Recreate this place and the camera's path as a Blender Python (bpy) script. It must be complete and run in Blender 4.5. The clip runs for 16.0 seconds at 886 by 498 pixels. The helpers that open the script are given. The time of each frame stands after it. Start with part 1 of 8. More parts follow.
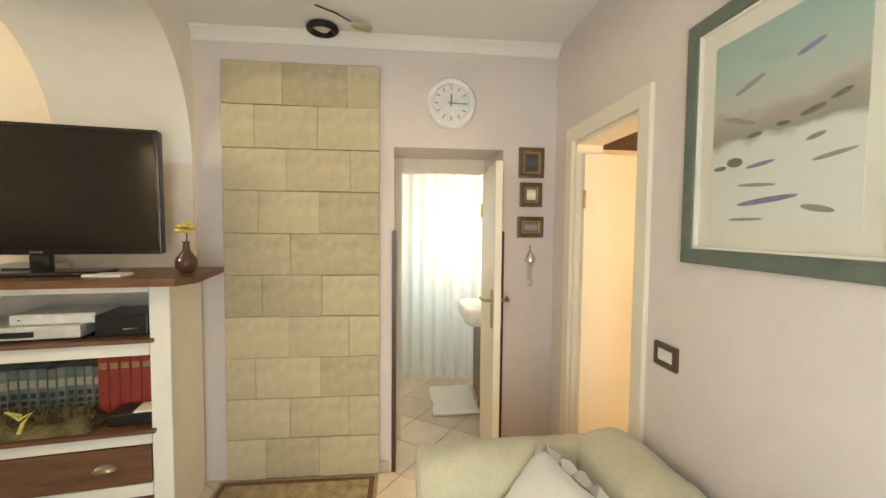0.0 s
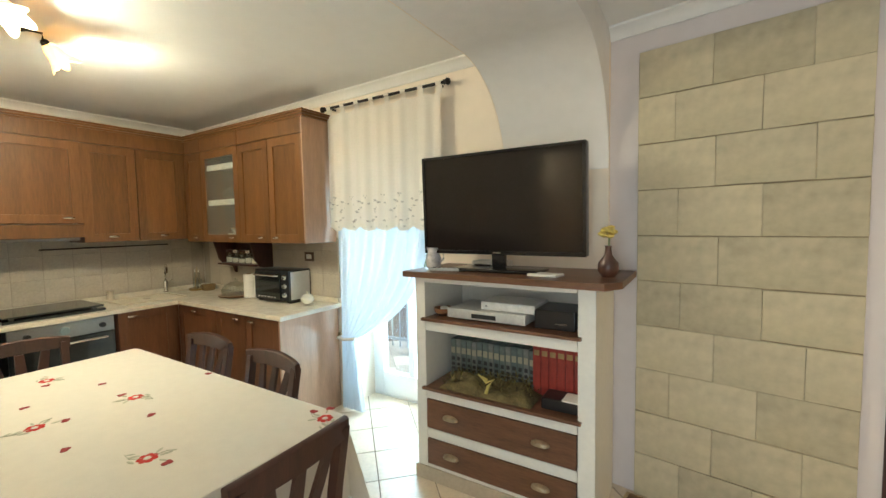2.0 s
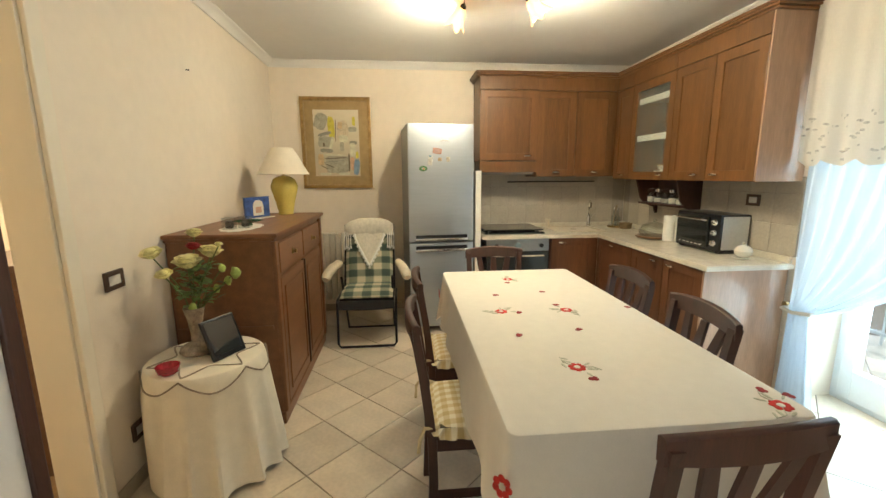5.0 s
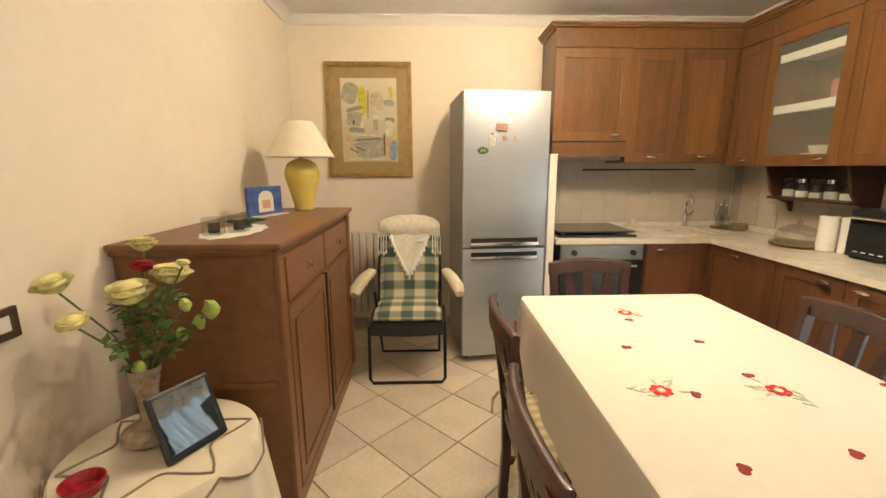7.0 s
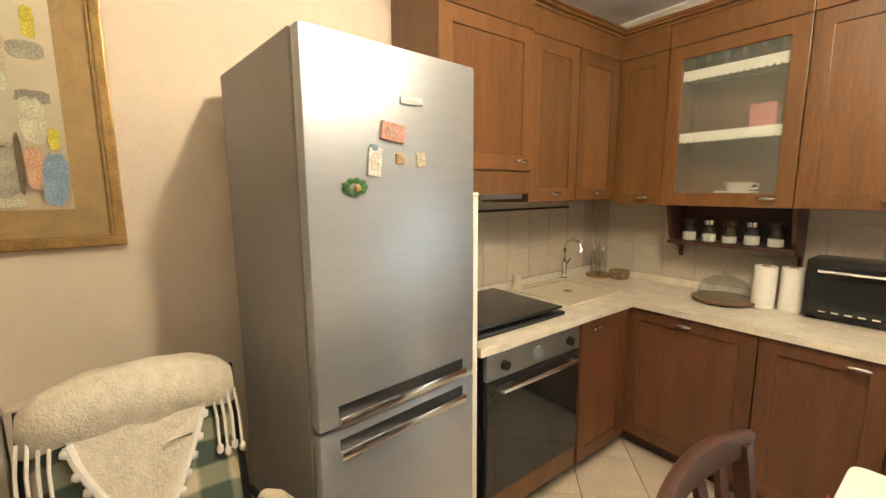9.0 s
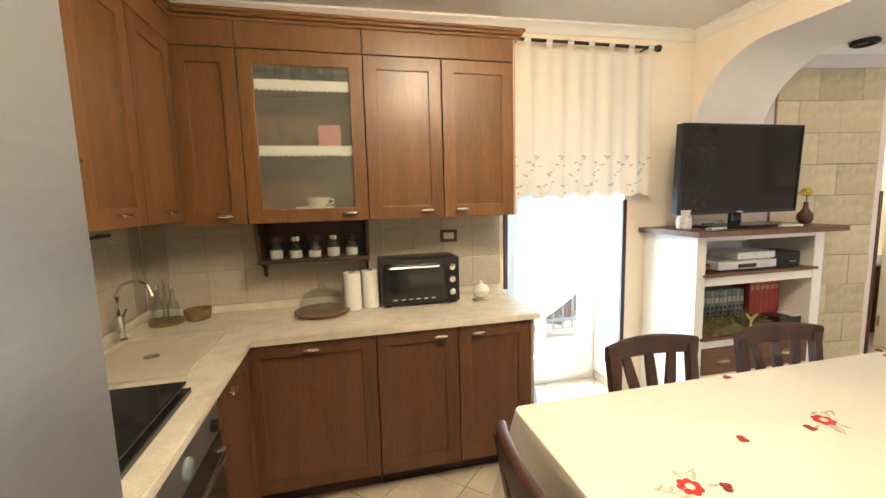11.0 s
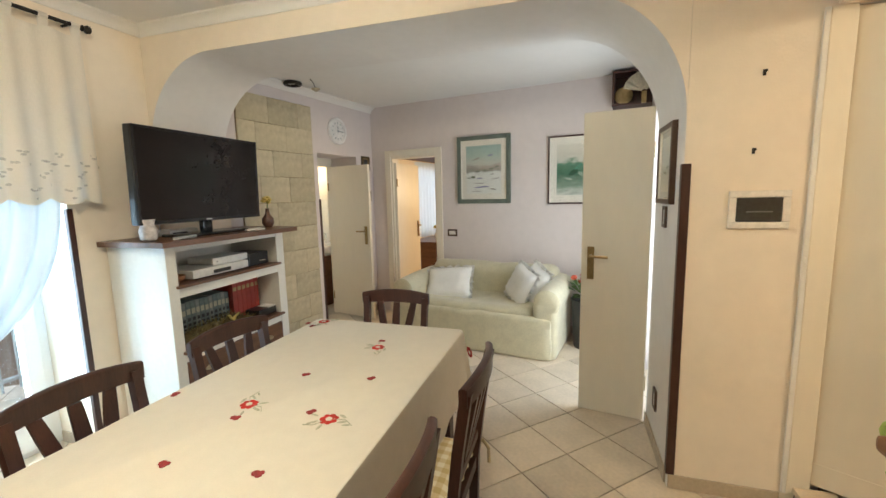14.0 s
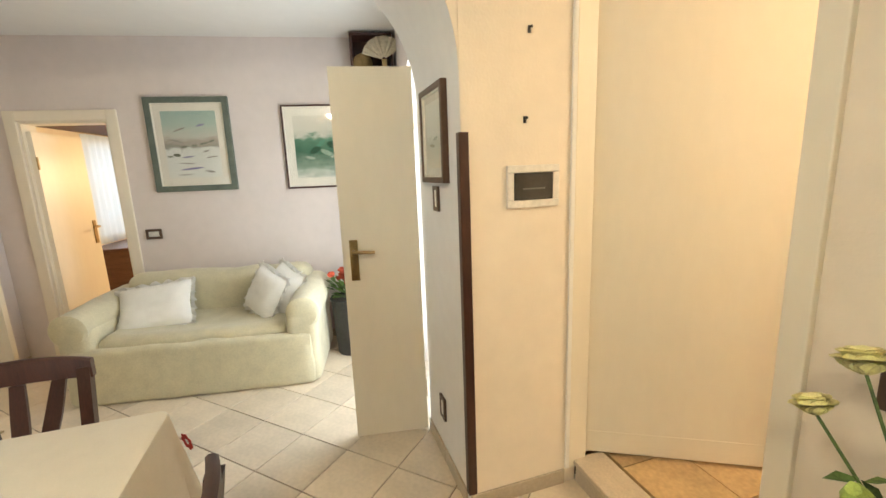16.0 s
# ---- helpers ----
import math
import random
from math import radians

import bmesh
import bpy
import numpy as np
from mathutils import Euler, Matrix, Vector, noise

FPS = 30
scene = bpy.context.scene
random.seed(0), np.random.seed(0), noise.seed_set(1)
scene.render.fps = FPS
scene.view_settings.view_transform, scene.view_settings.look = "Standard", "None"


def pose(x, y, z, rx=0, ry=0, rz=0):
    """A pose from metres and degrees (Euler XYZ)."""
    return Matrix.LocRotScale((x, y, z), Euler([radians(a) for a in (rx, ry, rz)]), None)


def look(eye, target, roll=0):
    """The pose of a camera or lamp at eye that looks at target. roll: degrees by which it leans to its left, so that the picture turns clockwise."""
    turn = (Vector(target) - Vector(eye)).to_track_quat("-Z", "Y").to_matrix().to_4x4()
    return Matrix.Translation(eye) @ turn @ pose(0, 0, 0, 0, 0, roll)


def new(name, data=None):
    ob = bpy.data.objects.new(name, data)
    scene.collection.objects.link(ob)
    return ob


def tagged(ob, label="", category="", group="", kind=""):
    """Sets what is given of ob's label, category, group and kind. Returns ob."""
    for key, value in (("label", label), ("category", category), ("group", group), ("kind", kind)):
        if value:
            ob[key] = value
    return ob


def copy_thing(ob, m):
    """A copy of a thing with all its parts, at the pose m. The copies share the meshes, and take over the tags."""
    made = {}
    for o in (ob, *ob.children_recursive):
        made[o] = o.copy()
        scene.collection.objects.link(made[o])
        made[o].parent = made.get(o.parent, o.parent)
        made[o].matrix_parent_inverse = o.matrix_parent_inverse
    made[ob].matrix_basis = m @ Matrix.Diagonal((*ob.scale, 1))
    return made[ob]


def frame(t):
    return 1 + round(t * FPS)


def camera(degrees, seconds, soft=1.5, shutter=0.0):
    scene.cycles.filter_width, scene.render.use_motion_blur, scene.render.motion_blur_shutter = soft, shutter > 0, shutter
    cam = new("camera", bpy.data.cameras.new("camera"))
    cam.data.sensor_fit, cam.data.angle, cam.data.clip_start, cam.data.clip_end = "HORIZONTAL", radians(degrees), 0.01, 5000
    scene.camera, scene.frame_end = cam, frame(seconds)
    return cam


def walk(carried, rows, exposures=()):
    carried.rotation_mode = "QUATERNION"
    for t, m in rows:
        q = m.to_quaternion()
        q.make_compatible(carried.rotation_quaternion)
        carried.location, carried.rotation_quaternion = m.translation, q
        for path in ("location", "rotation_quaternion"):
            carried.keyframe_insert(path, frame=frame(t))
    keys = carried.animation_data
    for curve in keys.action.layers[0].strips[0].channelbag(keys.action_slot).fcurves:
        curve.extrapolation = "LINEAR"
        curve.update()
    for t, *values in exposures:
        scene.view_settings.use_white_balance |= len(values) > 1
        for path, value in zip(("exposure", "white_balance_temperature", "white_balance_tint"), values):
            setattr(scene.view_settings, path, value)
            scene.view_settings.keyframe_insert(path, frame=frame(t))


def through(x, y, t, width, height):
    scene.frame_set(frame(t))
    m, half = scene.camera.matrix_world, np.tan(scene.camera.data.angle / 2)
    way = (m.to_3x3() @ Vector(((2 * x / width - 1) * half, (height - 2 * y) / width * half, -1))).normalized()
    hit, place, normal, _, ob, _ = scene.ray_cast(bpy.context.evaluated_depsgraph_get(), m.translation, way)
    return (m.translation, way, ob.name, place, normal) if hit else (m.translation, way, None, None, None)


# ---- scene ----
cam = camera(94.3, 16.0)
PATH = [
    (0, (0.608, 0.07, 1.516), (1.128, 1.999, 1.415), 0.5),
    (0.5, (0.581, 0.148, 1.545), (0.66, 2.142, 1.415), -0.1),
    (1, (0.498, 0.195, 1.557), (0.162, 2.162, 1.421), -0.6),
    (1.5, (0.375, 0.197, 1.568), (-0.348, 2.058, 1.439), -1.0),
    (2, (0.291, 0.199, 1.564), (-0.766, 1.893, 1.44), -1.0),
    (2.5, (0.254, 0.249, 1.583), (-1.105, 1.71, 1.449), -0.7),
    (3, (0.226, 0.283, 1.573), (-1.398, 1.439, 1.412), -0.5),
    (3.5, (0.179, 0.259, 1.551), (-1.63, 1.09, 1.361), -0.5),
    (4, (0.165, 0.199, 1.545), (-1.745, 0.738, 1.297), -0.7),
    (4.5, (0.132, 0.195, 1.511), (-1.819, 0.5, 1.191), -0.5),
    (7, (-0.832, 0.018, 1.425), (-2.793, 0.076, 1.035), -0.2),
    (7.5, (-1.252, -0.111, 1.425), (-3.214, 0.061, 1.078), -0.7),
    (8, (-1.717, -0.218, 1.458), (-3.64, 0.224, 1.127), -0.4),
    (10.5, (-3.334, 0.091, 1.563), (-3.492, 2.068, 1.306), -1.8),
    (11, (-3.311, 0.082, 1.529), (-2.855, 2.014, 1.287), -1.5),
    (11.5, (-3.263, 0.062, 1.523), (-2.355, 1.828, 1.289), -1.2),
    (12, (-3.211, 0.048, 1.529), (-1.989, 1.613, 1.295), -1.0),
    (12.5, (-3.138, 0.033, 1.529), (-1.654, 1.353, 1.297), -1.1),
    (13, (-3.071, -0.028, 1.547), (-1.381, 1.015, 1.303), -1.0),
    (13.5, (-3.011, -0.071, 1.533), (-1.187, 0.712, 1.285), -1.0),
    (14, (-2.975, -0.078, 1.526), (-1.082, 0.51, 1.261), -1.3),
    (14.5, (-2.921, -0.072, 1.522), (-0.986, 0.344, 1.234), -1.8),
    (15, (-2.778, -0.034, 1.523), (-0.818, 0.225, 1.223), -2.6),
    (15.5, (-2.577, -0.034, 1.503), (-0.609, -0.123, 1.16), -2.7),
    (16, (-2.285, -0.021, 1.5), (-0.411, -0.612, 1.126), -2.2),
]
EXPOSURES = [(0, 0.82, 6450, 1), (0.5, 0.68, 6300, 0), (1, 0.6, 5950, -5), (2, 0.5, 5800, -2), (3.5, 0.5, 5950, 1), (4, 0.47, 5900, 0), (4.5, 0.5, 5900, 0), (7, 0.85, 6500, 10), (8, 0.98, 6550, 11), (10.5, 0.85, 5850, 4), (11, 0.8, 6350, 9), (11.5, 0.52, 6200, 7), (13, 0.30, 5700, 3), (13.5, 0.25, 5750, 3), (14.5, 0.36, 5950, 4), (16, 0.66, 6150, 3)]
walk(cam, [(t, look(e, g, r)) for t, e, g, r in PATH], EXPOSURES)

# ---- world, sun, light ----
world = bpy.data.worlds.new("world")
scene.world = world
world.use_nodes = True
wn = world.node_tree.nodes
sky = wn.new("ShaderNodeTexSky")
sky.sky_type, sky.sun_disc = "NISHITA", False
sky.sun_elevation, sky.sun_rotation = radians(74), radians(324)
wn["Background"].inputs["Strength"].default_value = 0.12
world.node_tree.links.new(sky.outputs[0], wn["Background"].inputs["Color"])
sun = new("sun", bpy.data.lights.new("sun", "SUN"))
sun.data.energy, sun.data.angle, sun.data.color = 2.2, radians(0.6), (1.0, 0.95, 0.88)
sun.matrix_world = look((0, 0, 30), (5, -7, 0))


def area(name, m, w, h, power, color):
    ob = new(name, bpy.data.lights.new(name, "AREA"))
    ob.data.shape, ob.data.size, ob.data.size_y, ob.data.energy, ob.data.color = "RECTANGLE", w, h, power, color
    ob.matrix_world = m
    return ob


# ---- materials ----
MATS = {}


def mat(name, color, rough=0.6, metal=0.0, var=0.12, scale=6.0, bump=0.0, bscale=120.0, island=0.0, obj=0.0,
        stretch=(1, 1, 1), trans=0.0, emit=0.0, spec=0.5, stain=0.0, alpha=1.0, sheen=0.0, coat=0.0, fine=0.45):
    """A surface with variation at two scales, optional grain (stretch), relief and variation by piece."""
    if name in MATS:
        return MATS[name]
    m = bpy.data.materials.new(name)
    m.use_nodes = True
    n, l = m.node_tree.nodes, m.node_tree.links
    b = n["Principled BSDF"]
    b.inputs["Roughness"].default_value, b.inputs["Metallic"].default_value = rough, metal
    b.inputs["Specular IOR Level"].default_value = spec
    b.inputs["Coat Weight"].default_value = coat
    b.inputs["Sheen Weight"].default_value = sheen
    b.inputs["Alpha"].default_value = alpha
    b.inputs["Transmission Weight"].default_value = trans
    co = n.new("ShaderNodeTexCoord")
    mp = n.new("ShaderNodeMapping")
    mp.inputs["Scale"].default_value = stretch
    l.new(co.outputs["Object"], mp.inputs["Vector"])
    big, small = n.new("ShaderNodeTexNoise"), n.new("ShaderNodeTexNoise")
    big.inputs["Scale"].default_value, small.inputs["Scale"].default_value = scale, scale * 9
    big.inputs["Detail"].default_value, small.inputs["Detail"].default_value = 4, 3
    for t in (big, small):
        l.new(mp.outputs[0], t.inputs["Vector"])
    mixn = n.new("ShaderNodeMath")
    mixn.operation = "MULTIPLY_ADD"
    mixn.inputs[1].default_value = fine
    l.new(small.outputs["Fac"], mixn.inputs[0])
    half = n.new("ShaderNodeMath")
    half.operation = "MULTIPLY"
    half.inputs[1].default_value = 1 - fine
    l.new(big.outputs["Fac"], half.inputs[0])
    l.new(half.outputs[0], mixn.inputs[2])
    last = mixn.outputs[0]
    if island or obj:
        src = n.new("ShaderNodeNewGeometry").outputs["Random Per Island"] if island else n.new("ShaderNodeObjectInfo").outputs["Random"]
        off = n.new("ShaderNodeMath")
        off.operation = "MULTIPLY_ADD"
        l.new(src, off.inputs[0])
        off.inputs[1].default_value = island or obj
        l.new(last, off.inputs[2])
        sub = n.new("ShaderNodeMath")
        sub.operation = "SUBTRACT"
        l.new(off.outputs[0], sub.inputs[0])
        sub.inputs[1].default_value = (island or obj) / 2
        last = sub.outputs[0]
    ramp = n.new("ShaderNodeValToRGB")
    lo = [max(0, c * (1 - 2 * var)) for c in color]
    hi = [min(1, c * (1 + 1.4 * var)) for c in color]
    ramp.color_ramp.elements[0].position, ramp.color_ramp.elements[1].position = 0.25, 0.75
    ramp.color_ramp.elements[0].color, ramp.color_ramp.elements[1].color = (*lo, 1), (*hi, 1)
    l.new(last, ramp.inputs[0])
    colour = ramp.outputs[0]
    if stain:
        st = n.new("ShaderNodeTexNoise")
        st.inputs["Scale"].default_value, st.inputs["Detail"].default_value = 1.3, 6
        l.new(co.outputs["Object"], st.inputs["Vector"])
        sr = n.new("ShaderNodeValToRGB")
        sr.color_ramp.elements[0].position, sr.color_ramp.elements[1].position = 0.48, 0.68
        sr.color_ramp.elements[0].color, sr.color_ramp.elements[1].color = (1, 1, 1, 1), (1 - stain, 1 - stain, 1 - stain * 1.1, 1)
        l.new(st.outputs["Fac"], sr.inputs[0])
        mul = n.new("ShaderNodeMix")
        mul.data_type, mul.blend_type = "RGBA", "MULTIPLY"
        mul.inputs["Factor"].default_value = 1
        l.new(colour, mul.inputs["A"])
        l.new(sr.outputs[0], mul.inputs["B"])
        colour = mul.outputs["Result"]
    l.new(colour, b.inputs["Base Color"])
    if emit:
        l.new(colour, b.inputs["Emission Color"])
        b.inputs["Emission Strength"].default_value = emit
    if bump:
        grain = n.new("ShaderNodeTexNoise")
        grain.inputs["Scale"].default_value, grain.inputs["Detail"].default_value = bscale, 3
        l.new(mp.outputs[0], grain.inputs["Vector"])
        bp = n.new("ShaderNodeBump")
        bp.inputs["Strength"].default_value, bp.inputs["Distance"].default_value = bump, 0.004
        l.new(grain.outputs["Fac"], bp.inputs["Height"])
        l.new(bp.outputs[0], b.inputs["Normal"])
    MATS[name] = m
    return m


def fabric_sheer(name, color, through, clear):
    """Thin cloth that lets light through."""
    m = bpy.data.materials.new(name)
    m.use_nodes = True
    n, l = m.node_tree.nodes, m.node_tree.links
    out = n["Material Output"]
    n.remove(n["Principled BSDF"])
    d, t, c = n.new("ShaderNodeBsdfDiffuse"), n.new("ShaderNodeBsdfTranslucent"), n.new("ShaderNodeBsdfTransparent")
    noise_ = n.new("ShaderNodeTexNoise")
    noise_.inputs["Scale"].default_value, noise_.inputs["Detail"].default_value = 60, 4
    rp = n.new("ShaderNodeValToRGB")
    rp.color_ramp.elements[0].color = (*[v * 0.86 for v in color], 1)
    rp.color_ramp.elements[1].color = (*color, 1)
    l.new(noise_.outputs["Fac"], rp.inputs[0])
    l.new(rp.outputs[0], d.inputs["Color"])
    l.new(rp.outputs[0], t.inputs["Color"])
    a, b = n.new("ShaderNodeMixShader"), n.new("ShaderNodeMixShader")
    a.inputs[0].default_value, b.inputs[0].default_value = through, clear
    l.new(d.outputs[0], a.inputs[1])
    l.new(t.outputs[0], a.inputs[2])
    l.new(a.outputs[0], b.inputs[1])
    l.new(c.outputs[0], b.inputs[2])
    l.new(b.outputs[0], out.inputs["Surface"])
    return m


WALL_K = mat("wall_paint_cream", (0.86, 0.76, 0.63), 0.85, var=0.03, scale=1.5, bump=0.25, bscale=90, stain=0.05)
WALL_L = mat("wall_paint_lilac", (0.70, 0.63, 0.60), 0.85, var=0.03, scale=1.5, bump=0.25, bscale=90, stain=0.05)
WALL_ARCH = mat("arch_paint_white", (0.80, 0.77, 0.74), 0.85, var=0.03, scale=1.5, bump=0.25, bscale=90, stain=0.04)
CEIL = mat("ceiling_paint_white", (0.80, 0.78, 0.75), 0.9, var=0.02, scale=1.2, bump=0.15, bscale=70)
CROWN = mat("plaster_white", (0.82, 0.79, 0.74), 0.75, var=0.02)
TILE = mat("floor_tile_cream", (0.66, 0.56, 0.43), 0.3, var=0.10, scale=5, obj=0.35, bump=0.05, bscale=60)
GROUT = mat("grout_brown", (0.17, 0.12, 0.08), 0.9, var=0.2)
BASETILE = mat("skirting_tile", (0.47, 0.39, 0.29), 0.35, var=0.1, island=0.2)
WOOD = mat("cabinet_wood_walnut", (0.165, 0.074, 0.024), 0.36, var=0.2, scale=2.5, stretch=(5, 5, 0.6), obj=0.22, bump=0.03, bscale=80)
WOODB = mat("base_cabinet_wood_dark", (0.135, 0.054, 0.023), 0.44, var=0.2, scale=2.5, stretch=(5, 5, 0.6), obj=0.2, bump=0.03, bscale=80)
WOODD = mat("wood_dark_stained", (0.055, 0.020, 0.013), 0.4, var=0.3, scale=4, stretch=(6, 6, 0.8), obj=0.2, bump=0.05, coat=0.1)
WOODS = mat("sideboard_wood", (0.21, 0.090, 0.037), 0.44, var=0.18, scale=3, stretch=(0.8, 6, 6), bump=0.05, coat=0.1)
# Lightened: the window's reflection on the cabinet sides is put into this colour.
PANELSIDE = mat("cabinet_side_laminate_lit", (0.46, 0.29, 0.19), 0.28, var=0.14, scale=2.5, stretch=(6, 6, 0.6))
WHITE = mat("white_lacquer", (0.80, 0.77, 0.70), 0.45, var=0.03, scale=3)
DOORW = mat("door_cream_lacquer", (0.82, 0.75, 0.62), 0.45, var=0.025, scale=2, stretch=(1, 1, 0.4), bump=0.04, bscale=200)
STEEL = mat("fridge_silver", (0.46, 0.49, 0.53), 0.38, metal=0.76, var=0.04, scale=4, stretch=(1, 1, 14))
CHROME = mat("chrome", (0.75, 0.74, 0.72), 0.15, metal=1.0, var=0.04)
BRASS = mat("brass_aged", (0.42, 0.30, 0.14), 0.35, metal=1.0, var=0.2, scale=30)
BLACK = mat("black_plastic", (0.012, 0.012, 0.013), 0.3, var=0.2)
IRON = mat("wrought_iron", (0.03, 0.025, 0.02), 0.5, metal=0.6, var=0.3)
SCREEN = mat("tv_screen_glass", (0.014, 0.011, 0.010), 0.12, var=0.1, spec=0.3)
MARBLE = mat("worktop_cream_stone", (0.74, 0.68, 0.56), 0.25, var=0.12, scale=14, bump=0.02)
SPLASH = mat("splashback_tile", (0.50, 0.44, 0.35), 0.35, var=0.10, scale=8, obj=0.12)
STONE = mat("limestone_block", (0.565, 0.49, 0.335), 0.85, var=0.24, scale=2.6, obj=0.15, bump=0.4, bscale=24, stain=0.40, fine=0.22)
STONEJ = mat("stone_joint", (0.30, 0.24, 0.15), 0.9, var=0.2)
CLOTH = mat("tablecloth_white_cotton", (0.76, 0.71, 0.62), 0.9, var=0.03, scale=20, bump=0.12, bscale=400, sheen=0.2)
SOFA = mat("sofa_cover_pale_green", (0.61, 0.56, 0.39), 0.95, var=0.09, scale=10, bump=0.3, bscale=160, sheen=0.3)
PILLOW = mat("pillow_white_cotton", (0.84, 0.82, 0.77), 0.9, var=0.03, scale=20, bump=0.15, bscale=300, sheen=0.2)
WAX = mat("embroidery_red", (0.55, 0.03, 0.02), 0.85, var=0.25, scale=60)


def thin_glass(name, tint, rough=0.02, gloss=1.0):
    """A thin clear pane: light passes straight through, with gloss by Fresnel."""
    m = bpy.data.materials.new(name)
    m.use_nodes = True
    n, l = m.node_tree.nodes, m.node_tree.links
    n.remove(n["Principled BSDF"])
    t, g, lw_, mx = n.new("ShaderNodeBsdfTransparent"), n.new("ShaderNodeBsdfGlossy"), n.new("ShaderNodeLayerWeight"), n.new("ShaderNodeMixShader")
    t.inputs["Color"].default_value = (*tint, 1)
    g.inputs["Roughness"].default_value = rough
    lw_.inputs["Blend"].default_value = 0.5
    pw, ma = n.new("ShaderNodeMath"), n.new("ShaderNodeMath")
    pw.operation, ma.operation = "POWER", "MULTIPLY_ADD"
    pw.inputs[1].default_value, ma.inputs[1].default_value, ma.inputs[2].default_value = 4.0, 0.5, 0.025 * gloss
    l.new(lw_.outputs["Facing"], pw.inputs[0])
    l.new(pw.outputs[0], ma.inputs[0])
    l.new(ma.outputs[0], mx.inputs[0])
    l.new(t.outputs[0], mx.inputs[1])
    l.new(g.outputs[0], mx.inputs[2])
    l.new(mx.outputs[0], n["Material Output"].inputs["Surface"])
    return m


GLASS = thin_glass("clear_glass", (0.97, 0.98, 0.98), 0.03, 1.8)


def milky_glass(name, color, amount):
    """A pane with a fine texture: clear, with a share of pale scatter."""
    m = thin_glass(name, (0.93, 0.94, 0.92), 0.12, 1.2)
    n, l = m.node_tree.nodes, m.node_tree.links
    old = n["Material Output"].inputs["Surface"].links[0].from_socket
    d, mx, no = n.new("ShaderNodeBsdfDiffuse"), n.new("ShaderNodeMixShader"), n.new("ShaderNodeTexNoise")
    d.inputs["Color"].default_value = (*color, 1)
    no.inputs["Scale"].default_value = 90
    mr = n.new("ShaderNodeMapRange")
    mr.inputs["To Min"].default_value, mr.inputs["To Max"].default_value = amount * 0.7, amount * 1.3
    l.new(no.outputs["Fac"], mr.inputs["Value"])
    l.new(mr.outputs[0], mx.inputs[0])
    l.new(old, mx.inputs[1])
    l.new(d.outputs[0], mx.inputs[2])
    l.new(mx.outputs[0], n["Material Output"].inputs["Surface"])
    return m


CABGLASS = milky_glass("cabinet_glass", (0.60, 0.62, 0.54), 0.09)


# ---- building helpers ----
def box(bm, x0, x1, y0, y1, z0, z1, bevel=0.0, seg=2):
    m = Matrix.LocRotScale(((x0 + x1) / 2, (y0 + y1) / 2, (z0 + z1) / 2), None, (x1 - x0, y1 - y0, z1 - z0))
    g = bmesh.ops.create_cube(bm, size=1, matrix=m)
    if bevel:
        es = list({e for v in g["verts"] for e in v.link_edges})
        bmesh.ops.bevel(bm, geom=es, offset=bevel, segments=seg, profile=0.6, affect="EDGES", clamp_overlap=True)
    return bm


def boxes(*rows, bevel=0.0):
    bm = bmesh.new()
    for r in rows:
        box(bm, *r, bevel=bevel)
    return bm


def ring_frame(w, h, t, y0, y1, bevel=0.003):
    """A mitred rectangular frame from x = 0 to w, z = 0 to h, with bars t wide."""
    bm = bmesh.new()
    loops = []
    for y in (y0, y1):
        for a in (0.0, t):
            loops.append([bm.verts.new(p) for p in ((a, y, a), (w - a, y, a), (w - a, y, h - a), (a, y, h - a))])
    of, inf, ob_, ib = loops
    for i in range(4):
        j = (i + 1) % 4
        bm.faces.new((of[i], of[j], inf[j], inf[i]))
        bm.faces.new((ob_[j], ob_[i], ib[i], ib[j]))
        bm.faces.new((of[j], of[i], ob_[i], ob_[j]))
        bm.faces.new((inf[i], inf[j], ib[j], ib[i]))
    if bevel:
        es = [e for e in bm.edges if abs(e.verts[0].co.y - y0) < 1e-6 and abs(e.verts[1].co.y - y0) < 1e-6 and not (e.verts[0] in of) ^ (e.verts[1] in of)]
        bmesh.ops.bevel(bm, geom=es, offset=bevel, segments=2, profile=0.6, affect="EDGES", clamp_overlap=True)
    return bm


def prism(points, z0, z1, bm=None):
    """An upright prism over a plan outline, given anticlockwise."""
    bm = bm or bmesh.new()
    lo = [bm.verts.new((x, y, z0)) for x, y in points]
    hi = [bm.verts.new((x, y, z1)) for x, y in points]
    bm.faces.new(lo[::-1])
    bm.faces.new(hi)
    for i in range(len(points)):
        j = (i + 1) % len(points)
        bm.faces.new((lo[i], lo[j], hi[j], hi[i]))
    return bm


def lathe(profile, seg=28, bm=None, centre=(0, 0)):
    """A turned body from rows of radius and height."""
    bm = bm or bmesh.new()
    rings = []
    for r, z in profile:
        rings.append([bm.verts.new((centre[0] + r * math.cos(2 * math.pi * k / seg), centre[1] + r * math.sin(2 * math.pi * k / seg), z)) for k in range(seg)])
    for a, b in zip(rings, rings[1:]):
        for k in range(seg):
            bm.faces.new((a[k], a[(k + 1) % seg], b[(k + 1) % seg], b[k]))
    for ring, flip in ((rings[0], True), (rings[-1], False)):
        if profile[0 if flip else -1][0] > 1e-4:
            bm.faces.new(ring[::-1] if flip else ring)
    bmesh.ops.remove_doubles(bm, verts=bm.verts, dist=1e-5)
    return bm


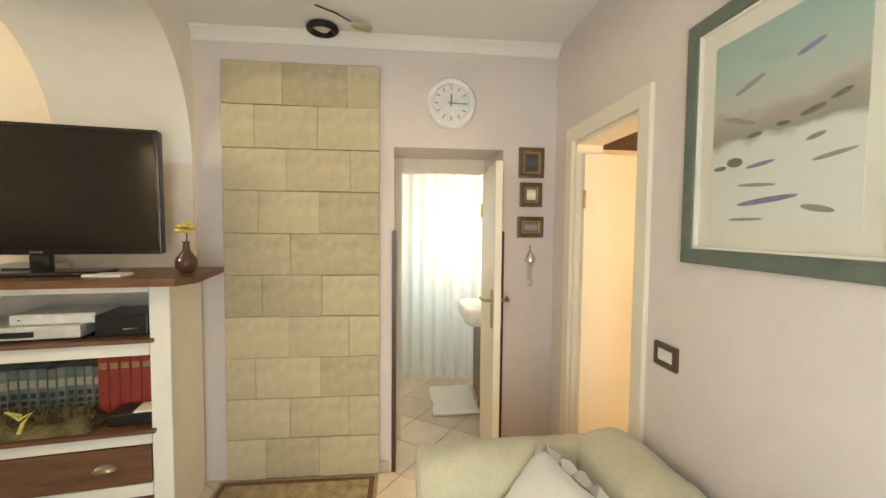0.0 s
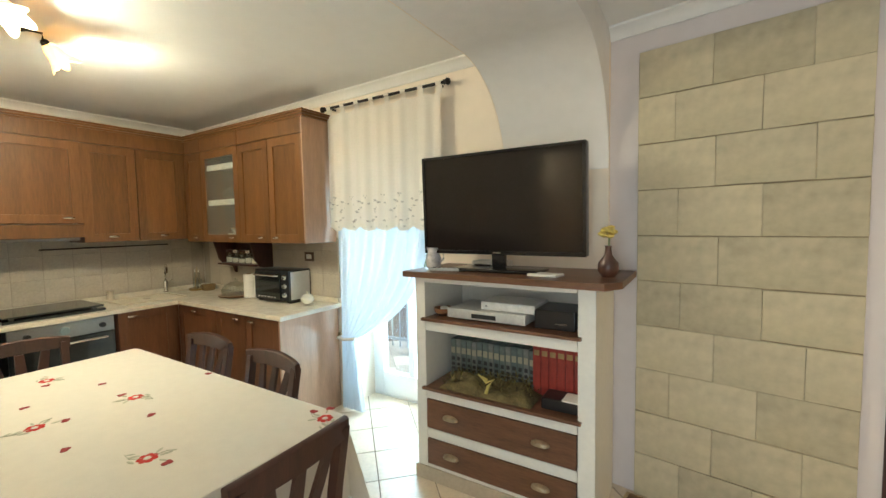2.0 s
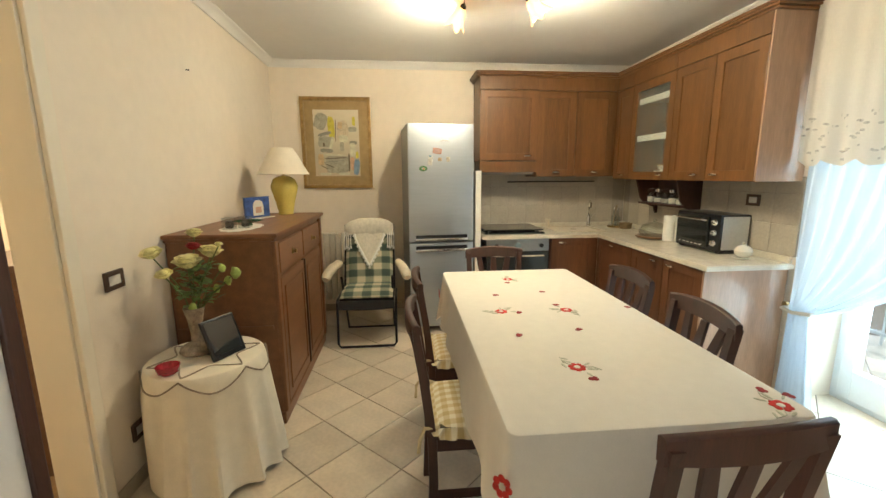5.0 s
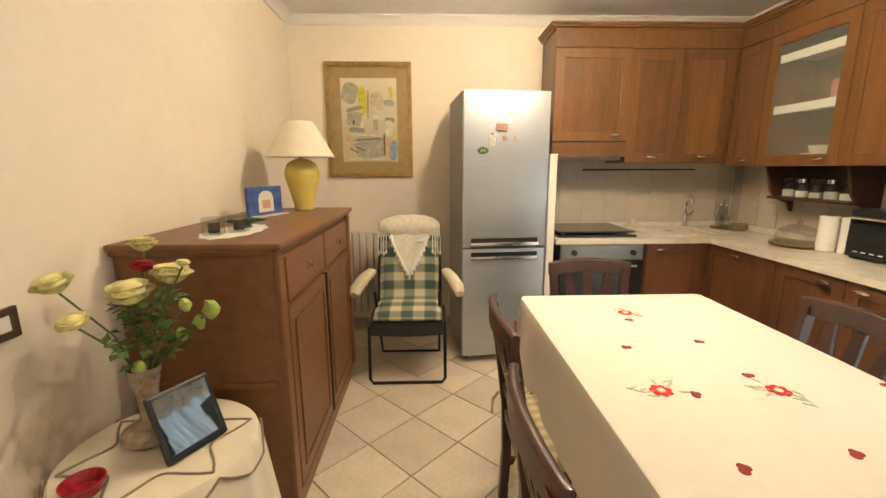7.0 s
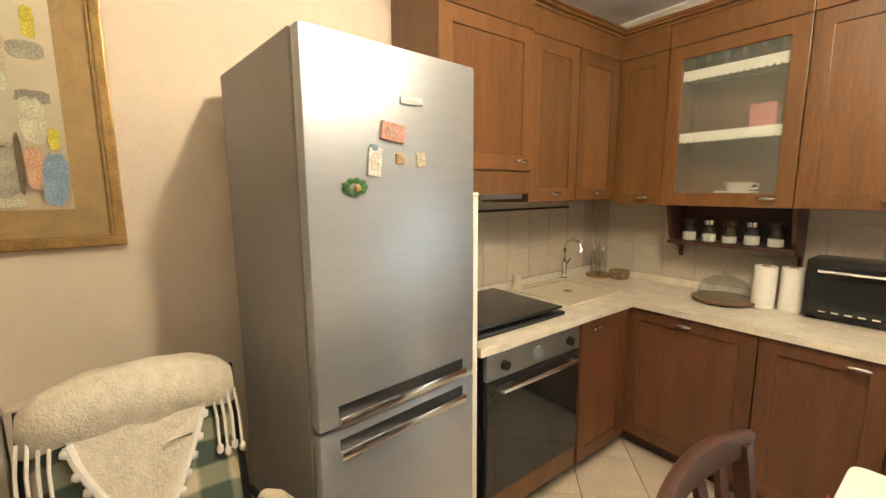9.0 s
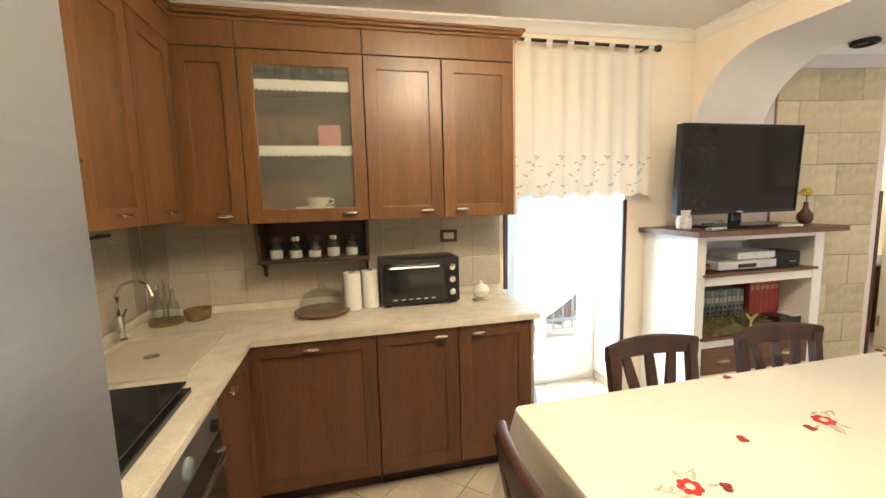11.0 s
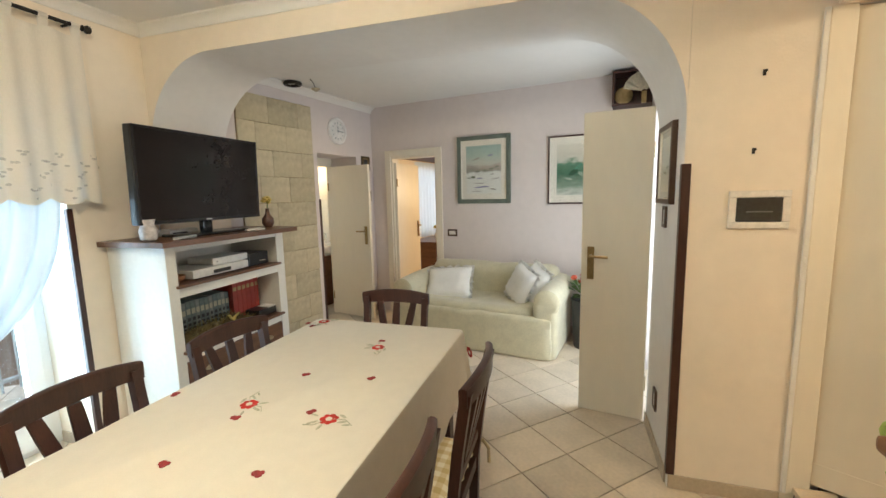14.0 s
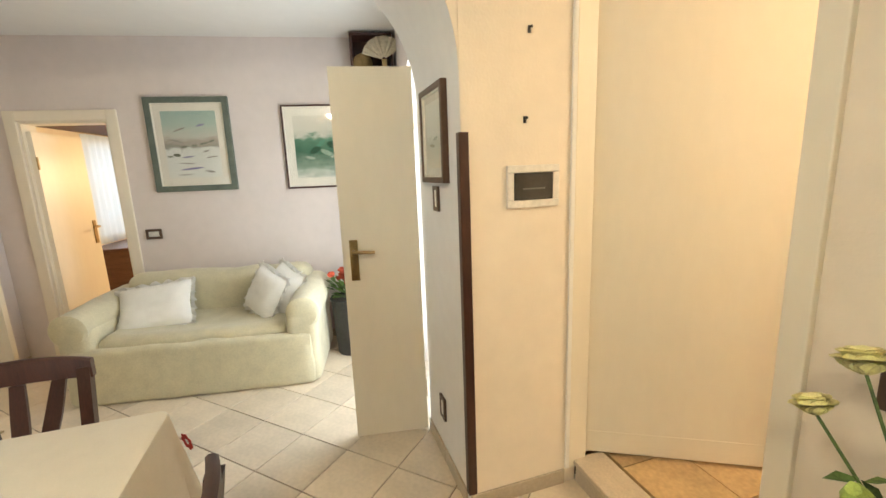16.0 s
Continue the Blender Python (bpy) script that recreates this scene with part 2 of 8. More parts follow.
def tube(points, r, seg=8, bm=None, closed=False):
    """A round bar along points; r is one radius or one for each point."""
    bm = bm or bmesh.new()
    pts = [Vector(p) for p in points]
    rings = []
    for i, p in enumerate(pts):
        a = pts[i - 1] if i or closed else p
        b = pts[(i + 1) % len(pts)] if i < len(pts) - 1 or closed else p
        d = (b - a).normalized()
        side = d.cross(Vector((0, 0, 1)))
        side = side.normalized() if side.length > 0.05 else d.cross(Vector((1, 0, 0))).normalized()
        up = side.cross(d)
        rad = r[i] if isinstance(r, (list, tuple)) else r
        rings.append([bm.verts.new(p + rad * (math.cos(2 * math.pi * k / seg) * side + math.sin(2 * math.pi * k / seg) * up)) for k in range(seg)])
    n = len(rings)
    for i in range(n if closed else n - 1):
        a, b = rings[i], rings[(i + 1) % n]
        for k in range(seg):
            bm.faces.new((a[k], a[(k + 1) % seg], b[(k + 1) % seg], b[k]))
    if not closed:
        bm.faces.new(rings[0][::-1])
        bm.faces.new(rings[-1])
    return bm


def ball(bm, c, r, sub=2, squash=(1, 1, 1)):
    bmesh.ops.create_icosphere(bm, subdivisions=sub, radius=1, matrix=Matrix.LocRotScale(c, None, [r * s for s in squash]))
    return bm


def grid_mesh(nu, nv, fn, thick=0.0, bm=None):
    """A sheet of nu x nv cells from fn(u, v) with u, v in 0..1."""
    bm = bm or bmesh.new()
    vs = [[bm.verts.new(fn(i / nu, j / nv)) for j in range(nv + 1)] for i in range(nu + 1)]
    for i in range(nu):
        for j in range(nv):
            bm.faces.new((vs[i][j], vs[i + 1][j], vs[i + 1][j + 1], vs[i][j + 1]))
    if thick:
        bmesh.ops.recalc_face_normals(bm, faces=bm.faces)
        bmesh.ops.solidify(bm, geom=bm.faces[:], thickness=thick)
    return bm


def done(name, bm, material, smooth=False, m=None):
    if m is not None:
        bmesh.ops.transform(bm, matrix=m, verts=bm.verts)
    bmesh.ops.recalc_face_normals(bm, faces=bm.faces)
    me = bpy.data.meshes.new(name)
    bm.to_mesh(me)
    bm.free()
    me.materials.append(material)
    if smooth:
        for p in me.polygons:
            p.use_smooth = True
        me.set_sharp_from_angle(angle=radians(40))
    return new(name, me)


def part(name, bm, material, parent, label="", smooth=False):
    ob = done(name, bm, material, smooth)
    ob.parent = parent
    return tagged(ob, label)


def thing(name, m, label, category, group=""):
    ob = new(name)
    ob.empty_display_size = 0.1
    ob.matrix_world = m
    return tagged(ob, label, category, group)


def structure(name, bm, material, label="", m=None, smooth=False, category=""):
    return tagged(done(name, bm, material, smooth, m), label, category or name.split("_")[0], "", "structure")


def piece(name, mesh, material, parent, m):
    ob = new(name, mesh)
    if not mesh.materials:
        mesh.materials.append(material)
    ob.parent = parent
    ob.matrix_basis = m
    return ob


# ---- the plan ----
W, S, N = -4.43, -1.12, 2.69           # kitchen walls: west, south, north
BW, BE = -0.78, -0.15                  # the arch wall's two faces
PIER = -0.58                           # the south pier's north face
ZK, ZL = 2.67, 2.63                    # ceilings
DT = 2.06                              # top of the balcony doorway
LIV = pose(1.955, 2.39, 0, 0, 0, -9.2)  # the living room stands askew: x = 0 east wall, y = 0 north wall


BULB = 37


def lw(x, y, z=0.0):
    return LIV @ Vector((x, y, z))


# ---- the large structure ----
bm = boxes((-7, 6.5, -5.5, 6.5, -0.3, -0.006))
floor = structure("floor", bm, GROUT, "brown grout bed under cream floor tiles")


def ceil_z(x):
    """The kitchen ceiling sinks a little towards the west wall."""
    return ZK - 0.06 * (BW - x) / (BW - W)


def cove(bm, p0, p1, z0, z1, d=0.065):
    """A plaster cove along a wall, with the room on the left of p0 to p1, at heights z0 and z1."""
    a, b = Vector(p0), Vector(p1)
    t = (b - a).normalized()
    n = Vector((-t.y, t.x))
    prof = [(0, 0), (d, 0), (d, -0.012), (d * 0.72, -0.022), (d * 0.36, -d * 0.62), (0.016, -d * 0.85), (0.012, -d), (0, -d)]
    ends = [[bm.verts.new((q.x + n.x * u, q.y + n.y * u, z + v)) for u, v in prof] for q, z in ((a, z0), (b, z1))]
    k = len(prof)
    for i in range(k):
        bm.faces.new((ends[0][i], ends[0][(i + 1) % k], ends[1][(i + 1) % k], ends[1][i]))
    bm.faces.new(ends[0])
    bm.faces.new(ends[1][::-1])


def skirting(name, p0, p1, gap=0.0, h=0.075):
    """Skirting tiles along a wall, with the room on the left of p0 to p1."""
    a, b = Vector(p0), Vector(p1)
    t, length = (b - a).normalized(), (b - a).length
    count = max(1, round(length / 0.33))
    bm = bmesh.new()
    for i in range(count):
        box(bm, i * length / count + 0.001, (i + 1) * length / count - 0.001, 0.0005, 0.012, 0.0, h, 0.003, 1)
    m = Matrix.Translation((a.x, a.y, 0)) @ Matrix.Rotation(math.atan2(t.y, t.x), 4, "Z")
    return structure(name, bm, BASETILE, "beige ceramic skirting tiles", m, category="skirting")


# kitchen
structure("wall_west", boxes((W - 0.3, W, S - 0.2, N + 0.45, 0, ZK)), WALL_K, "cream painted plaster wall")
structure("wall_south", boxes((W, -1.66, S - 0.16, S, 0, ZK), (-1.66, BW - 0.002, S - 0.16, S, 2.25, ZK)), WALL_K, "cream painted plaster wall with an open doorway")
structure("wall_north", boxes((W, -2.25, N, N + 0.42, 0, ZK), (-2.25, -1.34, N, N + 0.42, DT, ZK), (-1.34, BE, N, N + 0.42, 0, ZK)), WALL_K, "cream painted plaster wall with a deep recess for the balcony door")
bm = boxes((W - 0.3, BW, S - 0.2, N + 0.45, ZK, ZK + 0.15))
for v in bm.verts:
    if v.co.z < ZK + 0.01:
        v.co.z = ceil_z(v.co.x)
structure("ceiling", bm, CEIL, "white painted kitchen ceiling")
bm = bmesh.new()
for a, b in (((BW, N), (W, N)), ((W, N), (W, S)), ((W, S), (BW, S)), ((BW, S), (BW, N))):
    cove(bm, a, b, ceil_z(a[0]) - 0.001, ceil_z(b[0]) - 0.001)
structure("trim_crown_kitchen", bm, CROWN, "white plaster crown moulding", category="moulding", smooth=True)


def arch_outline():
    ry, rz, top, spring = 0.56, 0.60, 2.46, 1.86
    pts = []
    for k in range(25):
        a = math.pi - k / 24 * math.pi / 2
        pts.append((PIER + ry + ry * math.cos(a), spring + rz * math.sin(a)))
    for k in range(25):
        a = math.pi / 2 - k / 24 * math.pi / 2
        pts.append((N - ry + ry * math.cos(a), spring + rz * math.sin(a)))
    return pts


bm = bmesh.new()
topz = ZK + 0.02
line = arch_outline()
for a, b in zip(line, line[1:]):
    vs = [bm.verts.new((x, y, z)) for x in (BW, BE) for y, z in (a, b, (b[0], topz), (a[0], topz))]
    for f in ((0, 1, 2, 3), (7, 6, 5, 4), (0, 4, 5, 1), (2, 6, 7, 3)):
        bm.faces.new([vs[i] for i in f])
bmesh.ops.remove_doubles(bm, verts=bm.verts, dist=1e-5)
structure("wall_arch", bm, WALL_ARCH, "wide white plastered arch between kitchen and sitting room", smooth=True)
bm = bmesh.new()
for a, b in zip(line, line[1:]):
    vs = [bm.verts.new((x, y, z)) for x in (BW - 0.006, BW - 0.001) for y, z in (a, b, (b[0], ZK - 0.06), (a[0], ZK - 0.06))]
    for f in ((0, 1, 2, 3), (7, 6, 5, 4), (0, 4, 5, 1), (2, 6, 7, 3)):
        bm.faces.new([vs[i] for i in f])
bmesh.ops.remove_doubles(bm, verts=bm.verts, dist=1e-5)
structure("wall_arch_face", bm, WALL_K, "cream painted kitchen face of the arch")
structure("wall_pier", boxes((BW, BE, S, PIER, 0, topz), (-0.62, BE, S - 0.5, S, 0, topz), (BW, -0.62, S - 0.16, S, 2.25, topz)), WALL_ARCH, "white plastered pier of the arch")
structure("wall_pier_face", boxes((BW - 0.006, BW - 0.001, S, PIER - 0.002, 0, ZK - 0.06)), WALL_K, "cream painted kitchen face of the pier")
structure("trim_corner_pier", boxes((BW - 0.014, BW + 0.022, PIER - 0.03, PIER + 0.010, 0.075, 1.64), bevel=0.004), WOODD, "dark wooden corner guard on the pier", category="corner guard")
structure("trim_corner_window", boxes((-1.35, -1.318, N - 0.008, N + 0.02, 0.0, 1.49), bevel=0.003), WOODD, "dark wooden corner guard beside the balcony door", category="corner guard")
structure("trim_corner_window_2", boxes((-2.275, -2.243, N - 0.008, N + 0.02, 0.9, 1.49), bevel=0.003), WOODD, "dark wooden corner guard beside the worktop", category="corner guard")
skirting("baseboard_pier_west", (BW - 0.006, S + 0.061), (BW - 0.006, PIER))
skirting("baseboard_pier_north", (BW + 0.023, PIER), (BE, PIER))
skirting("baseboard_south", (W, S), (-1.685, S))
skirting("baseboard_west", (W, 0.9), (W, S))
skirting("baseboard_recess", (-1.34, N + 0.021), (-1.34, N + 0.33))

# sitting room
bm = boxes((-2.2, -1.0, 0, 0.45, 0, 2.7), (-1.0, -0.33, 0, 0.45, 2.0, 2.7), (-0.33, 0.3, 0, 0.45, 0, 2.7))
structure("wall_living_north", bm, WALL_L, "pale lilac plaster wall with a deep doorway", LIV)
bm = boxes((0, 0.16, -0.29, 0.0, 0, 2.7), (0, 0.16, -0.93, -0.29, 2.0, 2.7), (0, 0.16, -3.6, -0.93, 0, 2.7))
structure("wall_living_east", bm, WALL_L, "pale lilac plaster wall with a doorway", LIV)
bm = boxes((-0.72, 0.3, -3.5, -3.26, 0, 2.7), (-1.6, -0.72, -3.5, -3.26, 2.12, 2.7))
structure("wall_living_south", bm, WALL_L, "pale lilac plaster wall with a doorway", LIV)
structure("ceiling_living", prism([(BE, -1.6), (2.2, -1.4), (2.6, 2.9), (BE, 3.1)], ZL, ZL + 0.15), CEIL, "white painted sitting room ceiling")
bm = bmesh.new()
a, b = lw(-2.16, 0), lw(0, 0)
cove(bm, (b.x, b.y), (a.x, a.y), ZL - 0.001, ZL - 0.001)
structure("trim_crown_living", bm, CROWN, "white plaster crown moulding", category="moulding", smooth=True)
bm = boxes((-1.012, -0.985, -0.008, 0.02, 0.0, 1.5), (-0.345, -0.318, -0.008, 0.02, 0.0, 1.5), bevel=0.003)
structure("trim_corner_bathroom", bm, WOODD, "dark wooden corner guards of the bathroom doorway", LIV, category="corner guard")
a, b = lw(-1.03, 0), lw(-1.09, 0)
skirting("baseboard_living_1", (a.x, a.y), (b.x, b.y))
a, b = lw(0, 0), lw(-0.31, 0)
skirting("baseboard_living_2", (a.x, a.y), (b.x, b.y))
a, b = lw(0, -3.2), lw(0, -0.97)
skirting("baseboard_living_3", (a.x, a.y), (b.x, b.y))

# bathroom beyond the north doorway
BATH = mat("bathroom_plaster", (0.80, 0.74, 0.64), 0.8, var=0.04, scale=2, bump=0.1)
bm = boxes((-1.7, -1.5, 0.451, 2.4, 0, 2.5), (0.35, 0.5, 0.451, 2.4, 0, 2.5), (-1.5, -0.86, 2.2, 2.4, 0, 2.5), (0.0, 0.35, 2.2, 2.4, 0, 2.5), (-0.86, 0.0, 2.2, 2.4, 0, 0.95), (-0.86, 0.0, 2.2, 2.4, 1.98, 2.5))
structure("wall_bathroom", bm, BATH, "cream bathroom walls with a window", LIV)
structure("ceiling_bathroom", boxes((-1.7, 0.5, 0.451, 2.4, 2.5, 2.6)), CEIL, "white bathroom ceiling", LIV)
win = tagged(new("window_2"), "white framed bathroom window", "window", "", "structure")
win.matrix_world = LIV
part("window_frame", boxes((-0.86, -0.81, 2.28, 2.33, 0.95, 1.98), (-0.05, 0.0, 2.28, 2.33, 0.95, 1.98), (-0.81, -0.05, 2.28, 2.33, 0.95, 1.0), (-0.81, -0.05, 2.28, 2.33, 1.93, 1.98), (-0.455, -0.405, 2.285, 2.325, 1.0, 1.93), bevel=0.004), WHITE, win)

# room beyond the east doorway
bm = boxes((0.161, 1.95, 0.5, 0.65, 0, 2.6), (2.75, 3.2, 0.5, 0.65, 0, 2.6), (1.95, 2.75, 0.5, 0.65, 0, 0.85), (1.95, 2.75, 0.5, 0.65, 2.0, 2.6), (3.2, 3.35, -2.4, 0.65, 0, 2.6), (0.161, 3.35, -2.55, -2.4, 0, 2.6))
structure("wall_east_room", bm, WALL_K, "warm cream walls of the next room", LIV)
# The dark brown paints the shade above the open door into the ceiling.
structure("ceiling_east_room", boxes((0.161, 3.4, -2.6, 0.7, 2.12, 2.6)), mat("ceiling_shade_brown", (0.10, 0.05, 0.03), 0.7, var=0.3, stretch=(1, 8, 1)), "ceiling of the next room, coloured dark brown for shade", LIV)

# hall beyond the south doorway
bm = boxes((-3.4, -3.25, -3.6, S - 0.161, 0, 2.7), (BE - 0.16, BE, -3.6, S - 0.501, 0, 2.7), (-3.25, BE - 0.16, -3.75, -3.6, 0, 2.7))
structure("wall_hall", bm, WALL_K, "cream walls of the hall")
structure("ceiling_hall", boxes((-3.4, BE, -3.75, S - 0.2, 2.7, 2.8)), CEIL, "white hall ceiling")

# ---- doors ----
def lever(parent, x, y, z, side, mtl=BRASS, flip=1):
    """A door handle with its plate, on the face y, towards side."""
    h = part("door_handle", boxes((x - 0.022, x + 0.022, min(y, y + side * 0.008), max(y, y + side * 0.008), z - 0.11, z + 0.11), bevel=0.003), mtl, parent, "aged brass lever handle on a long plate")
    bm = tube([(x, y + side * 0.006, z + 0.05), (x, y + side * 0.05, z + 0.05), (x + flip * 0.02, y + side * 0.056, z + 0.05), (x + flip * 0.11, y + side * 0.056, z + 0.047)], 0.009)
    part("lever", bm, mtl, h, smooth=True)


def casing(name, x0, x1, top, y, depth, label, m, w=0.08, t=0.02):
    """Frame round an opening from x0 to x1 in a wall whose room side is at y, room towards -y."""
    bm = boxes((x0 - w, x0, y - t, y + 0.002, 0, top + w), (x1, x1 + w, y - t, y + 0.002, 0, top + w), (x0, x1, y - t, y + 0.002, top, top + w), bevel=0.005)
    ob = tagged(new(name), label, "door frame", "", "structure")
    ob.matrix_world = m
    part("architrave", bm, DOORW, ob)
    part("jamb_lining", boxes((x0 - 0.004, x0 + 0.018, y + 0.003, y + depth, 0, top), (x1 - 0.018, x1 + 0.004, y + 0.003, y + depth, 0, top), (x0 + 0.019, x1 - 0.019, y + 0.003, y + depth, top - 0.018, top + 0.004)), DOORW, ob)
    return ob


def leaf(name, w, h, m, label, handle=True, flip=-1):
    """A flush door leaf, hinged at x = 0, with its face towards -y."""
    d = thing(name, m, label, "door")
    part("panel", boxes((0, w, 0, 0.04, 0.012, h), bevel=0.003), DOORW, d)
    for z in (0.25, h - 0.25):
        part("hinge", lathe([(0.008, z - 0.05), (0.008, z + 0.05)], 10, centre=(0.0, -0.006)), BRASS, d, smooth=True)
    if handle:
        lever(d, w - 0.06, -0.002, 1.05, -1, flip=flip)
        lever(d, w - 0.06, 0.042, 1.05, 1, flip=flip)
    return d


# south doorway: face towards the kitchen (+y), so the frame is turned by half a turn
d1 = tagged(new("door_1"), "cream painted door frame to the hall", "door frame", "", "structure")
part("architrave", boxes((-1.68, -1.616, S - 0.002, S + 0.02, 0, 2.315), bevel=0.005), DOORW, d1)
part("lintel_architrave", boxes((-1.615, BW - 0.02, S - 0.002, S + 0.02, 2.25, 2.315), bevel=0.005), DOORW, d1)
part("jamb_lining", boxes((-1.63, -1.603, S - 0.16, S - 0.003, 0.112, 2.249), bevel=0.003), DOORW, d1)
part("corner_bead", boxes((BW - 0.020, BW - 0.007, S + 0.038, S + 0.060, 0.076, 2.249), bevel=0.006), CROWN, d1, "white rounded bead")
part("jamb_lining", boxes((BW - 0.016, BW + 0.012, S - 0.055, S + 0.037, 0.076, 2.249), bevel=0.004), DOORW, d1)
part("jamb_back", boxes((BW + 0.013, -0.622, S - 0.16, S - 0.003, 0.112, 2.249), bevel=0.004), DOORW, d1)
ang = math.degrees(math.atan2(-0.522, -0.295))
hd_ = leaf("hall_door", 0.90, 2.125, pose(-0.762, -1.18, 0.11, 0, 0, ang), "plain cream flush door standing open into the hall", handle=False)
part("kick_strip", boxes((0.012, 0.888, -0.0035, -0.0005, 0.02, 0.125), bevel=0.001), DOORW, hd_)
# Dark strip drawn for the shadow between leaf and jamb.
part("door_seal", boxes((-0.009, -0.001, -0.004, 0.03, 0.012, 2.12)), mat("gap_shade_brown", (0.06, 0.04, 0.025), 0.8, var=0.2), hd_, "dark brown strip standing for the shadow in the door gap")
part("latch", boxes((0.80, 0.82, 0.04, 0.052, 1.03, 1.05), bevel=0.003), IRON, hd_)
# east doorway
casing("door_2", 0.29, 0.93, 2.0, 0.0, 0.155, "cream painted door frame of the next room", LIV @ pose(0, 0, 0, 0, 0, -90), w=0.08)
leaf("bedroom_door", 0.62, 1.93, LIV @ pose(0.035, -0.345, 0, 0, 0, 3), "plain cream flush door standing open")
# bathroom leaf, folded out through the deep doorway
leaf("bathroom_door", 0.66, 1.895, LIV @ pose(-0.375, 0.42, 0, 0, 0, -95), "plain cream flush bathroom door standing open")
bm = boxes((-1.0, -0.95, 0.39, 0.45, 0, 2.0), (-0.37, -0.33, 0.39, 0.45, 0, 2.0), (-0.95, -0.37, 0.39, 0.45, 1.90, 2.0), bevel=0.004)
structure("door_3", bm, DOORW, "cream painted bathroom door frame", LIV, category="door frame")
# narrow leaf by the arch
leaf("narrow_door", 0.41, 2.02, LIV @ pose(-1.575, -3.25, 0, 0, 0, 90), "narrow plain cream door leaf standing open by the arch", flip=-1)

# ---- balcony door in the deep recess ----
PVC = mat("window_white_pvc", (0.80, 0.80, 0.78), 0.35, var=0.02)
Y = N + 0.34
win = tagged(new("window_1"), "white glazed balcony door", "window", "", "structure")
part("window_frame", boxes((-2.25, -2.20, Y, Y + 0.07, 0.0, DT), (-1.39, -1.34, Y, Y + 0.07, 0.0, DT), (-2.20, -1.39, Y, Y + 0.07, DT - 0.05, DT), (-2.20, -1.39, Y, Y + 0.07, 0.0, 0.03), bevel=0.006), PVC, win)
part("sash", boxes((-2.198, -2.12, Y - 0.015, Y + 0.05, 0.035, DT - 0.055), (-1.47, -1.392, Y - 0.015, Y + 0.05, 0.035, DT - 0.055), (-2.12, -1.47, Y - 0.015, Y + 0.05, DT - 0.14, DT - 0.055), (-2.12, -1.47, Y - 0.015, Y + 0.05, 0.035, 0.23), (-1.84, -1.78, Y - 0.012, Y + 0.045, 0.23, DT - 0.14), bevel=0.006), PVC, win)
for x0, x1 in ((-2.12, -1.84), (-1.78, -1.47)):
    g = part("pane", boxes((x0, x1, Y + 0.012, Y + 0.018, 0.231, DT - 0.141)), GLASS, win)
    g.visible_shadow = False
h = part("handle", boxes((-1.825, -1.795, Y - 0.024, Y - 0.013, 1.09, 1.21), bevel=0.004), IRON, win, "dark door handle")
part("lever", tube([(-1.81, Y - 0.02, 1.15), (-1.81, Y - 0.06, 1.15), (-1.70, Y - 0.064, 1.15)], 0.009), IRON, h, smooth=True)

# balcony with its railing and the hills beyond
rail = thing("balcony_railing", pose(-1.8, 4.3, 0), "painted iron balcony railing with upright bars", "railing")
PALE = mat("railing_grey", (0.45, 0.47, 0.47), 0.5, var=0.1)
part("handrail", boxes((-2.2, 2.2, -0.025, 0.025, 1.0, 1.04), bevel=0.005), PALE, rail)
part("bottom_rail", boxes((-2.2, 2.2, -0.015, 0.015, 0.08, 0.11)), PALE, rail)
barm = tube([(0, 0, 0.0), (0, 0, 1.02)], 0.009, 6)
b0 = part("bar", barm, PALE, rail)
b0.location.x = -2.1
for i in range(1, 36):
    piece("bar", b0.data, PALE, rail, pose(-2.1 + i * 0.12, 0, 0))
bm = bmesh.new()
for k in range(40):
    a0, a1 = [math.pi * (0.05 + 0.9 * (k + j) / 40) for j in (0, 1)]
    h0, h1 = [6 + 5 * noise.noise((5 * a, 0.3, 0)) + 3 * noise.noise((17 * a, 2, 0)) for a in (a0, a1)]
    bm.faces.new([bm.verts.new((-1.8 + 80 * math.cos(a), 80 * math.sin(a), z)) for a, z in ((a0, -4), (a1, -4), (a1, h1), (a0, h0))])
structure("backdrop", bm, mat("far_hills_green", (0.12, 0.17, 0.09), 0.9, var=0.4, scale=0.2), "distant green hills", category="backdrop")
structure("ground", boxes((-300, 300, 6.6, 300, -4.5, -4.0)), mat("far_ground", (0.14, 0.17, 0.08), 0.9, var=0.3, scale=0.1), "grassy ground far below the balcony")

# ---- large lamps in the openings ----
area("window_light", look((-1.795, Y + 0.09, 1.06), (-1.795, 0, 1.0)), 0.8, 1.85, 52, (0.68, 0.86, 1.0))
a, b = lw(-0.43, 2.27, 1.47), lw(-0.43, 0, 1.3)
area("bathroom_light", look(a, b), 0.8, 0.95, 13, (0.72, 0.87, 1.0))
a, b = lw(-1.15, -3.42, 1.2), lw(-1.1, 0, 1.1)
area("entrance_light", look(a, b), 0.8, 1.95, 22, (0.97, 0.98, 1.0))
a, b = lw(2.35, 0.57, 1.43), lw(2.0, -2.0, 1.2)
area("next_room_light", look(a, b), 0.78, 1.1, 14, (0.72, 0.86, 1.0))
# ---- kitchen cabinets ----
def shaker(w, h, t=0.022, rail=0.07, glass=False):
    """A framed door in the plane y = -t..0, from x = 0 to w and z = 0 to h, face towards -y."""
    bm = ring_frame(w - 0.003, h - 0.003, rail, -t, 0)
    bmesh.ops.translate(bm, verts=bm.verts, vec=(0.0015, 0, 0.0015))
    return bm


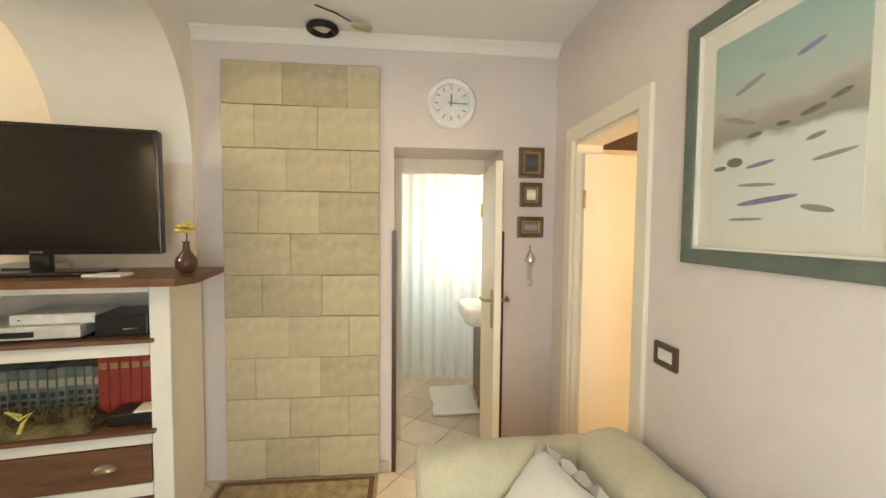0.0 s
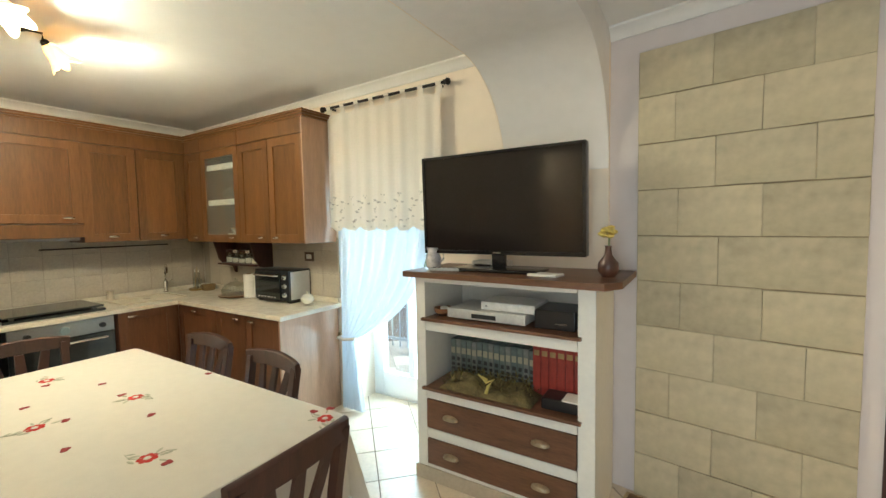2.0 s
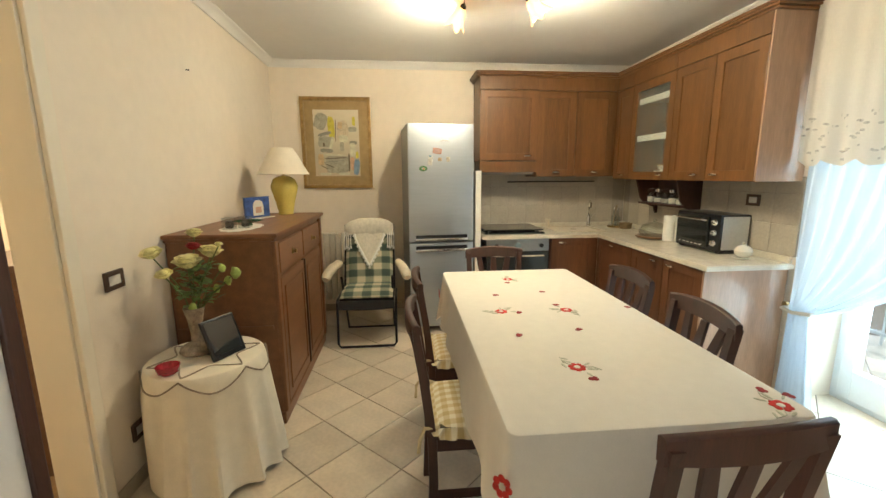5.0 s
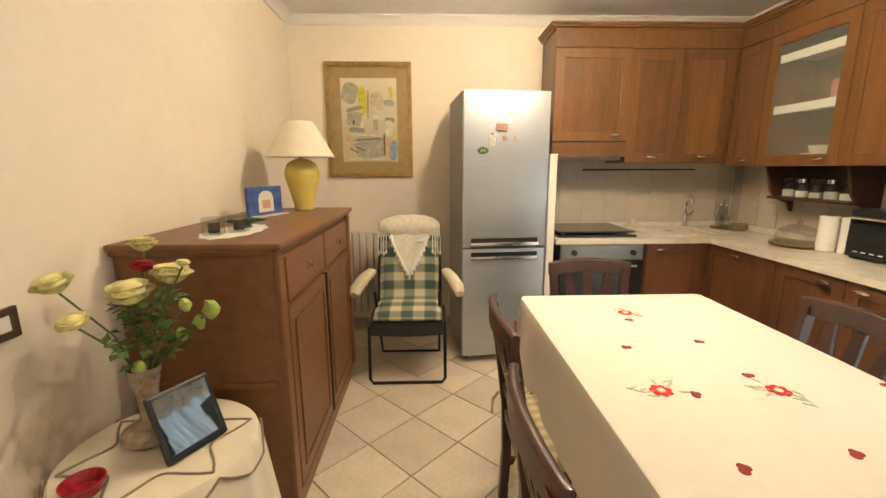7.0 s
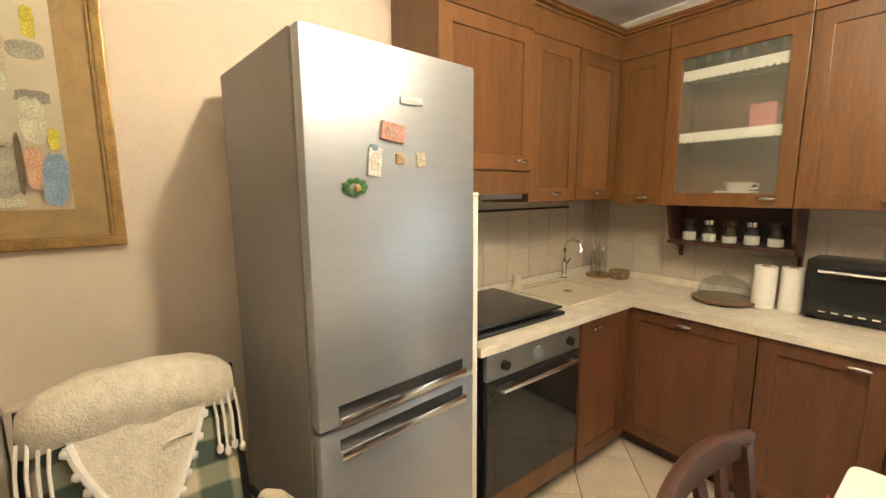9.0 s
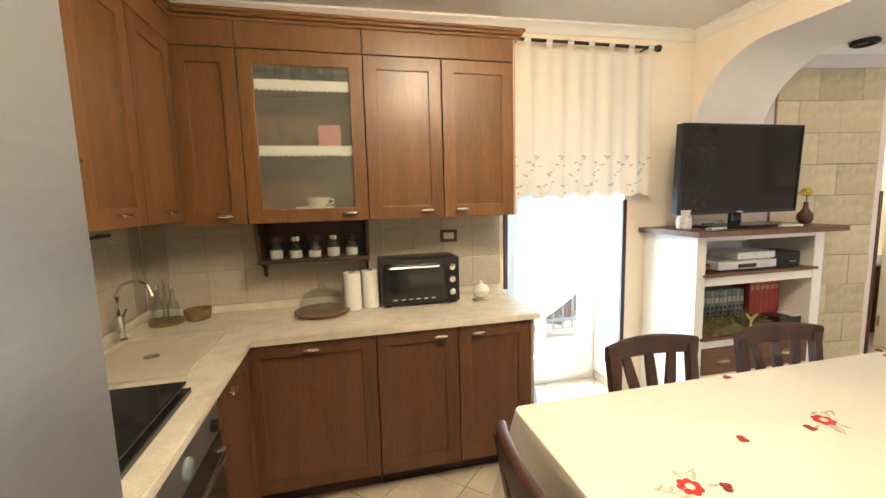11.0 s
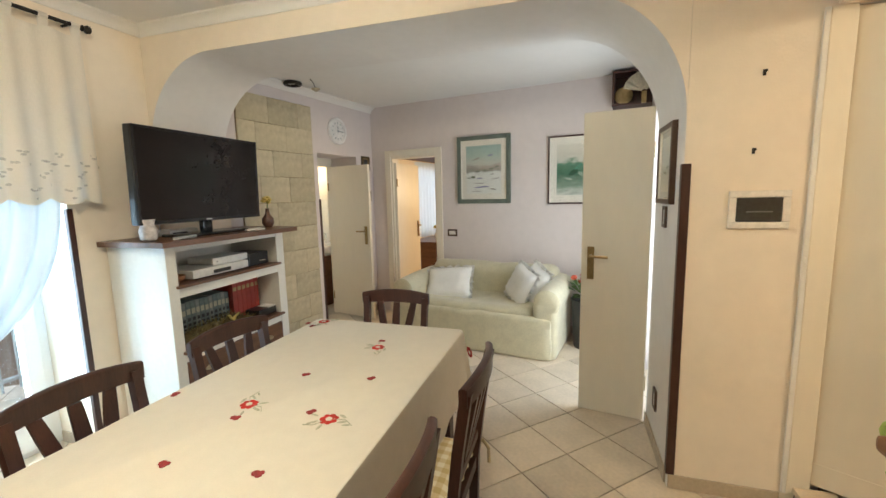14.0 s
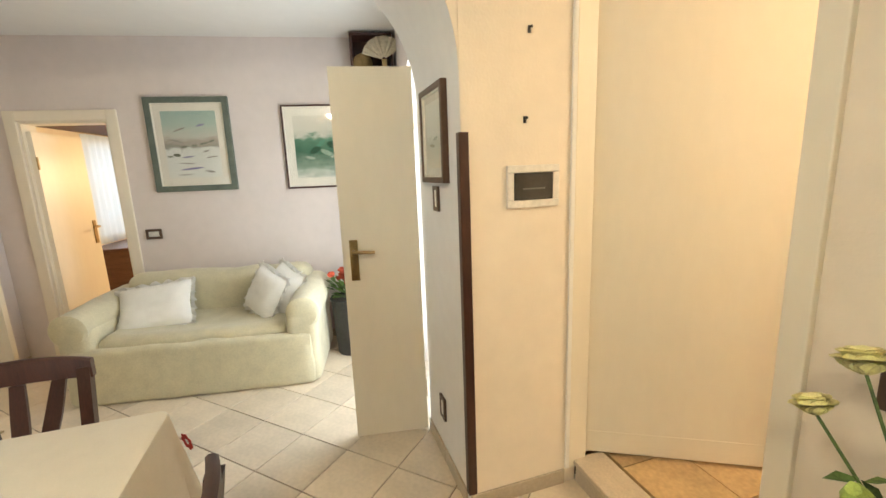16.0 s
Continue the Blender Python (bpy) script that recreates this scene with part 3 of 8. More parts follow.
def pull():
    bm = bmesh.new()
    ball(bm, (0, -0.026, 0), 0.042, 2, (1, 0.24, 0.22))
    for x in (-0.022, 0.022):
        tube([(x, 0, 0), (x, -0.026, 0)], 0.005, 8, bm)
    return bm


def cabinet(name, m, w, d, z0, z1, doors, label, frieze=0.0, handles="low", mtl=WOOD, toe=0.0):
    """A cabinet unit, front at y = 0 towards -y. doors: rows of x0, x1, kind, handle side."""
    c = thing(name, m, label, "kitchen cabinet", "kitchen cabinets")
    glass = any(k == "glass" for _, _, k, _ in doors)
    if glass:
        t = 0.018
        rows = [(0, t, 0.001, d, z0, z1), (w - t, w, 0.001, d, z0, z1), (t, w - t, d - 0.01, d, z0, z1), (t, w - t, 0.001, d - 0.01, z0, z0 + t), (t, w - t, 0.001, d - 0.01, z1 - frieze - t, z1)]
        part("body", boxes(*rows), mtl, c)
    else:
        part("body", boxes((0, w, 0.001, d, z0 + toe, z1)), mtl, c)
    if toe:
        part("plinth", boxes((0, w, 0.06, 0.08, 0.0, z0 + toe - 0.001)), WOODD, c)
    if frieze:
        part("frieze", boxes((0.001, w - 0.001, -0.022, 0, z1 - frieze + 0.003, z1), bevel=0.003), mtl, c)
    for x0, x1, kind, side in doors:
        zb, zt = z0 + toe, z1 - frieze
        door = part("door", shaker(x1 - x0, zt - zb, glass=kind == "glass"), mtl, c, "glazed door" if kind == "glass" else "")
        door.location = (x0, 0, zb)
        if kind == "glass":
            g = part("pane", boxes((0.068, x1 - x0 - 0.068, -0.013, -0.009, 0.068, zt - zb - 0.068)), CABGLASS, door)
            g.visible_shadow = False
        else:
            part("panel", boxes((0.066, x1 - x0 - 0.066, -0.013, -0.002, 0.066, zt - zb - 0.066), bevel=0.002), mtl, door)
        hd = part("handle", pull(), CHROME, door, "small chrome bow handle", smooth=True)
        hx = x1 - x0 - 0.10 if side == "r" else (0.10 if side == "l" else (x1 - x0) / 2)
        hd.location = (hx, -0.022, 0.045 if handles == "low" else zt - zb - 0.04)
    return c


UP0, UP1 = 1.425, 2.41
cabinet("wall_cabinet", pose(-4.088, 2.38, 0), 0.296, 0.305, UP0, UP1, [(0, 0.296, "wood", "r")], "walnut wall cabinet with a framed door in the corner", frieze=0.125)
gc = cabinet("glass_cabinet", pose(-3.79, 2.38, 0), 0.608, 0.305, UP0, UP1, [(0, 0.608, "glass", "r")], "walnut wall cabinet with a glass door and lace-edged shelves", frieze=0.125)
cabinet("wall_cabinet", pose(-3.18, 2.38, 0), 0.843, 0.305, UP0, UP1, [(0, 0.42, "wood", "r"), (0.423, 0.843, "wood", "l")], "walnut wall cabinet with two framed doors", frieze=0.125)
WB = 1.455
cabinet("wall_cabinet", pose(-4.09, 1.53, 0, 0, 0, 90), 0.85, 0.335, WB, UP1, [(0, 0.40, "wood", "c"), (0.403, 0.80, "wood", "c")], "walnut wall cabinet with two framed doors", frieze=0.125)
hood = cabinet("hood_cabinet", pose(-4.07, 0.95, 0, 0, 0, 90), 0.578, 0.355, WB + 0.16, UP1, [(0, 0.578, "wood", "r")], "walnut cabinet over the cooker hood", frieze=0.125)
part("hood_flap", boxes((0, 0.578, -0.024, 0.02, WB + 0.045, WB + 0.155), bevel=0.004), WOOD, hood)
part("hood_body", boxes((0.02, 0.56, 0.021, 0.34, WB + 0.02, WB + 0.158), bevel=0.004), mat("hood_grey", (0.30, 0.29, 0.27), 0.4, metal=0.4, var=0.1), hood, "grey metal extractor hood")
# end panels and the cornice over the cabinets
end = thing("end_panel", pose(-2.336, 2.36, 0), "reddish laminate end panel of the wall cabinets, window reflection painted in", "panel")
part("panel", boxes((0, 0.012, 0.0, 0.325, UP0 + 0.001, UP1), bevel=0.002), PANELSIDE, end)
bm = bmesh.new()
for k, (o, z) in enumerate(((0.012, 0.0), (0.026, 0.018), (0.036, 0.034))):
    box(bm, W + 0.001, -2.31 + o, 2.36 - o, N - 0.001, UP1 + z, UP1 + z + 0.016, 0.004, 1)
    box(bm, W + 0.001, -4.07 + o, 0.94 - o, 2.36 - o - 0.001, UP1 + z, UP1 + z + 0.016, 0.004, 1)
tagged(done("cabinet_cornice", bm, WOOD), "stepped walnut cornice along the cabinet tops", "cornice")

# contents of the glass cabinet
LACE = mat("lace_white", (0.82, 0.80, 0.74), 0.9, var=0.05, scale=40)
GLASSWARE = thin_glass("glassware", (0.86, 0.89, 0.88), 0.06, 4.0)
CHINA = mat("white_china", (0.80, 0.76, 0.66), 0.25, var=0.05)
for z in (1.80, 2.13):
    sh = tagged(new("cabinet_shelf"), "cabinet shelf with a scalloped white lace edging", "shelf", "glass cabinet shelves")
    sh.matrix_world = pose(-3.79, 2.38, z)
    part("board", boxes((0.019, 0.589, 0.02, 0.294, 0, 0.018)), WOOD, sh)
    bm = bmesh.new()
    for i in range(19):
        x = 0.035 + i * 0.03
        lathe([(0.015, 0), (0.015, 0.002)], 10, bm)
        bmesh.ops.transform(bm, matrix=pose(x, 0.017, -0.016, 90, 0, 0), verts=[v for v in bm.verts if not v.tag])
        for v in bm.verts:
            v.tag = True
    box(bm, 0.02, 0.588, 0.014, 0.019, -0.016, 0.024)
    part("lace_edging", bm, LACE, sh, "scalloped white lace edging")
for i in range(5):
    gl = tagged(done("drinking_glass", lathe([(0.018, 0), (0.024, 0.003), (0.03, 0.11), (0.028, 0.11), (0.021, 0.01)], 14), GLASSWARE, True), "tall clear drinking glass on a cabinet shelf", "glass", "glasses")
    gl.matrix_world = pose(-3.70 + 0.085 * i, 2.53, 2.149)
for i, (x, h) in enumerate(((-3.70, 0.10), (-3.62, 0.13), (-3.55, 0.08))):
    gl = tagged(done("goblet", lathe([(0.03, 0), (0.006, 0.008), (0.006, h * 0.45), (0.028, h * 0.62), (0.026, h)], 14), GLASSWARE, True), "small stemmed glass on a cabinet shelf", "glass", "goblets")
    gl.matrix_world = pose(x, 2.53, 1.819)
pk = tagged(done("pink_box", boxes((-0.06, 0.06, -0.04, 0.04, 0, 0.13), bevel=0.015), mat("pink_card", (0.62, 0.22, 0.22), 0.6, var=0.2), True), "pink and white packet on a cabinet shelf", "packet")
pk.matrix_world = pose(-3.37, 2.52, 1.819)
for k in range(7):
    pl = tagged(done("china_plate", lathe([(0.045, 0), (0.07, 0.003), (0.105, 0.014), (0.103, 0.018), (0.068, 0.008), (0, 0.006)], 28), CHINA, True), "white china plate in a low stack in the cabinet", "plate", "plates")
    pl.matrix_world = pose(-3.47, 2.53, 1.4435 + 0.0075 * k)
cup = thing("china_cup", pose(-3.455, 2.51, 1.4965), "round white china cup lying on the plates", "cup")
part("bowl", lathe([(0.025, 0.003), (0.03, 0.0), (0.055, 0.02), (0.068, 0.06), (0.066, 0.06), (0.05, 0.022), (0, 0.008)], 26), CHINA, cup, smooth=True)
part("rim_band", lathe([(0.0685, 0.054), (0.0695, 0.057), (0.0695, 0.061), (0.0665, 0.061)], 26), mat("china_gilt", (0.55, 0.42, 0.20), 0.35, metal=0.5), cup, "gilt rim", True)
part("handle", tube([(0.064, 0, 0.05), (0.09, 0, 0.045), (0.088, 0, 0.025), (0.055, 0, 0.02)], 0.005), CHINA, cup, smooth=True)

# base cabinets
BT = 0.865
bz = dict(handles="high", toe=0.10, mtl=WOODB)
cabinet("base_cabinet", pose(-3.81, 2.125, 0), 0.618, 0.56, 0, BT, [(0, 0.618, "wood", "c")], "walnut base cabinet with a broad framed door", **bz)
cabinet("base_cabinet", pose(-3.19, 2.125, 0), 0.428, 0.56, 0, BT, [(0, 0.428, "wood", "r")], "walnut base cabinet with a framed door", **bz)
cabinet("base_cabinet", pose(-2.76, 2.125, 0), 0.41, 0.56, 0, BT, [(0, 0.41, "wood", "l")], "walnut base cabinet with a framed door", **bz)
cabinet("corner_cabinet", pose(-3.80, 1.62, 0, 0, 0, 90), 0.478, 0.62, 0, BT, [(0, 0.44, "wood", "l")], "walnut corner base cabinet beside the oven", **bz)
ep = thing("base_end_panel", pose(-2.349, 2.10, 0), "reddish laminate end panel of the base cabinets, window reflection painted in", "panel")
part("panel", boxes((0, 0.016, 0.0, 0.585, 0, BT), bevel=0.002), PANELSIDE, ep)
top = thing("worktop", pose(0, 0, 0), "cream stone worktop round the kitchen corner", "worktop")
bm = prism([(W + 0.002, 0.935), (-3.77, 0.935), (-3.77, 2.085), (-2.30, 2.085), (-2.30, N - 0.002), (W + 0.002, N - 0.002)], BT + 0.001, 0.90)
bmesh.ops.bevel(bm, geom=[e for e in bm.edges if all(abs(v.co.z - 0.90) < 1e-4 for v in e.verts)], offset=0.006, segments=2, affect="EDGES")
part("slab", bm, MARBLE, top)
part("upstand", boxes((W + 0.03, -2.32, N - 0.022, N - 0.002, 0.9005, 0.945), (W + 0.002, W + 0.022, 0.94, N - 0.023, 0.9005, 0.945), bevel=0.004), MARBLE, top)
sink = thing("sink", pose(-4.13, 1.98, 0.901), "cream composite sink set into the worktop", "sink")
SINKM = mat("sink_cream", (0.62, 0.55, 0.42), 0.35, var=0.08, scale=20)
bm = bmesh.new()
for a, b, c, d in ((-0.22, 0.22, -0.26, -0.235), (-0.22, 0.22, 0.235, 0.26), (-0.22, -0.195, -0.235, 0.235), (0.195, 0.22, -0.235, 0.235)):
    box(bm, a, b, c, d, 0, 0.012, 0.005)
part("rim", bm, SINKM, sink)
part("basin", boxes((-0.195, 0.195, -0.235, 0.235, 0.0003, 0.002)), SINKM, sink)
part("drain", lathe([(0.03, 0.002), (0.03, 0.005), (0.018, 0.006), (0, 0.004)], 18), CHROME, sink, "chrome drain", True)
tap = thing("kitchen_tap", pose(-4.36, 2.25, 0.901), "chrome swan-neck kitchen tap behind the sink", "tap")
part("body", lathe([(0.026, 0), (0.026, 0.012), (0.018, 0.02), (0.018, 0.12), (0.012, 0.13)], 16), CHROME, tap, smooth=True)
part("spout", tube([(0, 0, 0.12), (0, 0, 0.22), (0.03, -0.01, 0.27), (0.09, -0.03, 0.29), (0.15, -0.05, 0.27), (0.17, -0.06, 0.22)], 0.01), CHROME, tap, smooth=True)
part("lever", tube([(0, 0.02, 0.10), (0.0, 0.07, 0.14)], 0.006), CHROME, tap, smooth=True)

# oven and hob
ov = thing("oven", pose(-3.80, 0.955, 0, 0, 0, 90), "built-in oven with a dark glass door under the hob", "oven")
OVEN = mat("oven_steel", (0.32, 0.33, 0.33), 0.3, metal=0.8, var=0.06)
DARKGL = mat("dark_glass", (0.02, 0.022, 0.022), 0.08, var=0.1)
part("body", boxes((0.02, 0.64, 0.002, 0.60, 0.11, BT - 0.002)), BLACK, ov)
part("control_panel", boxes((0.02, 0.64, -0.022, 0.001, 0.745, BT - 0.004), bevel=0.003), OVEN, ov)
part("oven_door", boxes((0.02, 0.64, -0.026, 0.001, 0.22, 0.738), bevel=0.004), DARKGL, ov, "dark glass oven door")
part("drawer", boxes((0.02, 0.64, -0.022, 0.001, 0.11, 0.214), bevel=0.003), WOOD, ov)
part("handle", tube([(0.08, -0.026, 0.70), (0.08, -0.06, 0.705), (0.58, -0.06, 0.705), (0.58, -0.026, 0.70)], 0.009), CHROME, ov, smooth=True)
for x in (0.12, 0.56):
    part("knob", lathe([(0.022, 0), (0.020, 0.02), (0, 0.022)], 16), BLACK, ov, smooth=True).matrix_basis = pose(x, -0.023, 0.80, 90)
part("clock_dial", lathe([(0.032, 0), (0.03, 0.008), (0, 0.009)], 20), mat("dial_grey_blue", (0.25, 0.32, 0.34), 0.3), ov, smooth=True).matrix_basis = pose(0.33, -0.023, 0.80, 90)
hob = thing("hob", pose(-4.095, 1.27, 0.901), "black hob under a folded glass lid", "hob")
part("plate", boxes((-0.26, 0.25, -0.30, 0.30, 0, 0.02), bevel=0.005), DARKGL, hob)
part("lid", boxes((-0.25, 0.24, -0.29, 0.29, 0.035, 0.047), bevel=0.004), DARKGL, hob, "dark glass hob lid")
for x, y in ((-0.2, -0.24), (0.19, -0.24), (-0.2, 0.24), (0.19, 0.24)):
    part("support", boxes((x - 0.012, x + 0.012, y - 0.012, y + 0.012, 0.02, 0.035)), BLACK, hob)
post = thing("filler_panel", pose(-3.77, 0.862, 0), "tall white filler panel between fridge and worktop", "panel")
part("panel", boxes((-0.63, 0.0, 0, 0.055, 0, 1.50), bevel=0.003), WHITE, post)
part("cap", boxes((-0.63, 0.002, -0.002, 0.057, 1.5005, 1.515), bevel=0.004), WHITE, post)
rl = thing("utensil_rail", pose(0, 0, 0), "thin dark rail on the splashback", "rail")
part("rail", tube([(W + 0.05, 1.32, 1.40), (W + 0.05, 2.3, 1.40)], 0.007), IRON, rl, smooth=True)
for y in (1.35, 1.8, 2.26):
    part("bracket", tube([(W + 0.012, y, 1.40), (W + 0.05, y, 1.40)], 0.006), IRON, rl)

# spice shelf under the glass cabinet
sp = thing("spice_shelf", pose(-3.79, 2.42, 0), "small dark wooden spice shelf hung under the glass cabinet", "shelf")
part("board", boxes((0.0, 0.608, 0.06, 0.255, 1.195, 1.213), bevel=0.003), WOODD, sp)
part("back", boxes((0.018, 0.59, 0.245, 0.255, 1.214, 1.424)), WOODD, sp)
for x in (0.0, 0.59):
    bm = bmesh.new()
    pts = [(0.02, 1.424), (0.255, 1.424), (0.255, 1.10), (0.235, 1.10), (0.215, 1.16), (0.12, 1.19), (0.07, 1.25), (0.04, 1.36)]
    A = [bm.verts.new((x, y, z)) for y, z in pts]
    B = [bm.verts.new((x + 0.018, y, z)) for y, z in pts]
    bm.faces.new(A)
    bm.faces.new(B[::-1])
    for i in range(len(pts)):
        bm.faces.new((A[i], A[(i + 1) % len(pts)], B[(i + 1) % len(pts)], B[i]))
    part("bracket", bm, WOODD, sp)
for i in range(5):
    j = thing("spice_jar", pose(-3.70 + i * 0.105, 2.56, 1.2135), "clear spice jar with pale contents on the shelf", "jar", "spice jars")
    part("glass", lathe([(0.038, 0), (0.04, 0.006), (0.04, 0.085), (0.03, 0.10)], 16), GLASSWARE, j, smooth=True)
    part("contents", lathe([(0.035, 0.004), (0.035, 0.05 - 0.006 * (i % 3))], 14), CHINA, j)
    part("lid", lathe([(0.033, 0.1005), (0.034, 0.125), (0, 0.127)], 16), CHROME if i % 2 else WOODD, j, smooth=True)

# on the worktop
to = thing("toaster_oven", pose(-2.89, 2.44, 0.901), "black mini oven with glass door and chrome dials", "mini oven")
part("body", boxes((-0.235, 0.235, 0.0, 0.235, 0.012, 0.285), bevel=0.012), BLACK, to, smooth=True)
part("glass_door", boxes((-0.215, 0.135, -0.016, -0.001, 0.035, 0.262), bevel=0.006), DARKGL, to, "dark glass door")
part("handle", tube([(-0.19, -0.016, 0.235), (-0.18, -0.045, 0.24), (0.10, -0.045, 0.24), (0.11, -0.016, 0.235)], 0.008), CHROME, to, smooth=True)
part("side_panel", boxes((0.2355, 0.238, 0.02, 0.22, 0.03, 0.27)), mat("bare_steel", (0.60, 0.61, 0.61), 0.38, metal=0.7, var=0.06), to, "bare steel side")
for z in (0.075, 0.15, 0.225):
    k = part("dial", lathe([(0.026, 0), (0.026, 0.01), (0.018, 0.022), (0, 0.023)], 18), CHROME, to, smooth=True)
    k.matrix_basis = pose(0.185, 0.0, z, 90)
for i in range(6):
    part("marking", boxes((-0.17 + i * 0.045, -0.145 + i * 0.045, -0.0175, -0.0165, 0.045, 0.05)), WHITE, to)
for x in (-0.2, 0.2):
    part("foot", boxes((x - 0.02, x + 0.02, 0.02, 0.21, 0, 0.012)), BLACK, to)
PAPER = mat("kitchen_paper", (0.82, 0.80, 0.75), 0.95, var=0.04, scale=30, bump=0.3, bscale=150)
for x, y in ((-3.29, 2.49), (-3.185, 2.53)):
    r = thing("paper_roll", pose(x, y, 0.901), "upright roll of white kitchen paper", "paper roll", "paper rolls")
    part("paper", lathe([(0.02, 0), (0.05, 0.001), (0.05, 0.22), (0.02, 0.221)], 24), PAPER, r, smooth=True)
    part("core", lathe([(0.019, 0.0), (0.019, 0.225)], 14), mat("card_brown", (0.35, 0.25, 0.16), 0.8), r)
cl = thing("cake_dome", pose(-3.46, 2.46, 0.901), "glass dome on a brown wooden cake board", "cake dome")
part("board", lathe([(0.10, 0), (0.15, 0.012), (0.155, 0.022), (0, 0.023)], 28), mat("cake_board_wood", (0.24, 0.13, 0.06), 0.45, var=0.25, scale=12), cl, smooth=True)
part("dome", lathe([(0.125, 0.024), (0.125, 0.07), (0.10, 0.115), (0.05, 0.14), (0.014, 0.147), (0.018, 0.16), (0.014, 0.175), (0, 0.177)], 24), GLASSWARE, cl, "clear glass dome", True)
sb = thing("sugar_bowl", pose(-2.50, 2.50, 0.901), "covered white china sugar bowl on a saucer", "bowl")
part("saucer", lathe([(0.04, 0), (0.07, 0.008), (0.068, 0.011), (0, 0.006)], 22), CHINA, sb, smooth=True)
part("bowl", lathe([(0.03, 0.012), (0.05, 0.03), (0.055, 0.055), (0.045, 0.07)], 20), CHINA, sb, smooth=True)
part("lid", lathe([(0.047, 0.0705), (0.035, 0.085), (0.008, 0.095), (0.012, 0.11), (0, 0.115)], 20), CHINA, sb, smooth=True)
oil = thing("oil_bottle_rack", pose(-4.27, 2.52, 0.901), "oil and vinegar bottles in a round wire stand", "bottle rack")
part("tray", lathe([(0.08, 0), (0.085, 0.02), (0.08, 0.022), (0, 0.006)], 20), BRASS, oil, smooth=True)
for x in (-0.035, 0.035):
    bt = part("bottle", lathe([(0.028, 0.008), (0.03, 0.10), (0.012, 0.14), (0.011, 0.19)], 14, centre=(x, 0)), GLASSWARE, oil, smooth=True)
    part("stopper", lathe([(0.013, 0.191), (0.01, 0.215), (0, 0.217)], 12, centre=(x, 0)), CHROME, bt, smooth=True)
part("wire_handle", tube([(0, -0.03, 0.01), (0, 0, 0.24), (0, 0.03, 0.01)], 0.004), BRASS, oil)
sd = thing("soap_stand", pose(-4.36, 1.78, 0.901), "small beige soap stand by the hob", "soap stand")
part("stand", lathe([(0.03, 0), (0.035, 0.01), (0.02, 0.06), (0.03, 0.09), (0, 0.085)], 14), SINKM, sd, smooth=True)
bas = thing("wicker_basket", pose(-4.13, 2.56, 0.901), "small round wicker basket in the worktop corner", "basket")
part("basket", lathe([(0.05, 0), (0.06, 0.005), (0.07, 0.06), (0.066, 0.06), (0.054, 0.012), (0, 0.01)], 18), mat("wicker", (0.25, 0.17, 0.08), 0.8, var=0.3, scale=60), bas, smooth=True)


def plate(name, m, w, h, label, inner, d=0.012, keys=1):
    """A wall plate: dark frame, pale insert; its back at y = 0, face towards -y."""
    p = thing(name, m, label, "wall plate", "wall plates")
    fr = 0.24 * min(w, h)
    bm = ring_frame(w, h, fr, -d, 0, 0.002)
    bmesh.ops.translate(bm, verts=bm.verts, vec=(-w / 2, 0, -h / 2))
    part("frame", bm, mat("plate_bronze", (0.11, 0.07, 0.05), 0.4, metal=0.3, var=0.2), p)
    iw = (w - 2 * fr) / keys
    for k in range(keys):
        part("insert", boxes((-w / 2 + fr + k * iw + 0.001, -w / 2 + fr + (k + 1) * iw - 0.001, -d * 0.8, 0, -h / 2 + fr + 0.001, h / 2 - fr - 0.001), bevel=0.002), inner, p)
    return p


PLATEIN = mat("plate_insert_white", (0.75, 0.72, 0.66), 0.4)
plate("socket", pose(-2.66, N - 0.014, 1.29), 0.11, 0.08, "bronze framed socket on the tiled splashback", PLATEIN)
plate("light_switch", pose(-1.87, S + 0.001, 1.02, 0, 0, 180), 0.12, 0.085, "bronze framed light switch with a white key", PLATEIN)
plate("socket", pose(-1.90, S + 0.001, 0.27, 0, 0, 180), 0.12, 0.085, "bronze framed socket low on the wall", PLATEIN)
plate("light_switch", LIV @ pose(-0.001, -1.135, 1.063, 0, 0, -90), 0.125, 0.085, "bronze framed light switch with a white key", PLATEIN)
plate("light_switch", pose(-0.46, PIER + 0.001, 1.375, 0, 0, 180), 0.075, 0.115, "bronze framed switch below a small picture", PLATEIN)
plate("socket", pose(-0.43, PIER + 0.001, 0.30, 0, 0, 180), 0.08, 0.12, "bronze framed socket near the floor", PLATEIN)

# fridge
fr = thing("fridge", pose(-3.70, 0.232, 0, 0, 0, 95), "tall silver fridge-freezer with two doors", "fridge")
part("body", boxes((0, 0.60, 0.0, 0.60, 0.05, 1.925), bevel=0.006), mat("fridge_side_grey", (0.30, 0.30, 0.30), 0.45, metal=0.3, var=0.05), fr)
part("upper_door", boxes((0.001, 0.599, -0.055, -0.004, 0.872, 1.923), bevel=0.012), STEEL, fr, smooth=True)
part("lower_door", boxes((0.001, 0.599, -0.055, -0.004, 0.055, 0.862), bevel=0.012), STEEL, fr, smooth=True)
for z in (0.90, 0.80):
    h = part("handle_recess", boxes((0.06, 0.54, -0.057, -0.053, z - 0.012, z + 0.035)), BLACK, fr, "dark grip recess")
    part("handle", boxes((0.055, 0.545, -0.075, -0.058, z - 0.02, z + 0.008), bevel=0.005), CHROME, h, smooth=True)
for x in (0.05, 0.55):
    part("foot", lathe([(0.02, 0), (0.02, 0.05)], 12, centre=(x, 0.05)), BLACK, fr)
    part("foot", lathe([(0.02, 0), (0.02, 0.05)], 12, centre=(x, 0.5)), BLACK, fr)
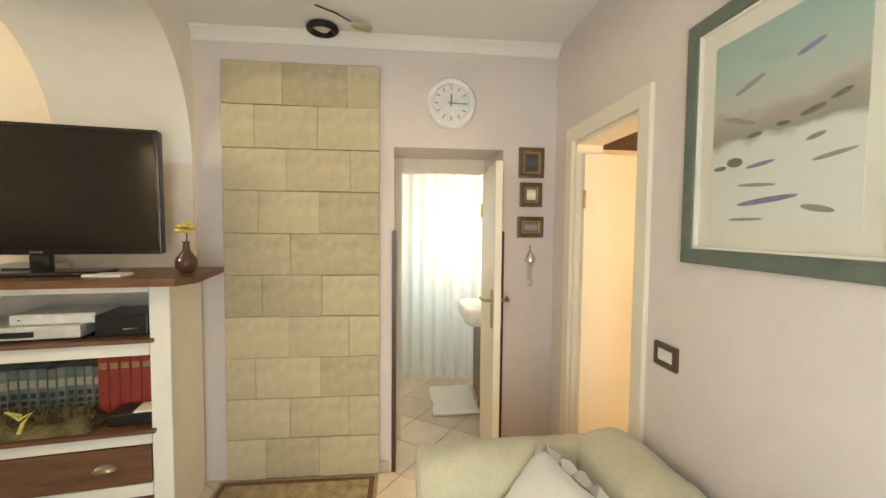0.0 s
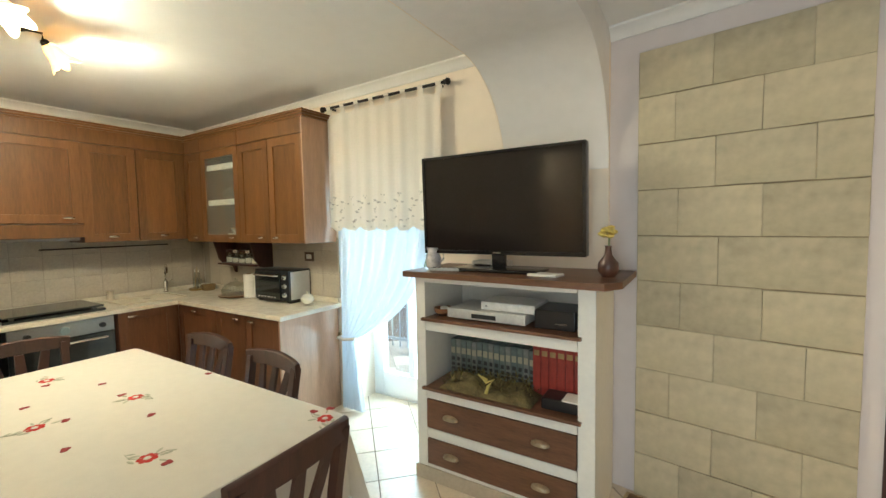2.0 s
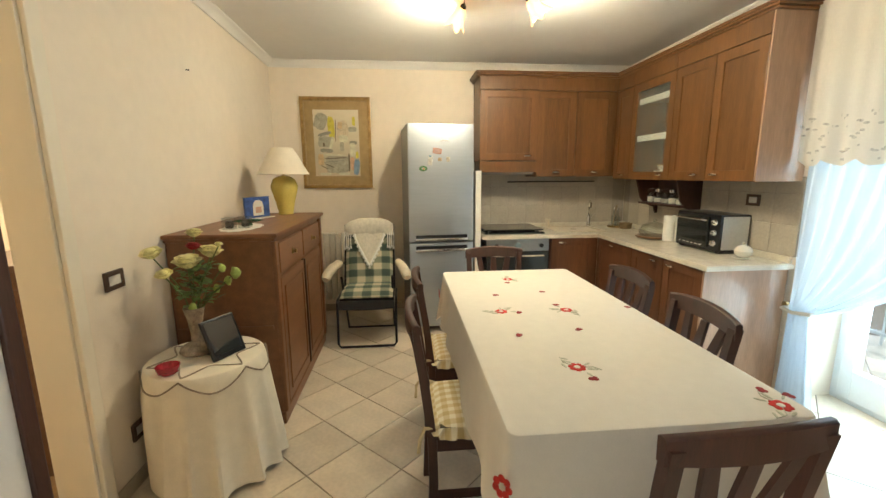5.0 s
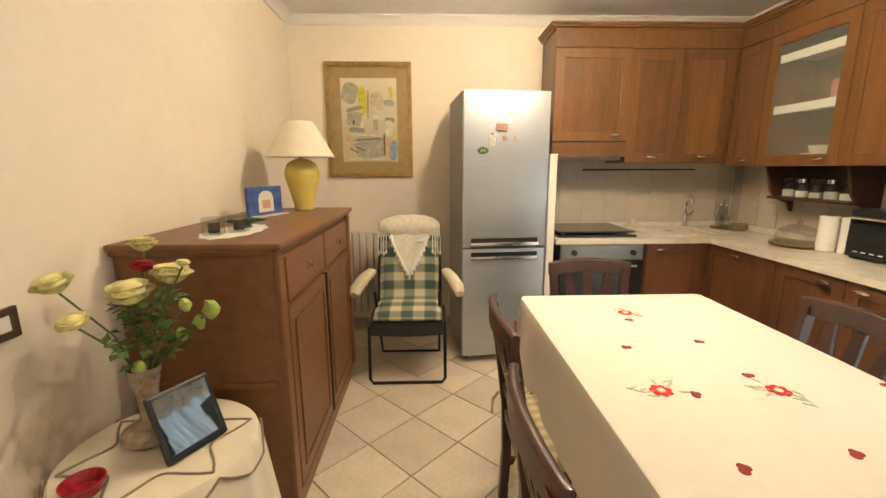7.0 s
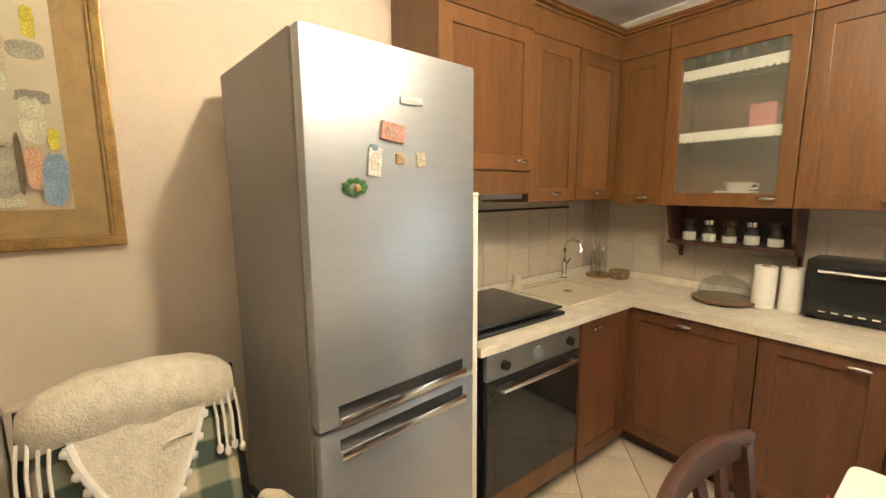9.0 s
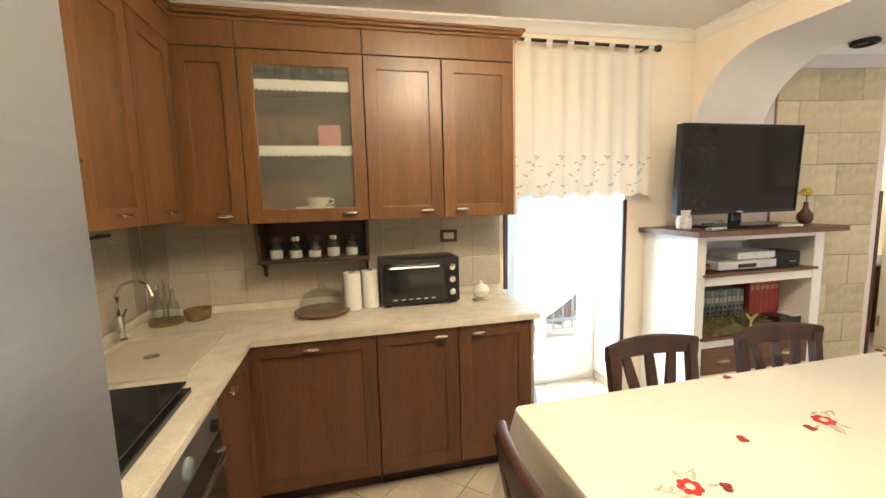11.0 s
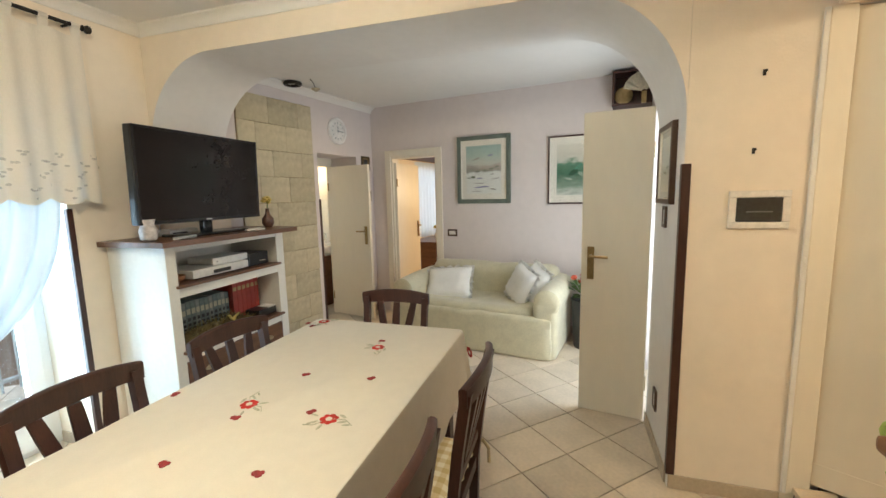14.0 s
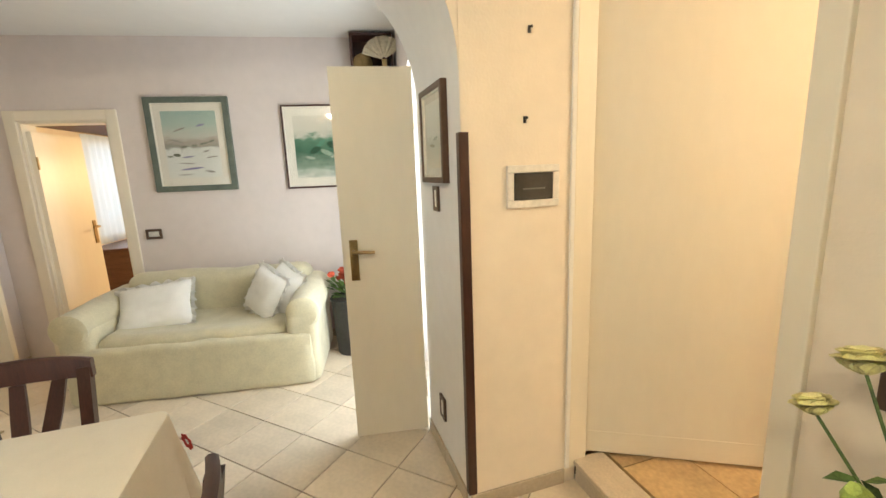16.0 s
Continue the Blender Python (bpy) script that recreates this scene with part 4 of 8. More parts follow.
MAG = [("red_magnet", 0.262, 1.687, 0.08, 0.05, (0.46, 0.24, 0.18)), ("white_magnet", 0.198, 1.602, 0.042, 0.078, (0.72, 0.68, 0.60)), ("round_magnet", 0.285, 1.615, 0.03, 0.03, (0.50, 0.33, 0.14)), ("card_magnet", 0.36, 1.615, 0.03, 0.042, (0.72, 0.60, 0.44)), ("blue_magnet", 0.198, 1.640, 0.024, 0.02, (0.15, 0.30, 0.42)), ("pale_magnet", 0.33, 1.78, 0.08, 0.02, (0.75, 0.75, 0.72))]
for nm, x, z, w, h, c in MAG:
    mg = thing(nm, fr.matrix_world @ pose(x, -0.056, z, 0, random.uniform(-12, 12), 0), "small fridge magnet on the silver door", "magnet", "fridge magnets")
    part("plaque", boxes((-w / 2, w / 2, -0.008, 0, -h / 2, h / 2), bevel=0.003), mat(nm, c, 0.5, var=0.4, scale=60), mg)
    part("picture", boxes((-w * 0.3, w * 0.3, -0.0095, -0.0082, -h * 0.3, h * 0.3)), mat(nm + "_face", [min(1, v * 0.6 + 0.1) for v in c], 0.5, var=0.6, scale=120), mg)
lf = thing("leaf_magnet", fr.matrix_world @ pose(0.135, -0.056, 1.535), "green leafy fridge magnet with a fruit", "magnet", "fridge magnets")
bm = bmesh.new()
for k in range(9):
    a = k * 0.7
    ball(bm, (0.028 * math.cos(a), -0.005, 0.017 * math.sin(a)), 0.013, 1, (1, 0.35, 0.7))
part("leaves", bm, mat("magnet_green", (0.05, 0.16, 0.04), 0.5, var=0.4, scale=60), lf, smooth=True)
part("fruit", ball(bmesh.new(), (0.004, -0.01, -0.003), 0.010, 2), mat("magnet_orange", (0.55, 0.33, 0.16), 0.5, var=0.3, scale=90), lf, smooth=True)

# ---- dining table, cloth and chairs ----
TX0, TX1, TY0, TY1, TZ = -2.775, -0.895, 0.455, 1.362, 0.80
tb = thing("dining_table", pose((TX0 + TX1) / 2, (TY0 + TY1) / 2, 0), "long dark wooden dining table under a white cloth", "table")
hx, hy = (TX1 - TX0) / 2 - 0.012, (TY1 - TY0) / 2 - 0.012
part("tabletop", boxes((-hx, hx, -hy, hy, 0.762, 0.793), bevel=0.004), WOODD, tb)
part("apron", boxes((-hx + 0.06, hx - 0.06, -hy + 0.05, -hy + 0.07, 0.67, 0.761), (-hx + 0.06, hx - 0.06, hy - 0.07, hy - 0.05, 0.67, 0.761), (-hx + 0.05, -hx + 0.07, -hy + 0.071, hy - 0.071, 0.67, 0.761), (hx - 0.07, hx - 0.05, -hy + 0.071, hy - 0.071, 0.67, 0.761)), WOODD, tb)
for x in (-hx + 0.08, hx - 0.08):
    for y in (-hy + 0.08, hy - 0.08):
        part("leg", boxes((x - 0.035, x + 0.035, y - 0.035, y + 0.035, 0, 0.761), bevel=0.006), WOODD, tb)

cloth = thing("tablecloth", pose((TX0 + TX1) / 2, (TY0 + TY1) / 2, 0), "white cotton tablecloth embroidered with red flowers", "tablecloth")
cx, cy, R = (TX1 - TX0) / 2, (TY1 - TY0) / 2, 0.035
ring = []
for sx, sy, a0 in ((1, 1, 0), (-1, 1, 90), (-1, -1, 180), (1, -1, 270)):
    ox, oy = sx * (cx - R), sy * (cy - R)
    for k in range(7):
        a = radians(a0 + 15 * k)
        ring.append((ox + R * math.cos(a), oy + R * math.sin(a), math.cos(a), math.sin(a), 1 - abs(k - 3) / 3))
    nx_, ny_ = ((-1, 1), (-1, -1), (1, -1), (1, 1))[a0 // 90]
    vertical = a0 in (90, 270)
    span = 2 * ((cy if vertical else cx) - R)
    n = int(span / 0.045)
    ex, ey = ring[-1][0], ring[-1][1]
    step = span / n
    dx, dy = ((-1, 0), (0, -1), (1, 0), (0, 1))[a0 // 90]
    for k in range(1, n):
        ring.append((ex + dx * step * k, ey + dy * step * k, *((0, 1), (-1, 0), (0, -1), (1, 0))[a0 // 90], 0))
bm = bmesh.new()
rows = []
for v in range(12):
    row = []
    arc = 0
    for i, (x, y, nx, ny, cr) in enumerate(ring):
        if i:
            arc += math.hypot(x - ring[i - 1][0], y - ring[i - 1][1])
        if v < 3:
            q = (0.0, 0.5, 1.0)[v]
            out = -0.010 * (1 - math.sin(q * math.pi / 2))
            z = TZ - 0.010 * (1 - math.cos(q * math.pi / 2))
        else:
            q = (v - 2) / 9
            drop = 0.30 + 0.07 * cr + 0.012 * math.sin(arc * 9)
            fold = 0.5 + 0.5 * math.sin(arc * 13 + 1.3 * math.sin(arc * 4.1))
            out = q * (0.012 + 0.028 * fold + 0.06 * cr)
            z = TZ - 0.010 - q * drop
        row.append(bm.verts.new((x + nx * out, y + ny * out, z)))
    rows.append(row)
n = len(ring)
for a, b in zip(rows, rows[1:]):
    for i in range(n):
        bm.faces.new((a[i], b[i], b[(i + 1) % n], a[(i + 1) % n]))
bm.faces.new(rows[0])
bmesh.ops.recalc_face_normals(bm, faces=bm.faces)
part("cloth", bm, CLOTH, cloth, smooth=True)
LEAFG = mat("embroidery_green", (0.52, 0.52, 0.40), 0.85, var=0.2, scale=60)
bm = bmesh.new()
for k in range(7):
    a = 2 * math.pi * k / 7
    bmesh.ops.create_cone(bm, cap_ends=True, segments=10, radius1=0.0115, radius2=0.010, depth=0.0016, matrix=pose(0.021 * math.cos(a), 0.021 * math.sin(a), 0.0008))
me_petal = done("petals", bm, WAX).data
bm = bmesh.new()
bmesh.ops.create_cone(bm, cap_ends=True, segments=12, radius1=0.012, radius2=0.010, depth=0.0030, matrix=pose(0, 0, 0.0016))
me_heart = done("flower_heart", bm, CLOTH).data
bm = bmesh.new()
for x, y, r, l in ((-0.075, 0.02, 20, 0.03), (-0.06, -0.03, -30, 0.028), (0.07, 0.035, 35, 0.032), (0.02, 0.07, 80, 0.026), (-0.10, 0.045, 10, 0.022), (0.085, -0.03, -20, 0.024)):
    bmesh.ops.create_cone(bm, cap_ends=True, segments=10, radius1=1, radius2=0.9, depth=0.0016, matrix=pose(x * 0.85, y * 0.85, 0.0008, 0, 0, r) @ Matrix.Diagonal((l * 0.8, l * 0.22, 1, 1)))
tube([(-0.02, 0.0, 0.001), (-0.07, 0.0, 0.001), (-0.11, 0.04, 0.001)], 0.0015, 5, bm)
tube([(0.02, 0.02, 0.001), (0.05, 0.05, 0.001), (0.09, 0.05, 0.001)], 0.0015, 5, bm)
me_leaf = done("stitched_leaves", bm, LEAFG).data
bm = bmesh.new()
for x, y, r in ((0, 0, 0.012), (0.012, 0.008, 0.010), (0.004, 0.015, 0.009)):
    bmesh.ops.create_cone(bm, cap_ends=True, segments=9, radius1=r, radius2=r * 0.9, depth=0.0016, matrix=pose(x, y, 0.0008))
me_bud = done("bud", bm, mat("embroidery_dark_red", (0.30, 0.03, 0.03), 0.85, var=0.3, scale=80)).data
for ob in list(bpy.data.objects):
    if ob.data in (me_petal, me_heart, me_leaf, me_bud):
        bpy.data.objects.remove(ob)
mx, my = (TX0 + TX1) / 2, (TY0 + TY1) / 2
for i, (x, y) in enumerate(((-1.255, 0.795), (-1.88, 0.668), (-1.868, 1.0), (-2.51, 0.862), (-0.955, 1.29))):
    base = pose(x - mx, y - my, TZ + 0.0006, 0, 0, (40, 100, 220, 10, 150)[i])
    piece("embroidered_flower", me_petal, WAX, cloth, base)
    piece("flower_centre", me_heart, CLOTH, cloth, base)
    piece("embroidered_leaves", me_leaf, LEAFG, cloth, base @ Matrix.Diagonal((0.8, 0.8, 1, 1)))
    piece("embroidered_bud", me_bud, WAX, cloth, base @ pose(0.075, -0.045, 0))
for x, y in ((-1.60, 0.947), (-2.20, 0.995), (-2.165, 0.71), (-1.885, 1.33), (-1.563, 0.668), (-1.05, 1.31)):
    piece("embroidered_bud", me_bud, WAX, cloth, pose(x - mx, y - my, TZ + 0.0006, 0, 0, x * 400))
for m in (pose(TX1 - mx + 0.016, TY0 - my - 0.020, 0.665, 82, 0, 42), pose(TX0 + 0.06 - mx, TY0 - my - 0.028, 0.66, 90, 0, 0), pose(TX0 - mx - 0.028, TY1 - 0.06 - my, 0.68, 90, 0, -90)):
    piece("embroidered_flower", me_petal, WAX, cloth, m)


def chair(m):
    """Dark chair; the back stands at y = 0, the sitter looks to +y."""
    c = thing("dining_chair", m, "dark-stained wooden dining chair with three curved back slats", "chair", "dining chairs")
    for sx in (-1, 1):
        pts = [(sx * 0.175, 0.045, 0.0), (sx * 0.175, 0.055, 0.25), (sx * 0.178, 0.05, 0.45), (sx * 0.185, 0.02, 0.70), (sx * 0.19, -0.012, 0.90)]
        bm = bmesh.new()
        for a, b in zip(pts, pts[1:]):
            w = 0.018
            A = [bm.verts.new((a[0] + u * w, a[1] + v * w, a[2])) for u, v in ((-1, -1), (1, -1), (1, 1), (-1, 1))]
            B = [bm.verts.new((b[0] + u * w, b[1] + v * w, b[2])) for u, v in ((-1, -1), (1, -1), (1, 1), (-1, 1))]
            for i in range(4):
                bm.faces.new((A[i], A[(i + 1) % 4], B[(i + 1) % 4], B[i]))
            if a is pts[0]:
                bm.faces.new(A[::-1])
            if b is pts[-1]:
                bm.faces.new(B)
        bmesh.ops.remove_doubles(bm, verts=bm.verts, dist=1e-5)
        part("back_post", bm, WOODD, c, smooth=True)
        bm = bmesh.new()
        A = [(sx * 0.185 + u * 0.02, 0.42 + v * 0.02, 0.445) for u, v in ((-1, -1), (1, -1), (1, 1), (-1, 1))]
        B = [(sx * 0.19 + u * 0.014, 0.43 + v * 0.014, 0.0) for u, v in ((-1, -1), (1, -1), (1, 1), (-1, 1))]
        va, vb = [bm.verts.new(p) for p in A], [bm.verts.new(p) for p in B]
        for i in range(4):
            bm.faces.new((va[i], va[(i + 1) % 4], vb[(i + 1) % 4], vb[i]))
        bm.faces.new(va)
        bm.faces.new(vb[::-1])
        part("front_leg", bm, WOODD, c)
        part("side_rail", boxes((sx * 0.182 - 0.011, sx * 0.182 + 0.011, 0.07, 0.40, 0.39, 0.445)), WOODD, c)
        part("stretcher", boxes((sx * 0.182 - 0.009, sx * 0.182 + 0.009, 0.07, 0.41, 0.17, 0.20)), WOODD, c)
    part("front_rail", boxes((-0.165, 0.165, 0.41, 0.432, 0.39, 0.445)), WOODD, c)
    part("back_rail", boxes((-0.16, 0.16, 0.04, 0.062, 0.40, 0.445)), WOODD, c)
    part("seat", boxes((-0.205, 0.205, 0.065, 0.455, 0.446, 0.468), bevel=0.008), WOODD, c)
    # broad top rail, bowed in plan and arched on top
    bm = bmesh.new()
    k = 14
    sec = []
    for i in range(k + 1):
        u = -1 + 2 * i / k
        x, yb = 0.215 * u, -0.035 + 0.03 * (u * u)
        zt, zb = 0.945 - 0.018 * u * u, 0.862 + 0.004 * (1 - u * u)
        sec.append([bm.verts.new((x, yb + a * 0.0125, z)) for a, z in ((-1, zb), (1, zb), (1.1, zt - 0.006), (0.5, zt), (-0.5, zt), (-1.1, zt - 0.006))])
    for a, b in zip(sec, sec[1:]):
        for i in range(6):
            bm.faces.new((a[i], a[(i + 1) % 6], b[(i + 1) % 6], b[i]))
    bm.faces.new(sec[0][::-1])
    bm.faces.new(sec[-1])
    part("top_rail", bm, WOODD, c, smooth=True)
    part("lower_rail", boxes((-0.17, 0.17, 0.032, 0.052, 0.53, 0.565), bevel=0.004), WOODD, c)
    for s in (-1, 0, 1):
        bm = bmesh.new()
        prev = None
        for i in range(9):
            v = i / 8
            x = s * (0.035 + 0.075 * (v ** 1.7) + 0.02 * math.sin(v * math.pi))
            y = 0.042 - 0.068 * v
            z = 0.565 + v * 0.298
            w = 0.017 + 0.006 * math.sin(v * math.pi * 0.9)
            cur = [bm.verts.new((x + a * w, y + b * 0.007, z)) for a, b in ((-1, -1), (1, -1), (1, 1), (-1, 1))]
            if prev:
                for j in range(4):
                    bm.faces.new((prev[j], prev[(j + 1) % 4], cur[(j + 1) % 4], cur[j]))
            else:
                bm.faces.new(cur[::-1])
            prev = cur
        bm.faces.new(prev)
        part("back_slat", bm, WOODD, c, smooth=True)
    return c


first = chair(pose(-1.60, 0.235, 0))
for m in (pose(-2.20, 0.275, 0), pose(-2.11, 1.462, 0, 0, 0, 180), pose(-1.49, 1.43, 0, 0, 0, 176), pose(-2.93, 0.86, 0, 0, 0, -92), pose(-0.70, 0.945, 0, 0, 0, 93)):
    copy_thing(first, m)


def gingham(name, c1, c2, c3, size):
    """A woven check in three tones."""
    m = bpy.data.materials.new(name)
    m.use_nodes = True
    n, l = m.node_tree.nodes, m.node_tree.links
    b = n["Principled BSDF"]
    b.inputs["Roughness"].default_value = 0.95
    co, sep = n.new("ShaderNodeTexCoord"), n.new("ShaderNodeSeparateXYZ")
    l.new(co.outputs["UV"], sep.inputs[0])
    bands = []
    for ax in (0, 1):
        mul, sn, mr = n.new("ShaderNodeMath"), n.new("ShaderNodeMath"), n.new("ShaderNodeMapRange")
        mul.operation, sn.operation = "MULTIPLY", "SINE"
        mul.inputs[1].default_value = 2 * math.pi / size
        l.new(sep.outputs[ax], mul.inputs[0])
        l.new(mul.outputs[0], sn.inputs[0])
        mr.inputs["From Min"].default_value, mr.inputs["From Max"].default_value = -0.25, 0.25
        l.new(sn.outputs[0], mr.inputs["Value"])
        bands.append(mr)
    add, ramp = n.new("ShaderNodeMath"), n.new("ShaderNodeValToRGB")
    l.new(bands[0].outputs[0], add.inputs[0])
    l.new(bands[1].outputs[0], add.inputs[1])
    half = n.new("ShaderNodeMath")
    half.operation = "MULTIPLY"
    half.inputs[1].default_value = 0.5
    l.new(add.outputs[0], half.inputs[0])
    weave = n.new("ShaderNodeTexNoise")
    weave.inputs["Scale"].default_value = 90
    mix = n.new("ShaderNodeMath")
    mix.operation = "MULTIPLY_ADD"
    mix.inputs[1].default_value = 0.22
    l.new(weave.outputs["Fac"], mix.inputs[0])
    l.new(half.outputs[0], mix.inputs[2])
    e = ramp.color_ramp.elements
    e[0].position, e[0].color = 0.12, (*c1, 1)
    e[1].position, e[1].color = 1.0, (*c3, 1)
    mid = e.new(0.58)
    mid.color = (*c2, 1)
    l.new(mix.outputs[0], ramp.inputs[0])
    l.new(ramp.outputs[0], b.inputs["Base Color"])
    return m


def uv_plan(ob, fn):
    me = ob.data
    uv = me.uv_layers.new(name="UVMap")
    for lp in me.loops:
        uv.data[lp.index].uv = fn(me.vertices[lp.vertex_index].co)


CHECKY = gingham("check_yellow", (0.78, 0.72, 0.55), (0.66, 0.55, 0.33), (0.55, 0.42, 0.20), 0.05)


def cushion(m):
    c = thing("seat_cushion", m, "yellow checked seat cushion with a frilled edge on a chair", "cushion", "seat cushions")

    def puff(s):
        def fn(u, v):
            x, y = (u - 0.5) * 2, (v - 0.5) * 2
            e = max(0.0, (1 - x ** 4) * (1 - y ** 4)) ** 0.5
            return Vector((0.195 * x * (1 - 0.06 * y * y), 0.255 + 0.18 * y * (1 - 0.06 * x * x), 0.469 + (0.022 + s * 0.021 * e)))
        return fn
    bm = grid_mesh(14, 14, puff(1))
    grid_mesh(14, 14, puff(-1), bm=bm)
    bmesh.ops.remove_doubles(bm, verts=bm.verts, dist=1e-4)
    pad = part("pad", bm, CHECKY, c, smooth=True)
    uv_plan(pad, lambda p: (p.x, p.y))
    bm = bmesh.new()
    loop = []
    N_ = 96
    for i in range(N_):
        t = 4 * i / N_
        s, f = int(t), t - int(t)
        q = 2 * f - 1
        x, y = ((q, -1), (1, q), (-q, 1), (-1, -q))[s]
        wv = 0.006 * math.sin(i * 1.6)
        loop.append((bm.verts.new((0.195 * x * 0.96, 0.255 + 0.18 * y * 0.96, 0.489)), bm.verts.new((0.218 * x + wv, 0.255 + 0.205 * y + wv, 0.455 if y > -0.9 else 0.478))))
    for i in range(N_):
        a, b = loop[i], loop[(i + 1) % N_]
        bm.faces.new((a[0], b[0], b[1], a[1]))
    fr_ = part("frill", bm, CHECKY, c, smooth=True)
    uv_plan(fr_, lambda p: (p.x + p.z, p.y))
    for sx in (-1, 1):
        part("tie", tube([(sx * 0.18, 0.08, 0.49), (sx * 0.20, 0.02, 0.50), (sx * 0.215, 0.0, 0.46), (sx * 0.205, -0.005, 0.40)], 0.008, 6), CHECKY, c, smooth=True)
    return c


cu = cushion(pose(-1.60, 0.235, 0))
copy_thing(cu, pose(-2.20, 0.275, 0))
copy_thing(cu, pose(-0.70, 0.945, 0, 0, 0, 93))

# ---- television and its cabinet ----
TVW = mat("cabinet_white_paint", (0.78, 0.75, 0.68), 0.6, var=0.04, scale=4, bump=0.1, bscale=40)
BROWN = mat("walnut_board", (0.15, 0.068, 0.034), 0.4, var=0.3, scale=3, stretch=(0.8, 8, 8), coat=0.1)
CUP = mat("cup_brass_worn", (0.50, 0.40, 0.27), 0.4, metal=0.9, var=0.25, scale=40)
tvc = thing("tv_cabinet", pose(-1.165, 2.205, 0), "white masonry television cabinet with brown shelves and drawers", "cabinet")
CW, CD = 1.05, 0.478
part("side_wall", boxes((0, 0.07, 0, CD, 0.0, 1.25), bevel=0.006), TVW, tvc)
part("side_wall", boxes((CW - 0.085, CW, 0, CD, 0.0, 1.25), bevel=0.006), TVW, tvc)
part("back_wall", boxes((0.071, CW - 0.086, CD - 0.02, CD, 0.03, 1.249)), TVW, tvc)
part("plinth", boxes((-0.012, CW + 0.012, -0.014, -0.001, 0.0, 0.085), bevel=0.004), BASETILE, tvc)
for z0, z1 in ((0.02, 0.10), (0.265, 0.325), (0.51, 0.565), (0.925, 0.985), (1.215, 1.249)):
    part("rail", boxes((0.071, CW - 0.086, 0.001, CD - 0.021, z0, z1), bevel=0.004), TVW, tvc)
for z in (0.566, 0.986):
    part("shelf_board", boxes((0.05, CW - 0.065, -0.022, CD - 0.022, z, z + 0.018), bevel=0.004), BROWN, tvc, "brown wooden shelf board")
for z0, z1 in ((0.102, 0.263), (0.327, 0.508)):
    d = part("drawer", boxes((0.073, CW - 0.088, -0.006, 0.02, z0 + 0.002, z1 - 0.002), bevel=0.004), BROWN, tvc, "brown wooden drawer front")
    for x in (0.24, CW - 0.27):
        bm = bmesh.new()
        lathe([(0.038, 0), (0.036, 0.012), (0.024, 0.024), (0, 0.028)], 18, bm)
        bmesh.ops.bisect_plane(bm, geom=bm.verts[:] + bm.edges[:] + bm.faces[:], plane_co=(0, -0.008, 0), plane_no=(0, -1, 0), clear_outer=True)
        for v in bm.verts:
            v.co.x, v.co.y = v.co.x * 1.35, v.co.y * 0.62
        h = part("cup_handle", bm, CUP, d, "aged brass cup handle", True)
        h.matrix_basis = pose(x, -0.007, (z0 + z1) / 2, 90)
slab = part("top_board", prism([(-0.05, -0.055), (CW + 0.055, -0.105), (CW + 0.115, 0.0), (CW + 0.115, CD + 0.002), (-0.05, CD + 0.002)], 1.251, 1.284), BROWN, tvc, "dark brown wooden top board")
tv = thing("television", pose(-0.69, 2.36, 1.2845), "large black flat television on a glossy stand", "television")
TB = mat("tv_bezel", (0.01, 0.01, 0.011), 0.15, var=0.1)
part("casing", boxes((-0.496, 0.496, 0.0, 0.055, 0.095, 0.685), bevel=0.008), BLACK, tv)
part("bezel", boxes((-0.496, 0.496, -0.012, -0.0005, 0.095, 0.119), (-0.496, 0.496, -0.012, -0.0005, 0.667, 0.685), (-0.496, -0.478, -0.012, -0.0005, 0.119, 0.667), (0.478, 0.496, -0.012, -0.0005, 0.119, 0.667), bevel=0.003), TB, tv)
part("screen", boxes((-0.478, 0.478, -0.006, -0.0005, 0.119, 0.667)), SCREEN, tv)
part("badge", boxes((-0.025, 0.025, -0.0135, -0.0122, 0.103, 0.111)), CHROME, tv)
part("neck", boxes((-0.04, 0.04, 0.005, 0.045, 0.02, 0.0945), bevel=0.008), TB, tv, smooth=True)
part("base", boxes((-0.26, 0.26, -0.10, 0.13, 0.0, 0.02), bevel=0.008), TB, tv, smooth=True)
for o in tv.children:
    if o.name.split(".")[0] in ("casing", "bezel", "screen", "badge"):
        o.matrix_basis = pose(0, 0, 0.118, 1.8) @ pose(0, 0, -0.118)
dec = thing("set_top_box", pose(-0.80, 2.49, 1.2845), "flat pale set-top box behind the television stand", "set-top box")
part("case", boxes((-0.11, 0.11, -0.03, 0.10, 0.0, 0.045), bevel=0.008), mat("case_silver", (0.62, 0.61, 0.58), 0.4, metal=0.3), dec)
part("slot", boxes((-0.09, 0.02, -0.0315, -0.0302, 0.018, 0.026)), BLACK, dec)
rc = thing("remote_control", pose(-0.98, 2.25, 1.2845, 0, 0, 15), "pale remote control lying on the board", "remote control")
part("case", boxes((-0.09, 0.09, -0.02, 0.02, 0, 0.018), bevel=0.006), mat("remote_grey", (0.45, 0.47, 0.48), 0.4), rc)
for i in range(5):
    part("button", boxes((-0.07 + i * 0.03, -0.055 + i * 0.03, -0.008, 0.008, 0.0182, 0.021)), BLACK, rc)
nt = thing("notepad", pose(-0.38, 2.27, 1.2845, 0, 0, -8), "white notepad lying on the cabinet", "notepad")
part("paper", boxes((-0.08, 0.08, -0.05, 0.05, 0, 0.012), bevel=0.002), PAPER, nt)
POT = mat("grey_ceramic", (0.62, 0.60, 0.60), 0.3, var=0.35, scale=30)
